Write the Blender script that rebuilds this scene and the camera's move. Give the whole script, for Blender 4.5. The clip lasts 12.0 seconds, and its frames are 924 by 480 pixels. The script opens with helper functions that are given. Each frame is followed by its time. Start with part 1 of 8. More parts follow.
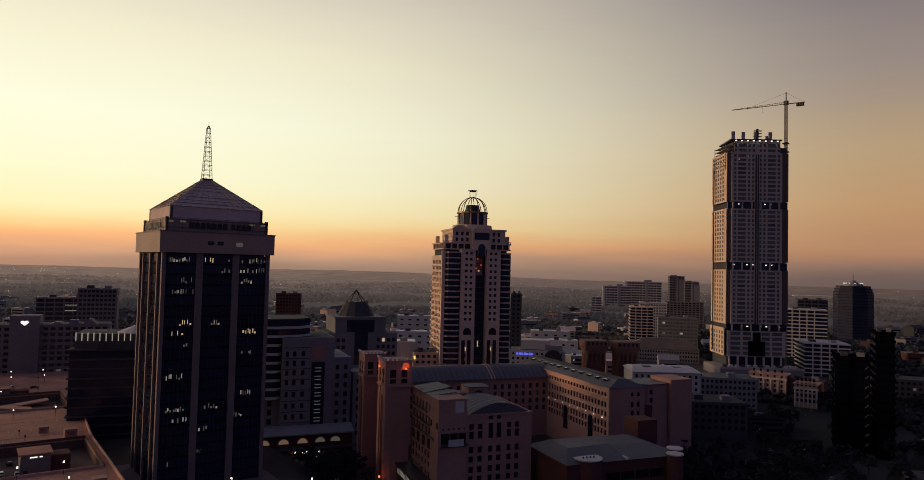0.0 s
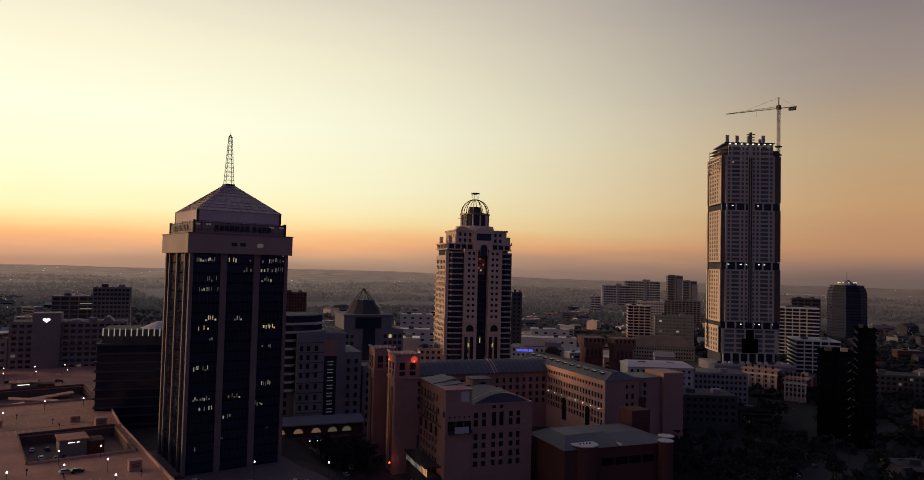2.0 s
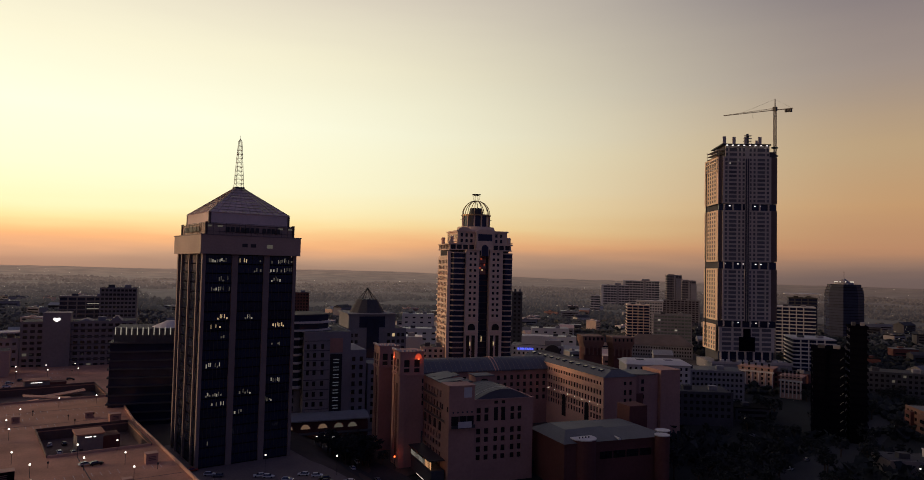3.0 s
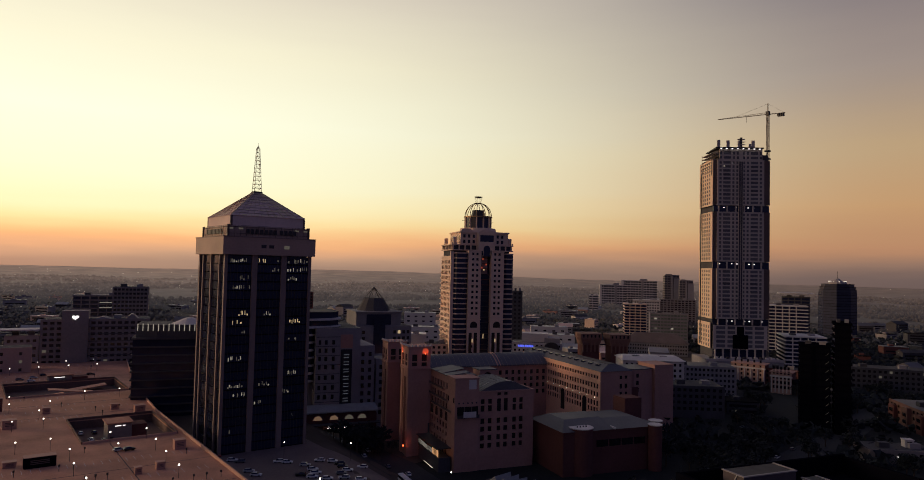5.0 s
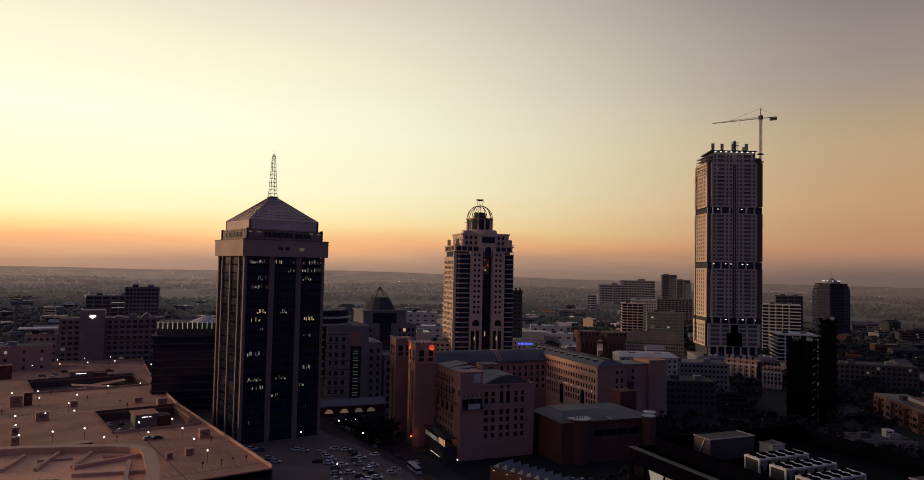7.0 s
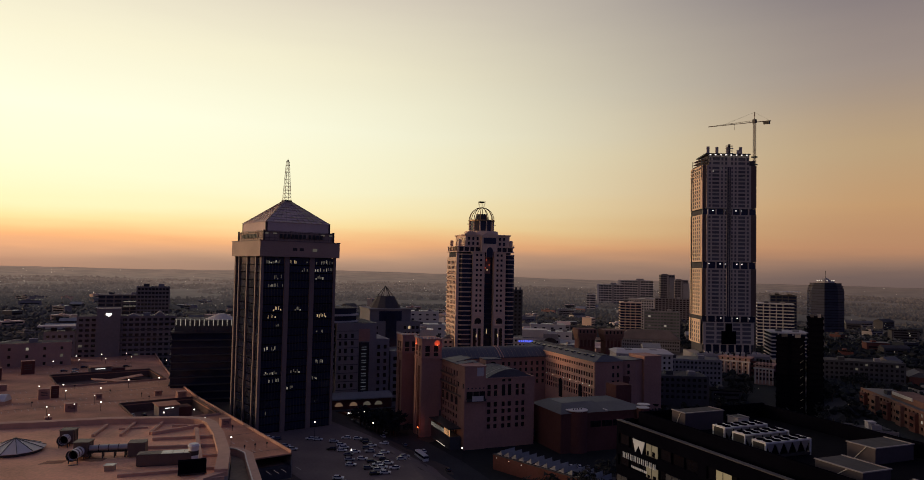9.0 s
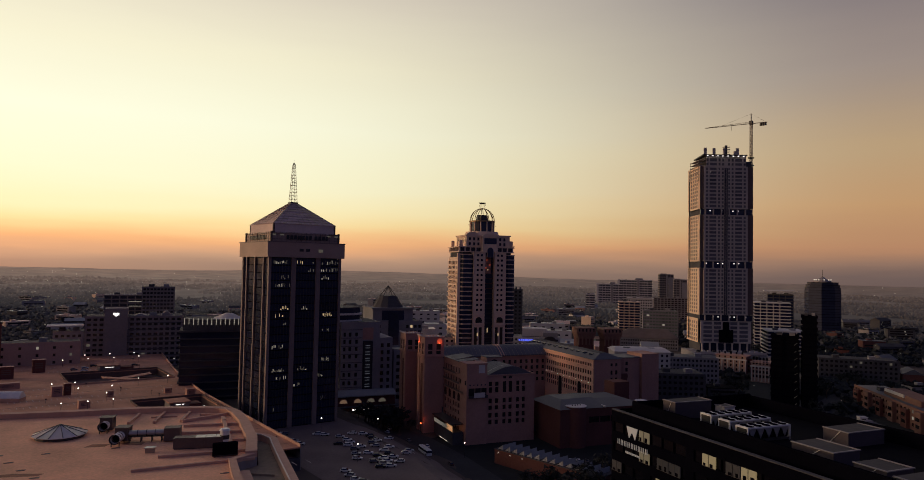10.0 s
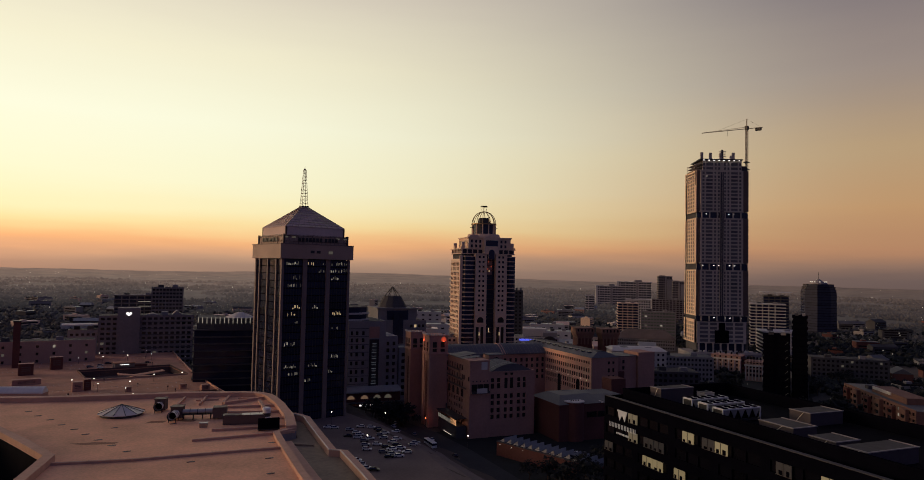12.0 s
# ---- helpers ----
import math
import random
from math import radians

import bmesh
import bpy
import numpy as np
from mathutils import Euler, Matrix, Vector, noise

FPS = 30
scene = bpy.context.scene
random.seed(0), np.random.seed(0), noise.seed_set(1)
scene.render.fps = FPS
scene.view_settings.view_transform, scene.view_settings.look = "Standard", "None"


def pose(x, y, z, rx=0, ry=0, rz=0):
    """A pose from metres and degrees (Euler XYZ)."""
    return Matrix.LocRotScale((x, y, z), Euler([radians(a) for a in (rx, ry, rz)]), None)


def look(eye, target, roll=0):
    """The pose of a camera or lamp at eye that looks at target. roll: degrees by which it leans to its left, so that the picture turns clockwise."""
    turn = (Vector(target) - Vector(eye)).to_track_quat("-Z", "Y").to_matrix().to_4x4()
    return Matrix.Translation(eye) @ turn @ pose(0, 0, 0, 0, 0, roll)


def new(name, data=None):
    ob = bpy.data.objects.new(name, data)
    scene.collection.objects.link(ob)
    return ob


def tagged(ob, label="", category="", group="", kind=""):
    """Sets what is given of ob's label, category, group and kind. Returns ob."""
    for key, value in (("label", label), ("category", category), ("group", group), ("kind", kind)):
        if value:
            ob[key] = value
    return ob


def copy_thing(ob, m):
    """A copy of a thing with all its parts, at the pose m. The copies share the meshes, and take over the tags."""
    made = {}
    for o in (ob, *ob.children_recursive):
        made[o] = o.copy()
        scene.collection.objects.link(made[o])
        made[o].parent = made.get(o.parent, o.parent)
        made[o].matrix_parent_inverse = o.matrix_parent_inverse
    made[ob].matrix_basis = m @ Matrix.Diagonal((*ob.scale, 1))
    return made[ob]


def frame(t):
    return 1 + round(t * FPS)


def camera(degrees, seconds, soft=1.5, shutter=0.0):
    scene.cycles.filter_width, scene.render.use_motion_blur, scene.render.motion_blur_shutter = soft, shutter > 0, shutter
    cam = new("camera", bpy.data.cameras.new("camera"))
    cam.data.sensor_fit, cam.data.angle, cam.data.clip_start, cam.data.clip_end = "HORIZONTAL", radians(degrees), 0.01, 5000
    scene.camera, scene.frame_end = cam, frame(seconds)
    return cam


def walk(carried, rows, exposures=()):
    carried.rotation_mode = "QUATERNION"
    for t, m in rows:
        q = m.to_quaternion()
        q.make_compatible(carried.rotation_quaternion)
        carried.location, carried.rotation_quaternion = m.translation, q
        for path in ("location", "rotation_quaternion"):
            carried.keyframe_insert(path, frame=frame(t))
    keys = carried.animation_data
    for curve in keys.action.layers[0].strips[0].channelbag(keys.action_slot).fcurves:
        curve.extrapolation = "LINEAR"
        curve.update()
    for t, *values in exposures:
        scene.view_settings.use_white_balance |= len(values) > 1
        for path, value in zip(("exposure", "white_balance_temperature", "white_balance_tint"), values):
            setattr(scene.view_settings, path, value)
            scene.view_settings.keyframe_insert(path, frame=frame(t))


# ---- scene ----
cam = camera(68.0, 12.0, soft=0.85)
PATH = [
    (0, (-55.083, -253.576, 80.403), (-53.907, -251.96, 80.486), 1.4),
    (0.5, (-58.439, -257.118, 80.346), (-57.263, -255.503, 80.43), 1.4),
    (1, (-61.645, -260.639, 80.288), (-60.469, -259.023, 80.371), 1.4),
    (1.5, (-64.889, -264.205, 80.273), (-63.713, -262.59, 80.356), 1.4),
    (2, (-68.144, -267.72, 80.25), (-66.967, -266.104, 80.332), 1.4),
    (2.5, (-71.412, -271.187, 80.207), (-70.235, -269.572, 80.29), 1.4),
    (3, (-74.677, -274.589, 80.183), (-73.5, -272.974, 80.265), 1.3),
    (5, (-87.965, -287.966, 79.984), (-86.785, -286.353, 80.066), 1.3),
    (5.5, (-91.301, -291.3, 79.982), (-90.12, -289.688, 80.064), 1.3),
    (6, (-94.557, -294.846, 79.962), (-93.376, -293.234, 80.044), 1.2),
    (6.5, (-97.961, -298.27, 79.947), (-96.779, -296.659, 80.03), 1.2),
    (7, (-101.359, -301.575, 79.983), (-100.176, -299.964, 80.066), 1.2),
    (9, (-114.317, -315.292, 79.784), (-113.133, -313.682, 79.867), 1.2),
    (9.5, (-117.594, -318.66, 79.783), (-116.41, -317.05, 79.865), 1.2),
    (10, (-120.849, -322.135, 79.752), (-119.664, -320.526, 79.835), 1.1),
    (10.5, (-124.011, -325.659, 79.662), (-122.827, -324.05, 79.743), 1.1),
    (11, (-126.923, -328.877, 79.546), (-125.739, -327.267, 79.628), 1.1),
    (11.5, (-129.558, -331.615, 79.511), (-128.374, -330.006, 79.597), 1.1),
    (12, (-132.042, -334.028, 79.451), (-130.857, -332.419, 79.539), 1.2),
]
walk(cam, [(t, look(e, g, r)) for t, e, g, r in PATH], [(0, -0.04), (2.5, 0.03), (6, 0.05), (9.5, 0.0), (12, -0.05)])

# ---- sky and sun: dusk, the glow lies ahead to the side of the office tower ----
SUN_YAW = -8.0          # degrees from +y towards +x
SUN_DIR = Vector((math.sin(radians(SUN_YAW)), math.cos(radians(SUN_YAW)), 0.0))


def srgb(r, g, b):
    def lin(c):
        c /= 255.0
        return c / 12.92 if c <= 0.04045 else ((c + 0.055) / 1.055) ** 2.4
    return (lin(r), lin(g), lin(b), 1.0)


def ramp_node(nt, stops):
    n = nt.nodes.new("ShaderNodeValToRGB")
    e = n.color_ramp.elements
    while len(e) > 1:
        e.remove(e[-1])
    e[0].position, e[0].color = stops[0]
    for p, c in stops[1:]:
        k = e.new(p)
        k.color = c
    return n


world = bpy.data.worlds.new("dusk_sky")
scene.world = world
world.use_nodes = True
wn = world.node_tree
wn.nodes.clear()
w_out = wn.nodes.new("ShaderNodeOutputWorld")
w_bg = wn.nodes.new("ShaderNodeBackground")
w_tc = wn.nodes.new("ShaderNodeTexCoord")
w_sep = wn.nodes.new("ShaderNodeSeparateXYZ")
wn.links.new(w_tc.outputs["Generated"], w_sep.inputs[0])
w_map = wn.nodes.new("ShaderNodeMapRange")
w_map.inputs["From Min"].default_value, w_map.inputs["From Max"].default_value = -0.05, 1.0
# thin veils of cloud shift the bands of colour a little up and down
w_veil_map = wn.nodes.new("ShaderNodeMapping")
w_veil_map.inputs["Scale"].default_value = (2.6, 2.6, 24.0)
wn.links.new(w_tc.outputs["Generated"], w_veil_map.inputs["Vector"])
w_veil = wn.nodes.new("ShaderNodeTexNoise")
w_veil.inputs["Scale"].default_value, w_veil.inputs["Detail"].default_value = 1.0, 5
wn.links.new(w_veil_map.outputs[0], w_veil.inputs["Vector"])
w_veil_lift = wn.nodes.new("ShaderNodeMapRange")
w_veil_lift.inputs["From Min"].default_value, w_veil_lift.inputs["From Max"].default_value = 0.25, 0.75
w_veil_lift.inputs["To Min"].default_value, w_veil_lift.inputs["To Max"].default_value = -0.009, 0.009
wn.links.new(w_veil.outputs[0], w_veil_lift.inputs["Value"])
w_height = wn.nodes.new("ShaderNodeMath")
w_height.operation = "ADD"
wn.links.new(w_sep.outputs["Z"], w_height.inputs[0])
wn.links.new(w_veil_lift.outputs[0], w_height.inputs[1])
wn.links.new(w_height.outputs[0], w_map.inputs["Value"])


def el(z):
    return min(1.0, max(0.0, (z + 0.05) / 1.05))


SKY_SUN = [(el(-0.05), srgb(116, 98, 92)), (el(0.0), srgb(168, 138, 118)), (el(0.01), srgb(194, 155, 127)), (el(0.02), srgb(224, 170, 130)), (el(0.03), srgb(247, 183, 129)),
           (el(0.042), srgb(253, 207, 146)), (el(0.055), srgb(255, 229, 167)), (el(0.075), srgb(255, 244, 193)), (el(0.11), srgb(254, 251, 212)), (el(0.19), srgb(255, 255, 226)),
           (el(0.28), srgb(249, 243, 212)), (el(0.38), srgb(224, 213, 194)), (el(0.6), srgb(140, 132, 138)), (1.0, srgb(72, 70, 94))]
SKY_SIDE = [(el(-0.05), srgb(80, 69, 72)), (el(0.0), srgb(112, 94, 89)), (el(0.015), srgb(142, 113, 98)), (el(0.035), srgb(180, 133, 102)),
            (el(0.09), srgb(191, 149, 108)), (el(0.16), srgb(184, 156, 121)), (el(0.26), srgb(154, 139, 131)), (el(0.38), srgb(122, 113, 119)), (el(0.6), srgb(88, 86, 103)), (1.0, srgb(62, 63, 90))]
SKY_BACK = [(el(-0.05), srgb(38, 37, 52)), (el(0.0), srgb(50, 48, 72)), (el(0.1), srgb(60, 58, 90)), (el(0.3), srgb(62, 64, 102)), (el(0.6), srgb(62, 66, 104)), (1.0, srgb(60, 64, 102))]
r_sun, r_side, r_back = (ramp_node(wn, q) for q in (SKY_SUN, SKY_SIDE, SKY_BACK))
for r in (r_sun, r_side, r_back):
    wn.links.new(w_map.outputs[0], r.inputs[0])
# azimuth from the sun, as a cosine
w_flat = wn.nodes.new("ShaderNodeCombineXYZ")
wn.links.new(w_sep.outputs["X"], w_flat.inputs["X"])
wn.links.new(w_sep.outputs["Y"], w_flat.inputs["Y"])
w_nrm = wn.nodes.new("ShaderNodeVectorMath")
w_nrm.operation = "NORMALIZE"
wn.links.new(w_flat.outputs[0], w_nrm.inputs[0])
w_dot = wn.nodes.new("ShaderNodeVectorMath")
w_dot.operation = "DOT_PRODUCT"
w_dot.inputs[1].default_value = SUN_DIR
wn.links.new(w_nrm.outputs[0], w_dot.inputs[0])


def blend_node(a, b, lo, hi):
    m = wn.nodes.new("ShaderNodeMapRange")
    m.interpolation_type = "SMOOTHSTEP"
    m.inputs["From Min"].default_value, m.inputs["From Max"].default_value = lo, hi
    wn.links.new(w_dot.outputs["Value"], m.inputs["Value"])
    x = wn.nodes.new("ShaderNodeMix")
    x.data_type = "RGBA"
    wn.links.new(m.outputs[0], x.inputs["Factor"])
    wn.links.new(a, x.inputs["A"])
    wn.links.new(b, x.inputs["B"])
    return x.outputs["Result"]


mix1 = blend_node(r_back.outputs[0], r_side.outputs[0], -0.6, 0.2)
mix2 = blend_node(mix1, r_sun.outputs[0], 0.2, 1.02)
w_sky = wn.nodes.new("ShaderNodeTexSky")
w_sky.sky_type = "NISHITA"
w_sky.sun_disc = False
w_sky.sun_elevation, w_sky.sun_rotation = radians(1.0), radians(SUN_YAW)
w_add = wn.nodes.new("ShaderNodeMix")
w_add.data_type, w_add.blend_type = "RGBA", "ADD"
w_add.inputs["Factor"].default_value = 0.01
wn.links.new(mix2, w_add.inputs["A"])
wn.links.new(w_sky.outputs[0], w_add.inputs["B"])
wn.links.new(w_add.outputs["Result"], w_bg.inputs["Color"])
w_bg.inputs["Strength"].default_value = 1.0
wn.links.new(w_bg.outputs[0], w_out.inputs[0])

sun = new("sun", bpy.data.lights.new("sun", "SUN"))
sun.data.energy, sun.data.angle, sun.data.color = 1.0, radians(12), (1.0, 0.62, 0.36)
SUN_FROM = Vector((math.sin(radians(-50)), math.cos(radians(-50)), math.tan(radians(7))))
sun.matrix_world = look(SUN_FROM * 500, (0, 0, 0))


# ---- materials ----
def surface(name, base, rough=0.8, vary=0.25, scale=0.5, fine=6.0, bump=0.1, metal=0.0, spec=0.3, per_object=0.0):
    m = bpy.data.materials.new(name)
    m.use_nodes = True
    nt = m.node_tree
    b = nt.nodes["Principled BSDF"]
    b.inputs["Roughness"].default_value, b.inputs["Metallic"].default_value = rough, metal
    b.inputs["Specular IOR Level"].default_value = spec
    tc = nt.nodes.new("ShaderNodeTexCoord")
    big, small = nt.nodes.new("ShaderNodeTexNoise"), nt.nodes.new("ShaderNodeTexNoise")
    big.inputs["Scale"].default_value, big.inputs["Detail"].default_value = scale * 0.1, 5
    small.inputs["Scale"].default_value, small.inputs["Detail"].default_value = fine * 0.1, 4
    for n in (big, small):
        nt.links.new(tc.outputs["Object"], n.inputs["Vector"])
    ad = nt.nodes.new("ShaderNodeMath")
    ad.operation = "MULTIPLY_ADD"
    ad.inputs[1].default_value = 0.6
    nt.links.new(big.outputs[0], ad.inputs[0])
    sm = nt.nodes.new("ShaderNodeMath")
    sm.operation = "MULTIPLY"
    sm.inputs[1].default_value = 0.4
    nt.links.new(small.outputs[0], sm.inputs[0])
    nt.links.new(sm.outputs[0], ad.inputs[2])
    val = ad.outputs[0]
    if per_object:
        oi = nt.nodes.new("ShaderNodeObjectInfo")
        po = nt.nodes.new("ShaderNodeMath")
        po.operation = "MULTIPLY_ADD"
        po.inputs[1].default_value = per_object
        nt.links.new(oi.outputs["Random"], po.inputs[0])
        nt.links.new(val, po.inputs[2])
        val = po.outputs[0]
    dark = tuple(c * (1 - vary) for c in base) + (1,)
    lite = tuple(min(1, c * (1 + vary)) for c in base) + (1,)
    rp = ramp_node(nt, [(0.32, dark), (0.68, lite)])
    nt.links.new(val, rp.inputs[0])
    nt.links.new(rp.outputs[0], b.inputs["Base Color"])
    if bump:
        bp = nt.nodes.new("ShaderNodeBump")
        bp.inputs["Strength"].default_value, bp.inputs["Distance"].default_value = bump, 0.1
        nt.links.new(small.outputs[0], bp.inputs["Height"])
        nt.links.new(bp.outputs[0], b.inputs["Normal"])
    return m


def glowing(name, color, strength, base=(0.1, 0.1, 0.1)):
    m = bpy.data.materials.new(name)
    m.use_nodes = True
    b = m.node_tree.nodes["Principled BSDF"]
    b.inputs["Base Color"].default_value = (*base, 1)
    b.inputs["Emission Color"].default_value = (*color, 1)
    b.inputs["Emission Strength"].default_value = strength
    return m


def glassy(name, base, rough=0.12, vary=0.5):
    m = surface(name, base, rough=rough, vary=vary, scale=2.0, fine=9.0, bump=0.02, spec=0.5, per_object=0.5)
    return m


PLINTH_STONE = surface("pale_plinth_stone", (0.74, 0.56, 0.5), rough=0.7, vary=0.14, scale=0.6, fine=12)
SLATE_STONE = surface("slate_grey_stone", (0.2, 0.19, 0.2), rough=0.85, vary=0.18, scale=0.5, fine=6)
DARK_TILE = surface("dark_brown_roof_tile", (0.15, 0.115, 0.105), rough=0.8, vary=0.3, scale=0.8, fine=12)
GREEN_GLASS = surface("pale_green_office_glass", (0.1, 0.125, 0.1), rough=0.3, vary=0.5, scale=2.0, fine=9.0, bump=0, per_object=0.6)
MID_BROWN = surface("smoky_brown_render", (0.23, 0.195, 0.19), rough=0.85, vary=0.2, scale=0.5, fine=6)
UNGLAZED = surface("unglazed_opening", (0.1, 0.096, 0.105), rough=0.6, vary=0.45, scale=2.0, fine=9.0, bump=0, per_object=0.5)
GRANITE = surface("brown_granite", (0.43, 0.295, 0.235), rough=0.55, vary=0.18, scale=0.6, fine=14)
GRANITE_FLUTE = surface("weathered_granite_fin", (0.24, 0.178, 0.16), rough=0.6, vary=0.2, scale=0.8, fine=14)
GLASS = glassy("dark_tinted_glass", (0.01, 0.014, 0.036))
GLASS_DIM = glassy("window_glass", (0.012, 0.011, 0.014))
TILE_ROOF = surface("bronze_roof_sheet", (0.66, 0.48, 0.42), rough=0.6, vary=0.25, scale=1, fine=10)
STEEL = surface("painted_steel", (0.36, 0.26, 0.2), rough=0.5, vary=0.2, fine=8, bump=0)
STEEL_DARK = surface("dark_steel", (0.05, 0.045, 0.045), rough=0.5, vary=0.2, fine=8, bump=0)
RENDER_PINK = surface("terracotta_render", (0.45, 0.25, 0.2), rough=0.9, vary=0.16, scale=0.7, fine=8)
RENDER_DARK = surface("brick_red_render", (0.14, 0.055, 0.047), rough=0.9, vary=0.2, scale=0.7, fine=8)
SANDSTONE = surface("sandstone_render", (0.77, 0.56, 0.425), rough=0.9, vary=0.14, scale=0.5, fine=6)
CONCRETE = surface("grey_concrete", (0.29, 0.265, 0.27), rough=0.9, vary=0.16, scale=0.6, fine=8)
CONCRETE_DARK = surface("dark_concrete", (0.075, 0.072, 0.08), rough=0.9, vary=0.25, scale=0.6, fine=8)
WHITE_WALL = surface("white_plaster", (0.62, 0.57, 0.54), rough=0.85, vary=0.12, scale=0.6, fine=8)
ROOF_GREY = surface("grey_metal_roof", (0.115, 0.113, 0.124), rough=0.6, vary=0.2, scale=0.8, fine=10)
ROOF_DARK = surface("bitumen_roof", (0.07, 0.066, 0.07), rough=0.9, vary=0.3, scale=0.8, fine=10)
ROOF_DECK = surface("buff_roof_screed", (0.5, 0.25, 0.168), rough=0.95, vary=0.32, scale=0.8, fine=24, bump=0.3)
ROOF_PALE = surface("pale_roof_screed", (0.82, 0.435, 0.27), rough=0.95, vary=0.24, scale=1.3, fine=26, bump=0.35)
PARAPET = surface("buff_parapet", (0.57, 0.345, 0.255), rough=0.9, vary=0.15, scale=0.8, fine=10)
ASPHALT = surface("asphalt", (0.036, 0.036, 0.041), rough=0.95, vary=0.3, scale=0.5, fine=10)
LAND = surface("dark_land", (0.075, 0.058, 0.05), rough=1.0, vary=0.5, scale=0.06, fine=0.6, bump=0)
# darker render for floor and walls of the sunken courts
COURT = surface("dark_court_render", (0.15, 0.095, 0.08), rough=0.95, vary=0.3, scale=0.8, fine=10)
# foliage and lawn near black: dusk shade put into their colour
PARK_LEAF = surface("dusk_dark_foliage", (0.024, 0.028, 0.03), rough=1.0, vary=0.5, scale=0.5, fine=6, bump=0)
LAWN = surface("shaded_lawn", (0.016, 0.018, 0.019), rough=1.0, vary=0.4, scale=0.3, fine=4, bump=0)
# far foliage painted paler, for the haze over it
TREES = surface("haze_lifted_foliage", (0.105, 0.098, 0.086), rough=1.0, vary=0.5, scale=0.5, fine=6, bump=0)
BARK = surface("bark", (0.09, 0.06, 0.045), rough=1.0, vary=0.3)
ROOF_BLACK = surface("black_roof_felt", (0.006, 0.0055, 0.009), rough=0.95, vary=0.35, scale=0.8, fine=10, spec=0.04)
GLASS_BLACK = surface("black_office_glass", (0.004, 0.004, 0.007), rough=0.15, vary=0.4, scale=2.0, fine=9.0, bump=0.02, spec=0.12, per_object=0.5)
BLACK_CLAD = surface("black_cladding", (0.0038, 0.0038, 0.0075), rough=0.9, vary=0.3, scale=0.6, fine=6, spec=0.0)
DUCT = surface("galvanised_duct", (0.45, 0.43, 0.42), rough=0.45, vary=0.15, metal=0.6, fine=8, bump=0)
WHITE_METAL = surface("white_metal", (0.78, 0.76, 0.74), rough=0.5, vary=0.1, fine=6, bump=0)
LIT_WARM = glowing("warm_lit_room", (1.0, 0.72, 0.38), 0.45)
LIT_PALE = glowing("pale_lit_room", (0.95, 0.85, 0.66), 0.24)
LIT_FAINT = glowing("dim_lit_room", (0.8, 0.7, 0.52), 0.08)
STEEL_BROWN = surface("brown_sheet_steel", (0.13, 0.09, 0.08), rough=0.6, vary=0.2, fine=8, bump=0)
MOSSY = surface("mossy_ledge_screed", (0.27, 0.21, 0.15), rough=0.95, vary=0.3, scale=1.0, fine=12)
LAMP_GLOW = glowing("lamp_glow", (1.0, 0.9, 0.76), 3.0)
LAMP_SOFT = glowing("soft_lamp_glow", (1.0, 0.85, 0.7), 0.7)
CITY_LIGHT = glowing("city_light", (1.0, 0.86, 0.68), 1.4)
LIT_FIN = glowing("fin_light", (1.0, 0.88, 0.7), 0.3)
PINK_WALL = surface("pink_stone", (0.46, 0.3, 0.25), rough=0.9, vary=0.14, scale=0.6, fine=8)
BASTION = surface("bastion_brick", (0.22, 0.115, 0.09), rough=0.9, vary=0.2, scale=0.7, fine=8)
RED_GLOW = glowing("red_floodlight", (1.0, 0.12, 0.03), 4.0)
SIGN_WHITE = glowing("white_sign_light", (1.0, 0.95, 0.9), 1.3)
SIGN_BLUE = glowing("blue_sign_light", (0.12, 0.16, 1.0), 0.9)


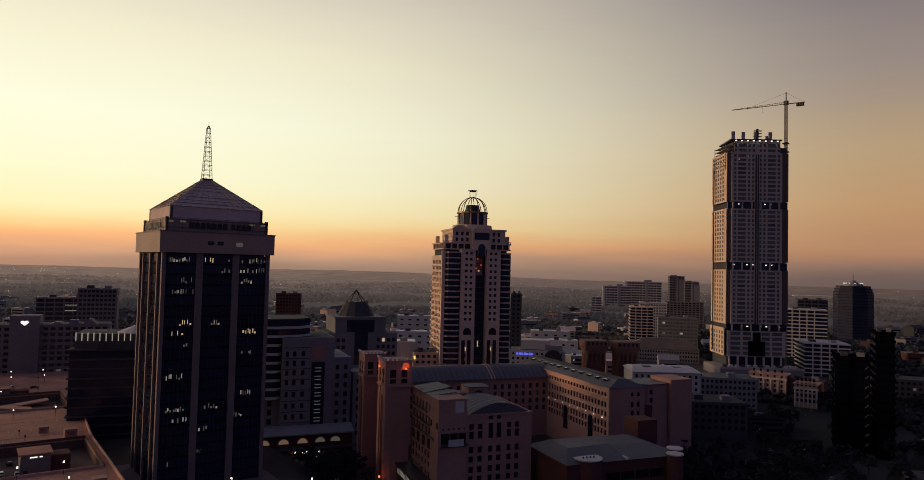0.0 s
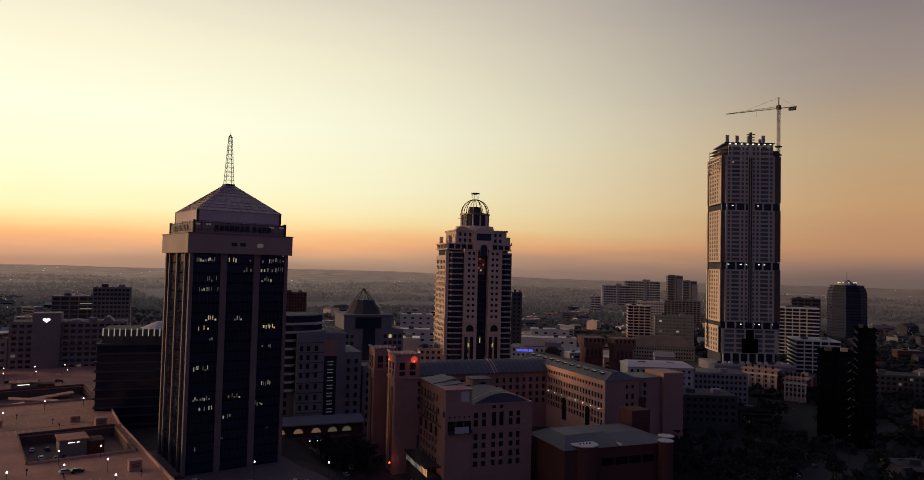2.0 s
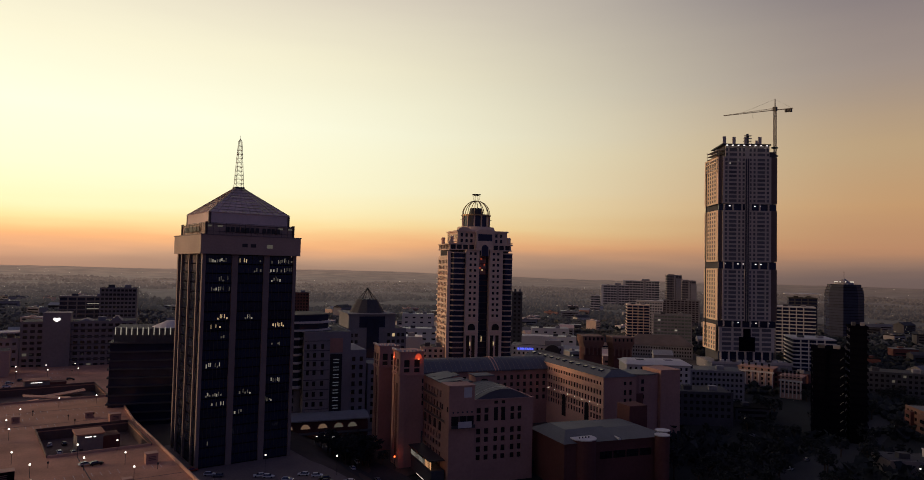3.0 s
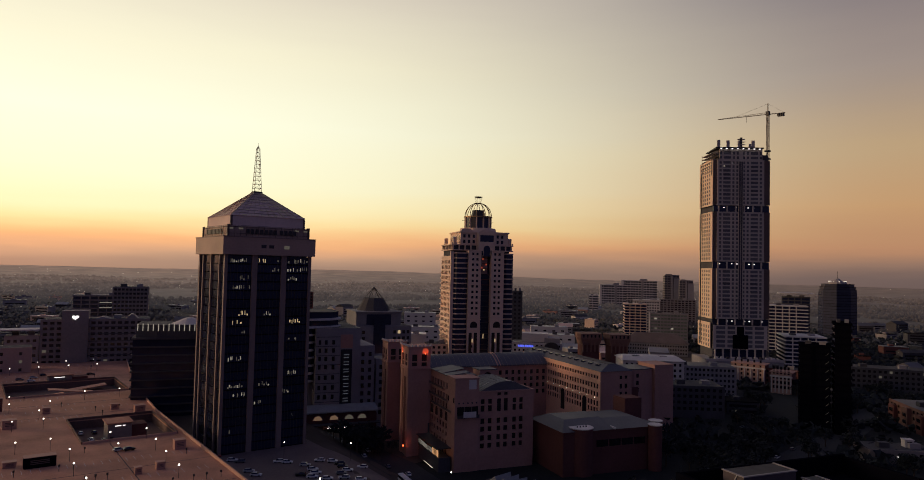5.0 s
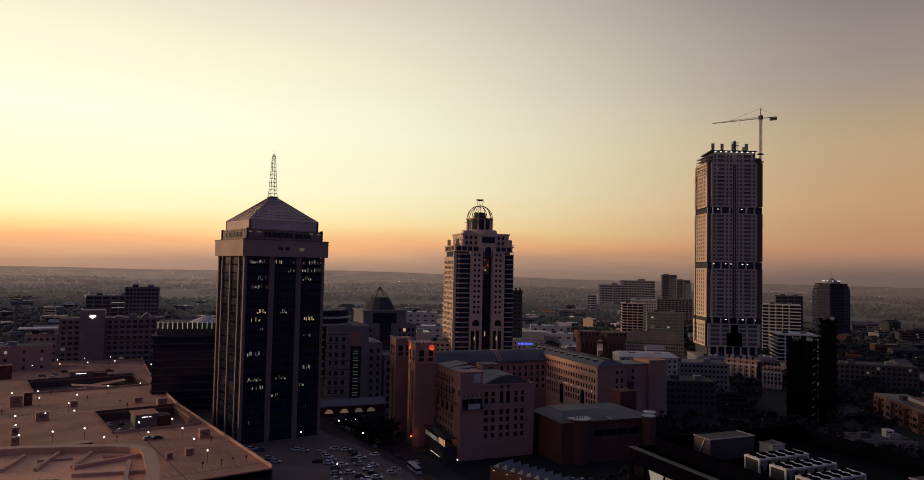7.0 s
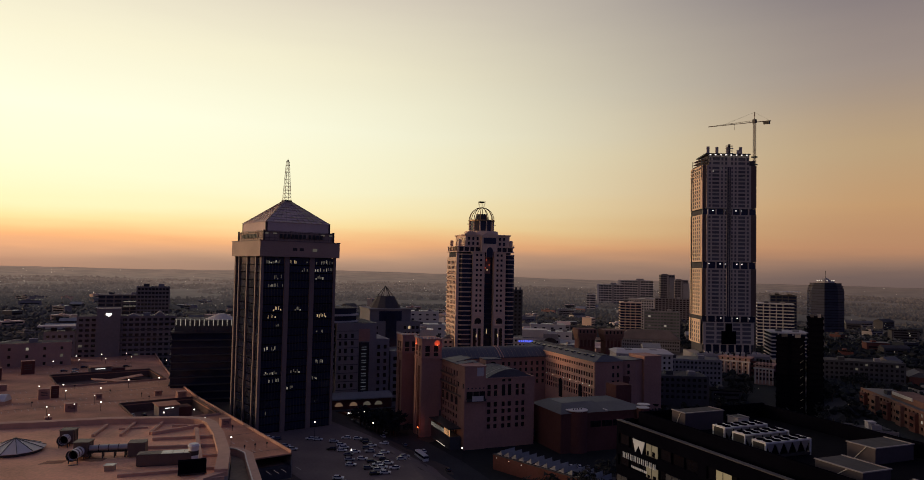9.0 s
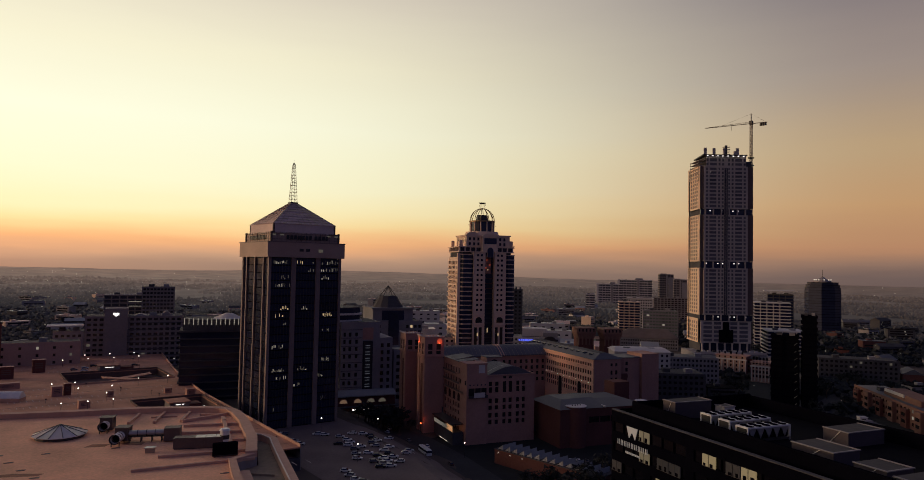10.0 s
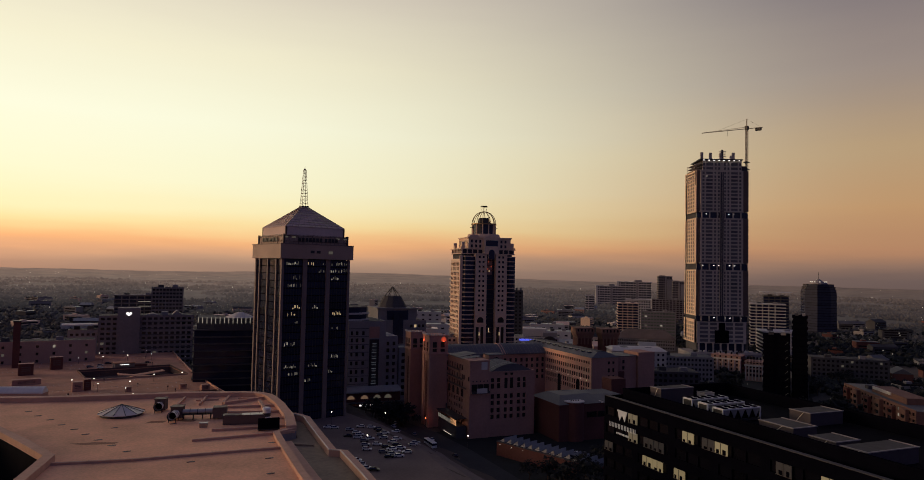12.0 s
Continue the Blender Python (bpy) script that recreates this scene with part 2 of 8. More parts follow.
# ---- mesh helpers ----
class Shell:
    """Vertices and faces of one part."""

    def __init__(self):
        self.v, self.f = [], []

    def add(self, vs, fs):
        n = len(self.v)
        self.v += vs
        self.f += [[i + n for i in q] for q in fs]
        return self

    def box(self, x0, x1, y0, y1, z0, z1):
        return self.add([(x0, y0, z0), (x1, y0, z0), (x1, y1, z0), (x0, y1, z0), (x0, y0, z1), (x1, y0, z1), (x1, y1, z1), (x0, y1, z1)],
                        [(0, 3, 2, 1), (4, 5, 6, 7), (0, 1, 5, 4), (1, 2, 6, 5), (2, 3, 7, 6), (3, 0, 4, 7)])

    def prism(self, poly, z0, z1, top=None):
        """A counter-clockwise outline from z0 to z1; top: another outline at z1."""
        n = len(poly)
        top = top or poly
        vs = [(x, y, z0) for x, y in poly] + [(x, y, z1) for x, y in top]
        fs = [tuple(range(n - 1, -1, -1)), tuple(range(n, 2 * n))] + [(i, (i + 1) % n, (i + 1) % n + n, i + n) for i in range(n)]
        return self.add(vs, fs)

    def cyl(self, x, y, z0, z1, r0, r1=None, n=12):
        r1 = r0 if r1 is None else r1
        ring = [(math.cos(2 * math.pi * i / n), math.sin(2 * math.pi * i / n)) for i in range(n)]
        return self.prism([(x + r0 * c, y + r0 * s) for c, s in ring], z0, z1, [(x + r1 * c, y + r1 * s) for c, s in ring])

    def bar(self, a, b, r=0.1, n=4):
        a, b = Vector(a), Vector(b)
        d = (b - a).normalized()
        s = d.cross(Vector((0, 0, 1)) if abs(d.z) < 0.95 else Vector((1, 0, 0))).normalized()
        t = d.cross(s)
        vs = [tuple(p + (s * math.cos(k) + t * math.sin(k)) * r) for p in (a, b) for k in [2 * math.pi * i / n + 0.785 for i in range(n)]]
        fs = [tuple(range(n - 1, -1, -1)), tuple(range(n, 2 * n))] + [(i, (i + 1) % n, (i + 1) % n + n, i + n) for i in range(n)]
        return self.add(vs, fs)

    def vault(self, x0, x1, y0, y1, z, rise, n=10):
        """A roof arched across y, running along x."""
        pts = [(y0 + (y1 - y0) * i / n, z + rise * math.sin(math.pi * i / n)) for i in range(n + 1)]
        pts = [(y0, z - 0.6)] + pts + [(y1, z - 0.6)]
        k = len(pts)
        vs = [(x0, y, q) for y, q in pts] + [(x1, y, q) for y, q in pts]
        return self.add(vs, [tuple(range(k)), tuple(range(2 * k - 1, k - 1, -1))] + [(i, i + k, (i + 1) % k + k, (i + 1) % k) for i in range(k)])

    def mesh(self, name, material):
        me = bpy.data.meshes.new(name)
        me.from_pydata(self.v, [], self.f)
        bm = bmesh.new()
        bm.from_mesh(me)
        bmesh.ops.recalc_face_normals(bm, faces=bm.faces)
        bm.to_mesh(me)
        bm.free()
        me.materials.append(material)
        return me


def part(name, shell, material, parent=None, label="", m=None):
    """One mesh object under a thing or a part. shell: a Shell or a finished mesh."""
    me = shell if isinstance(shell, bpy.types.Mesh) else shell.mesh(name, material)
    ob = new(name, me)
    if parent is not None:
        ob.parent = parent
    if m is not None:
        ob.matrix_basis = m
    if label:
        ob["label"] = label
    return ob


def thing(name, label, category, m, group="", kind=""):
    ob = new(name)
    ob.matrix_basis = m
    return tagged(ob, label, category, group, kind)


PANES = {}


def pane_mesh(w, h, mat):
    key = (round(w, 2), round(h, 2), mat.name)
    if key not in PANES:
        PANES[key] = Shell().box(-w / 2, w / 2, 0, 0.12, 0, h).mesh("window", mat)
    return PANES[key]


def facade(parent, m, W, H, cols, rows, wall, glass=None, thick=0.5, lit=0.0, seed=1, recess=0.3, lits=None, skip=None, name="wall"):
    """A wall W x H with real openings. Local x runs along it, outside is -y. cols: (x0, x1) spans, rows: (z0, z1) spans."""
    rnd = random.Random(seed)
    glass = glass or GLASS_DIM
    lits = lits or (LIT_WARM, LIT_PALE, LIT_FAINT, LIT_FAINT)
    s = Shell()
    x = 0.0
    for a, b in cols:
        if a - x > 0.01:
            s.box(x, a, 0, thick, 0, H)
        z = 0.0
        for c, d in rows:
            if c - z > 0.01:
                s.box(a, b, 0, thick, z, c)
            z = d
        if H - z > 0.01:
            s.box(a, b, 0, thick, z, H)
        x = b
    if W - x > 0.01:
        s.box(x, W, 0, thick, 0, H)
    part(name, s, wall, parent, m=m)
    for a, b in cols:
        for c, d in rows:
            g = rnd.choice(lits) if rnd.random() < lit else glass
            part("window", pane_mesh(b - a, d - c, g), g, parent, m=m @ pose((a + b) / 2, recess, c))


def grid(W, n, ww, margin=0.0):
    step = (W - 2 * margin) / n
    return [(margin + (i + 0.5) * step - ww / 2, margin + (i + 0.5) * step + ww / 2) for i in range(n)]


def floors(z0, n, fh, sill, wh):
    return [(z0 + i * fh + sill, z0 + i * fh + sill + wh) for i in range(n)]


def building(name, label, category, m, w, d, h, wall, roof=None, front=None, left=None, right=None, parapet=0.9, group="", thick=0.5, glass=None, lit=0.0, seed=1):
    """A block: local x along the front, y to the back; base corner at m. front, left, right: (cols, rows) or None for a blind wall."""
    ob = thing(name, label, category, m, group)
    plain = ([], [])
    facade(ob, pose(0, 0, 0), w, h, *(front or plain), wall, glass, thick, lit, seed)
    facade(ob, pose(0, d, 0, 0, 0, -90), d - thick - 0.003, h, *(left or plain), wall, glass, thick, lit, seed + 1)
    facade(ob, pose(w, thick + 0.003, 0, 0, 0, 90), d - thick - 0.003, h, *(right or plain), wall, glass, thick, lit, seed + 2)
    part("wall", Shell().box(thick + 0.01, w - thick - 0.01, d - thick, d, 0, h), wall, ob)
    part("roof", Shell().box(thick + 0.005, w - thick - 0.005, thick + 0.005, d - thick - 0.005, h - parapet - 0.3, h - parapet), roof or ROOF_DARK, ob)
    part("core", Shell().box(thick + 0.6, w - thick - 0.6, thick + 0.6, d - thick - 0.6, 0.02, h - parapet - 0.35), CONCRETE_DARK, ob)
    return ob


# ---- ground ----
SQ = -14.5     # degrees by which the square's grid is turned


def ground_z(x, y):
    """Street level: falls from the car park to the square."""
    k = min(1.0, max(0.0, (x - 45 - 0.15 * y) / 30.0))
    k2 = min(1.0, max(0.0, (-60 - x) / 60.0))
    return -10.0 * k * k * (3 - 2 * k) - 3.0 * k2


def ground():
    s = Shell()
    xs = [-4600, -2500, -1200, -600, -300, -200] + list(range(-150, 160, 10)) + [200, 300, 450, 700, 1000, 1400, 2000, 3000, 4600]
    ys = [-4600, -2000, -900, -500, -350, -250] + list(range(-200, 220, 20)) + [300, 500, 800, 1200, 1800, 2600, 3600, 4600]
    n = len(ys)
    vs = [(x, y, ground_z(x, y) - 0.00001 * max(0, math.hypot(x, y) - 600) ** 1.0) for x in xs for y in ys]
    fs = [(i * n + j, (i + 1) * n + j, (i + 1) * n + j + 1, i * n + j + 1) for i in range(len(xs) - 1) for j in range(n - 1)]
    ob = part("ground", s.add(vs, fs), LAND)
    tagged(ob, "dark dusty city ground reaching to the hills", "ground", kind="structure")


ground()

# ---- office tower: square plan, near corner at the origin ----
MAST_PAINT = surface("warm_mast_paint", (0.34, 0.2, 0.13), rough=0.5, vary=0.15, bump=0)
TW, T_CORN, T_BAND = 41.0, 91.0, 83.6
FLOOR = 3.83


def office_tower():
    t = thing("office_tower", "tall dark glass office tower with granite ribs and pyramid roof", "tower", pose(0, 0, 0))
    rnd = random.Random(5)
    # solid core and glass storeys between granite ribs, 1 m inside the cornice
    q, n_fl = 1.2, 22
    part("core", Shell().box(q + 1.6, TW - q - 1.6, q + 1.6, TW - q - 1.6, 0, T_BAND), CONCRETE_DARK, t)
    side = TW - 2 * q
    # ribs: broad corner piers and two pairs of shafts on every side
    for k, m in enumerate((pose(q, q, 0), pose(q, TW - q, 0, 0, 0, -90), pose(TW - q, q, 0, 0, 0, 90), pose(TW - q, TW - q, 0, 0, 0, 180))):
        ribs = [(0.0, 1.3), (11.6, 14.0), (24.6, 27.0), (side - 1.3, side)] if k in (0, 3) else [(0.0, 1.7), (6.0, 7.3), (18.0, 19.3), (30.0, 31.3), (side - 1.7, side)]
        for a, b in ribs:
            lo = 0.004 if a == 0.0 or b == side else 0.0
            part("rib", Shell().box(a + (1.31 if (a == 0.0 and k in (1, 2)) else 0), b - (1.31 if (b == side and k in (1, 2)) else 0), lo, 1.3, 0, T_BAND - 0.01), GRANITE_FLUTE, t, m=m)
        bays = [(ribs[i][1], ribs[i + 1][0]) for i in range(len(ribs) - 1)]
        if k > 1:
            for a, b in bays:
                part("window", pane_mesh(b - a - 0.02, T_BAND - 1.0, GLASS), GLASS, t, m=m @ pose((a + b) / 2, 0.75, 0.5))
            continue
        for i in range(n_fl):
            z = i * FLOOR * (T_BAND - 0.4) / (n_fl * FLOOR)
            h = (T_BAND - 0.4) / n_fl
            for a, b in bays:
                part("window", pane_mesh(b - a - 0.02, h - 0.55, GLASS), GLASS, t, m=m @ pose((a + b) / 2, 0.75, z + 0.5))
        for a, b in bays:
            sp = Shell().box(a + 0.01, b - 0.01, 0.7, 0.9, 0, 0.5).mesh("spandrel", BLACK_CLAD)
            for i in range(n_fl):
                part("spandrel", sp, BLACK_CLAD, t, m=m @ pose(0, 0, i * (T_BAND - 0.4) / n_fl))
            if b - a > 5:
                n = max(2, round((b - a) / 1.55))
                mu = Shell().box(-0.05, 0.05, 0.64, 0.75, 0.3, T_BAND - 0.4).mesh("mullion", STEEL_DARK)
                for j in range(1, n):
                    part("mullion", mu, STEEL_DARK, t, m=m @ pose(a + (b - a) * j / n, 0, 0))
    # rooms with the light left on: storey from the top, bay start, width, count of panes
    h = (T_BAND - 0.4) / n_fl
    rooms = [(0, 2.2, 8, 0.5), (0, 14.6, 3.0, 1), (0, 22, 2.4, 0.4), (0, 28, 9, 0.5), (1, 20.5, 3.2, 0.7), (1, 27.6, 10, 0.5), (2, 6.4, 4.6, 0.35), (2, 28, 4, 0.4),
             (3, 2, 9, 0.5), (6, 6.4, 4.0, 1), (6, 17.5, 3.0, 0.6), (7, 2.3, 7.6, 0.8), (7, 29.2, 5.2, 1.0), (8, 8.0, 1.5, 0.6), (9, 28, 5, 0.4), (11, 2.6, 5.4, 0.5), (13, 29, 5, 0.25), (14, 16, 5, 0.3),
             (14, 2, 7.5, 0.45), (15, 5.5, 6, 0.4), (15, 26, 5, 0.35), (16, 14.6, 3, 0.2), (19, 2.6, 2.6, 0.5)]
    for fl, x0, wd, bright in rooms:
        z = (n_fl - 1 - fl) * h + 0.9
        x = x0
        while x < x0 + wd - 0.3:
            mid = x + 0.5
            if not (11.3 < mid < 14.3 or 24.3 < mid < 27.3) and rnd.random() < 0.72:
                mt = LIT_WARM if bright > 0.75 else (LIT_PALE if rnd.random() < bright else LIT_FAINT)
                part("lit_window", pane_mesh(*rnd.choice(((0.36, 1.5), (0.55, 1.1), (0.25, 1.6), (0.6, 0.7))), mt), mt, t, m=pose(q + x + 0.5 + rnd.uniform(-0.2, 0.2), q + 0.68, z + rnd.choice((0, 0.2, 0.5))))
            x += 0.85
    # cornice band, in four flat sides round the top storey
    part("cornice", Shell().box(0, TW, 0, TW, T_BAND, T_CORN), GRANITE, t)
    part("coping", Shell().box(-0.25, TW + 0.25, -0.25, TW + 0.25, T_CORN, T_CORN + 0.35), GRANITE_FLUTE, t)
    for x in (16.2, 19.6):
        part("vent", Shell().box(x, x + 2.2, -0.05, 0.2, 86.6, 88.0), STEEL_DARK, t)
    part("vent", Shell().box(26.4, 28.8, -0.06, 0.2, 86.4, 87.9), LIT_FAINT, t, "pale lit vent panel")
    # set-back sign storey with a rail, then the roof plinth
    a, z1 = 2.6, 95.8
    part("sign_storey", Shell().box(a, TW - a, a, TW - a, T_CORN + 0.35, z1), GRANITE, t)
    for x in (a + 0.2, a + 4.4, TW - a - 6.4, TW - a - 2.2):
        part("lit_niche", Shell().box(x, x + 1.9, a - 0.06, a + 0.02, T_CORN + 3.4, T_CORN + 4.1), LIT_FAINT, t)
    for m in (pose(a, a, 0), pose(a, TW - a, 0, 0, 0, -90), pose(TW - a, a, 0, 0, 0, 90)):
        L = TW - 2 * a
        s = Shell()
        for i in range(15):
            s.bar((i * L / 14, -0.5, T_CORN + 0.4), (i * L / 14, -0.5, z1 + 0.2), 0.06)
        for z in (T_CORN + 1.6, z1 - 0.4, z1 + 0.2):
            s.bar((-0.5, -0.5, z), (L + 0.5, -0.5, z), 0.09)
        part("rail", s, STEEL_DARK, t, m=m)
    for k in range(11):
        part("letter_bar", Shell().box(a + 7.5 + k * 2.0 + (0.9 if k > 6 else 0), a + 8.9 + k * 2.0 + (0.9 if k > 6 else 0), a - 0.75, a - 0.55, T_CORN + 1.7, T_CORN + 3.6), STEEL_DARK, t)
        part("letter_bar", Shell().box(a - 0.75, a - 0.55, a + 7.5 + k * 2.0, a + 8.9 + k * 2.0, T_CORN + 1.7, T_CORN + 3.6), STEEL_DARK, t)
    p, z2 = 3.9, 100.4
    part("plinth", Shell().box(p, TW - p, p, TW - p, z1, z2), PLINTH_STONE, t)
    for x, y in ((a - 0.5, a - 0.5), (TW - a - 0.4, a - 0.5), (a - 0.5, TW - a - 0.4)):
        part("corner_post", Shell().box(x, x + 0.9, y, y + 0.9, T_CORN + 0.35, z1 + 0.5), STEEL_BROWN, t)
    for x, y in ((p - 0.15, p - 0.15), (TW - p - 0.75, p - 0.15), (p - 0.15, TW - p - 0.75)):
        part("corner_post", Shell().box(x, x + 0.9, y, y + 0.9, z1 + 0.003, z2 - 0.1), STEEL_BROWN, t)
    # four-sided roof with battens and tube lights along them
    e, apex, half = p - 0.3, 112.6, 1.3
    c = TW / 2
    part("roof", Shell().prism([(e, e), (TW - e, e), (TW - e, TW - e), (e, TW - e)], z2, apex, [(c - half, c - half), (c + half, c - half), (c + half, c + half), (c - half, c + half)]), TILE_ROOF, t)

    def on_roof(u, f):
        """A point on the front slope: u across from -1 to 1, f up from 0 to 1."""
        w = (c - e) * (1 - f) + half * f
        return (c + u * w, c - w - 0.12, z2 + (apex - z2) * f)
    for m in (pose(0, 0, 0), pose(TW, 0, 0, 0, 0, 90), pose(0, TW, 0, 0, 0, -90)):
        for i in range(1, 9):
            part("batten", Shell().bar(on_roof(-1, i / 9), on_roof(1, i / 9), 0.11), STEEL, t, m=m)
        for i in range(-5, 6):
            part("batten", Shell().bar(on_roof(i / 5, 0.01), on_roof(i / 5, 0.99), 0.09), STEEL, t, m=m)
    for f in (0.02, 0.22, 0.42, 0.6):
        for i in range(9):
            if rnd.random() < 0.8:
                u = -0.72 + i * 0.17
                part("tube_light", Shell().bar(on_roof(u, f + 0.02), on_roof(u + 0.11, f + 0.02), 0.13), LIT_FAINT, t)
    for u in (-0.98, 0.42, 0.56, 0.7, 0.84, 0.97):
        for i in range(13):
            f = 0.03 + i * 0.073
            if rnd.random() < 0.75:
                part("tube_light", Shell().bar(on_roof(u, f), on_roof(u, f + 0.045), 0.13), LIT_FAINT, t)
    # lattice mast
    zb, zt, wb, wt = apex, 132.6, 1.65, 0.6
    part("mast_foot", Shell().box(c - 2.0, c + 2.0, c - 2.0, c + 2.0, apex - 0.7, apex + 0.2), STEEL_DARK, t)
    legs = [(-1, -1), (1, -1), (1, 1), (-1, 1)]
    n = 11

    def ring(i):
        w, z = wb + (wt - wb) * i / n, zb + (zt - zb) * i / n
        return [(c + sx * w, c + sy * w, z) for sx, sy in legs]
    for k in range(4):
        s = Shell()
        s.bar(ring(0)[k], ring(n)[k], 0.11)
        part("mast_leg", s, MAST_PAINT, t)
    s = Shell()
    for i in range(n + 1):
        r = ring(i)
        for k in range(4):
            s.bar(r[k], r[(k + 1) % 4], 0.09)
            if i < n:
                s.bar(r[k], ring(i + 1)[(k + 1) % 4], 0.04)
    part("mast_brace", s, MAST_PAINT, t)
    s = Shell()
    for k in range(4):
        s.bar(ring(n)[k], (c, c, zt + 1.2), 0.12)
    s.bar((c, c, zt), (c, c, zt + 2.6), 0.06)
    part("mast_head", s, STEEL, t)
    return t


office_tower()


# ---- small repeated things ----
def lamp_post(m, h, group, label, glow=None):
    """A post with a bright head."""
    key = ("lamp", round(h, 1))
    if key not in PANES:
        PANES[key] = (Shell().cyl(0, 0, 0, h, 0.09, 0.06, 6).mesh("pole", STEEL_DARK), Shell().box(-0.45, 0.45, -0.12, 0.12, h, h + 0.12).mesh("arm", STEEL_DARK),
                      Shell().cyl(0, 0, h + 0.12, h + 0.62, 0.3, 0.22, 8).mesh("lantern", LAMP_GLOW))
    t = thing("street_lamp", label, "lamp", m, group)
    for n, me in zip(("pole", "arm", "lantern"), PANES[key]):
        part(n, me, None, t)
    return t


CAR_PAINTS = [surface("car_paint_" + n, c, rough=0.3, vary=0.05, bump=0, spec=0.5) for n, c in
              (("white", (0.75, 0.74, 0.72)), ("silver", (0.45, 0.45, 0.46)), ("black", (0.02, 0.02, 0.022)), ("red", (0.25, 0.03, 0.02)), ("grey", (0.14, 0.14, 0.15)))]
CAR_LABEL = {0: "white parked hatchback on the car park", 1: "silver saloon on the car park with headlights lit", 2: "black parked car on the car park", 3: "dark red parked car on the car park", 4: "grey parked car on the car park"}
TYRE = surface("tyre_rubber", (0.02, 0.02, 0.02), rough=0.9, vary=0.2, bump=0)
RED_LAMP = glowing("tail_lamp", (1.0, 0.05, 0.02), 0.0, (0.3, 0.01, 0.01))


def make_car(k):
    t = thing("parked_car", CAR_LABEL[k], "car", pose(0, 0, 0), "cars on the car park")
    side = [(-2.1, 0.35), (2.15, 0.35), (2.2, 0.75), (1.1, 0.92), (-1.95, 0.98), (-2.15, 0.8)]
    s = Shell()
    n = len(side)
    s.add([(x, y, z) for y in (-0.86, 0.86) for x, z in side], [tuple(range(n)), tuple(range(2 * n - 1, n - 1, -1))] + [(i, (i + 1) % n, (i + 1) % n + n, i + n) for i in range(n)])
    part("body", s, CAR_PAINTS[k], t)
    part("glasshouse", Shell().prism([(-1.85, -0.78), (1.05, -0.78), (1.05, 0.78), (-1.85, 0.78)], 0.94, 1.4, [(-1.5, -0.62), (0.35, -0.62), (0.35, 0.62), (-1.5, 0.62)]), GLASS, t)
    part("roof", Shell().box(-1.48, 0.33, -0.6, 0.6, 1.4, 1.46), CAR_PAINTS[k], t)
    for y in (-0.6, 0.6):
        part("headlight", Shell().box(2.12, 2.2, y - 0.16, y + 0.16, 0.6, 0.74), LAMP_SOFT if k == 1 else DUCT, t)
        part("tail_light", Shell().box(-2.18, -2.12, y - 0.18, y + 0.18, 0.72, 0.86), RED_LAMP, t)
    w = Shell().cyl(0, 0, -0.1, 0.1, 0.31, n=10).mesh("wheel", TYRE)
    for x in (-1.35, 1.35):
        for y in (-0.82, 0.82):
            part("wheel", w, TYRE, t, m=pose(x, y, 0.31, 90, 0, 0))
    return t


CARS = [make_car(k) for k in range(5)]
CAR_USED = [False] * 5


def car(k, x, y, z, rz):
    m = pose(x, y, z, 0, 0, rz)
    if not CAR_USED[k]:
        CAR_USED[k] = True
        CARS[k].matrix_basis = m
        return CARS[k]
    return copy_thing(CARS[k], m)


def arch_window(parent, m, w, h, glass=None, trim=None):
    """A round-headed window with a projecting surround; m at the middle of its sill, outside is -y."""
    def outline(r, base):
        return [(-r, base)] + [(-r * math.cos(math.pi * i / 10), h - w / 2 + r * math.sin(math.pi * i / 10)) for i in range(11)] + [(r, base)]
    g = outline(w / 2, 0)
    n = len(g)
    s = Shell().add([(x, y, z) for y in (-0.04, 0.1) for x, z in g], [tuple(range(n)), tuple(range(2 * n - 1, n - 1, -1))] + [(i, (i + 1) % n, (i + 1) % n + n, i + n) for i in range(n)])
    part("window", s, glass or GLASS_DIM, parent, m=m)
    if trim:
        o = outline(w / 2 + 0.35, 0)
        vs = [(x, -0.18, z) for x, z in g] + [(x, -0.18, z) for x, z in o] + [(x, 0.1, z) for x, z in g] + [(x, 0.1, z) for x, z in o]
        fs = []
        for i in range(n - 1):
            fs += [(i, i + 1, n + i + 1, n + i), (n + i, n + i + 1, 3 * n + i + 1, 3 * n + i), (i + 1, i, 2 * n + i, 2 * n + i + 1)]
        part("arch", Shell().add(vs, fs), trim, parent, m=m)


TREE_MESHES = []


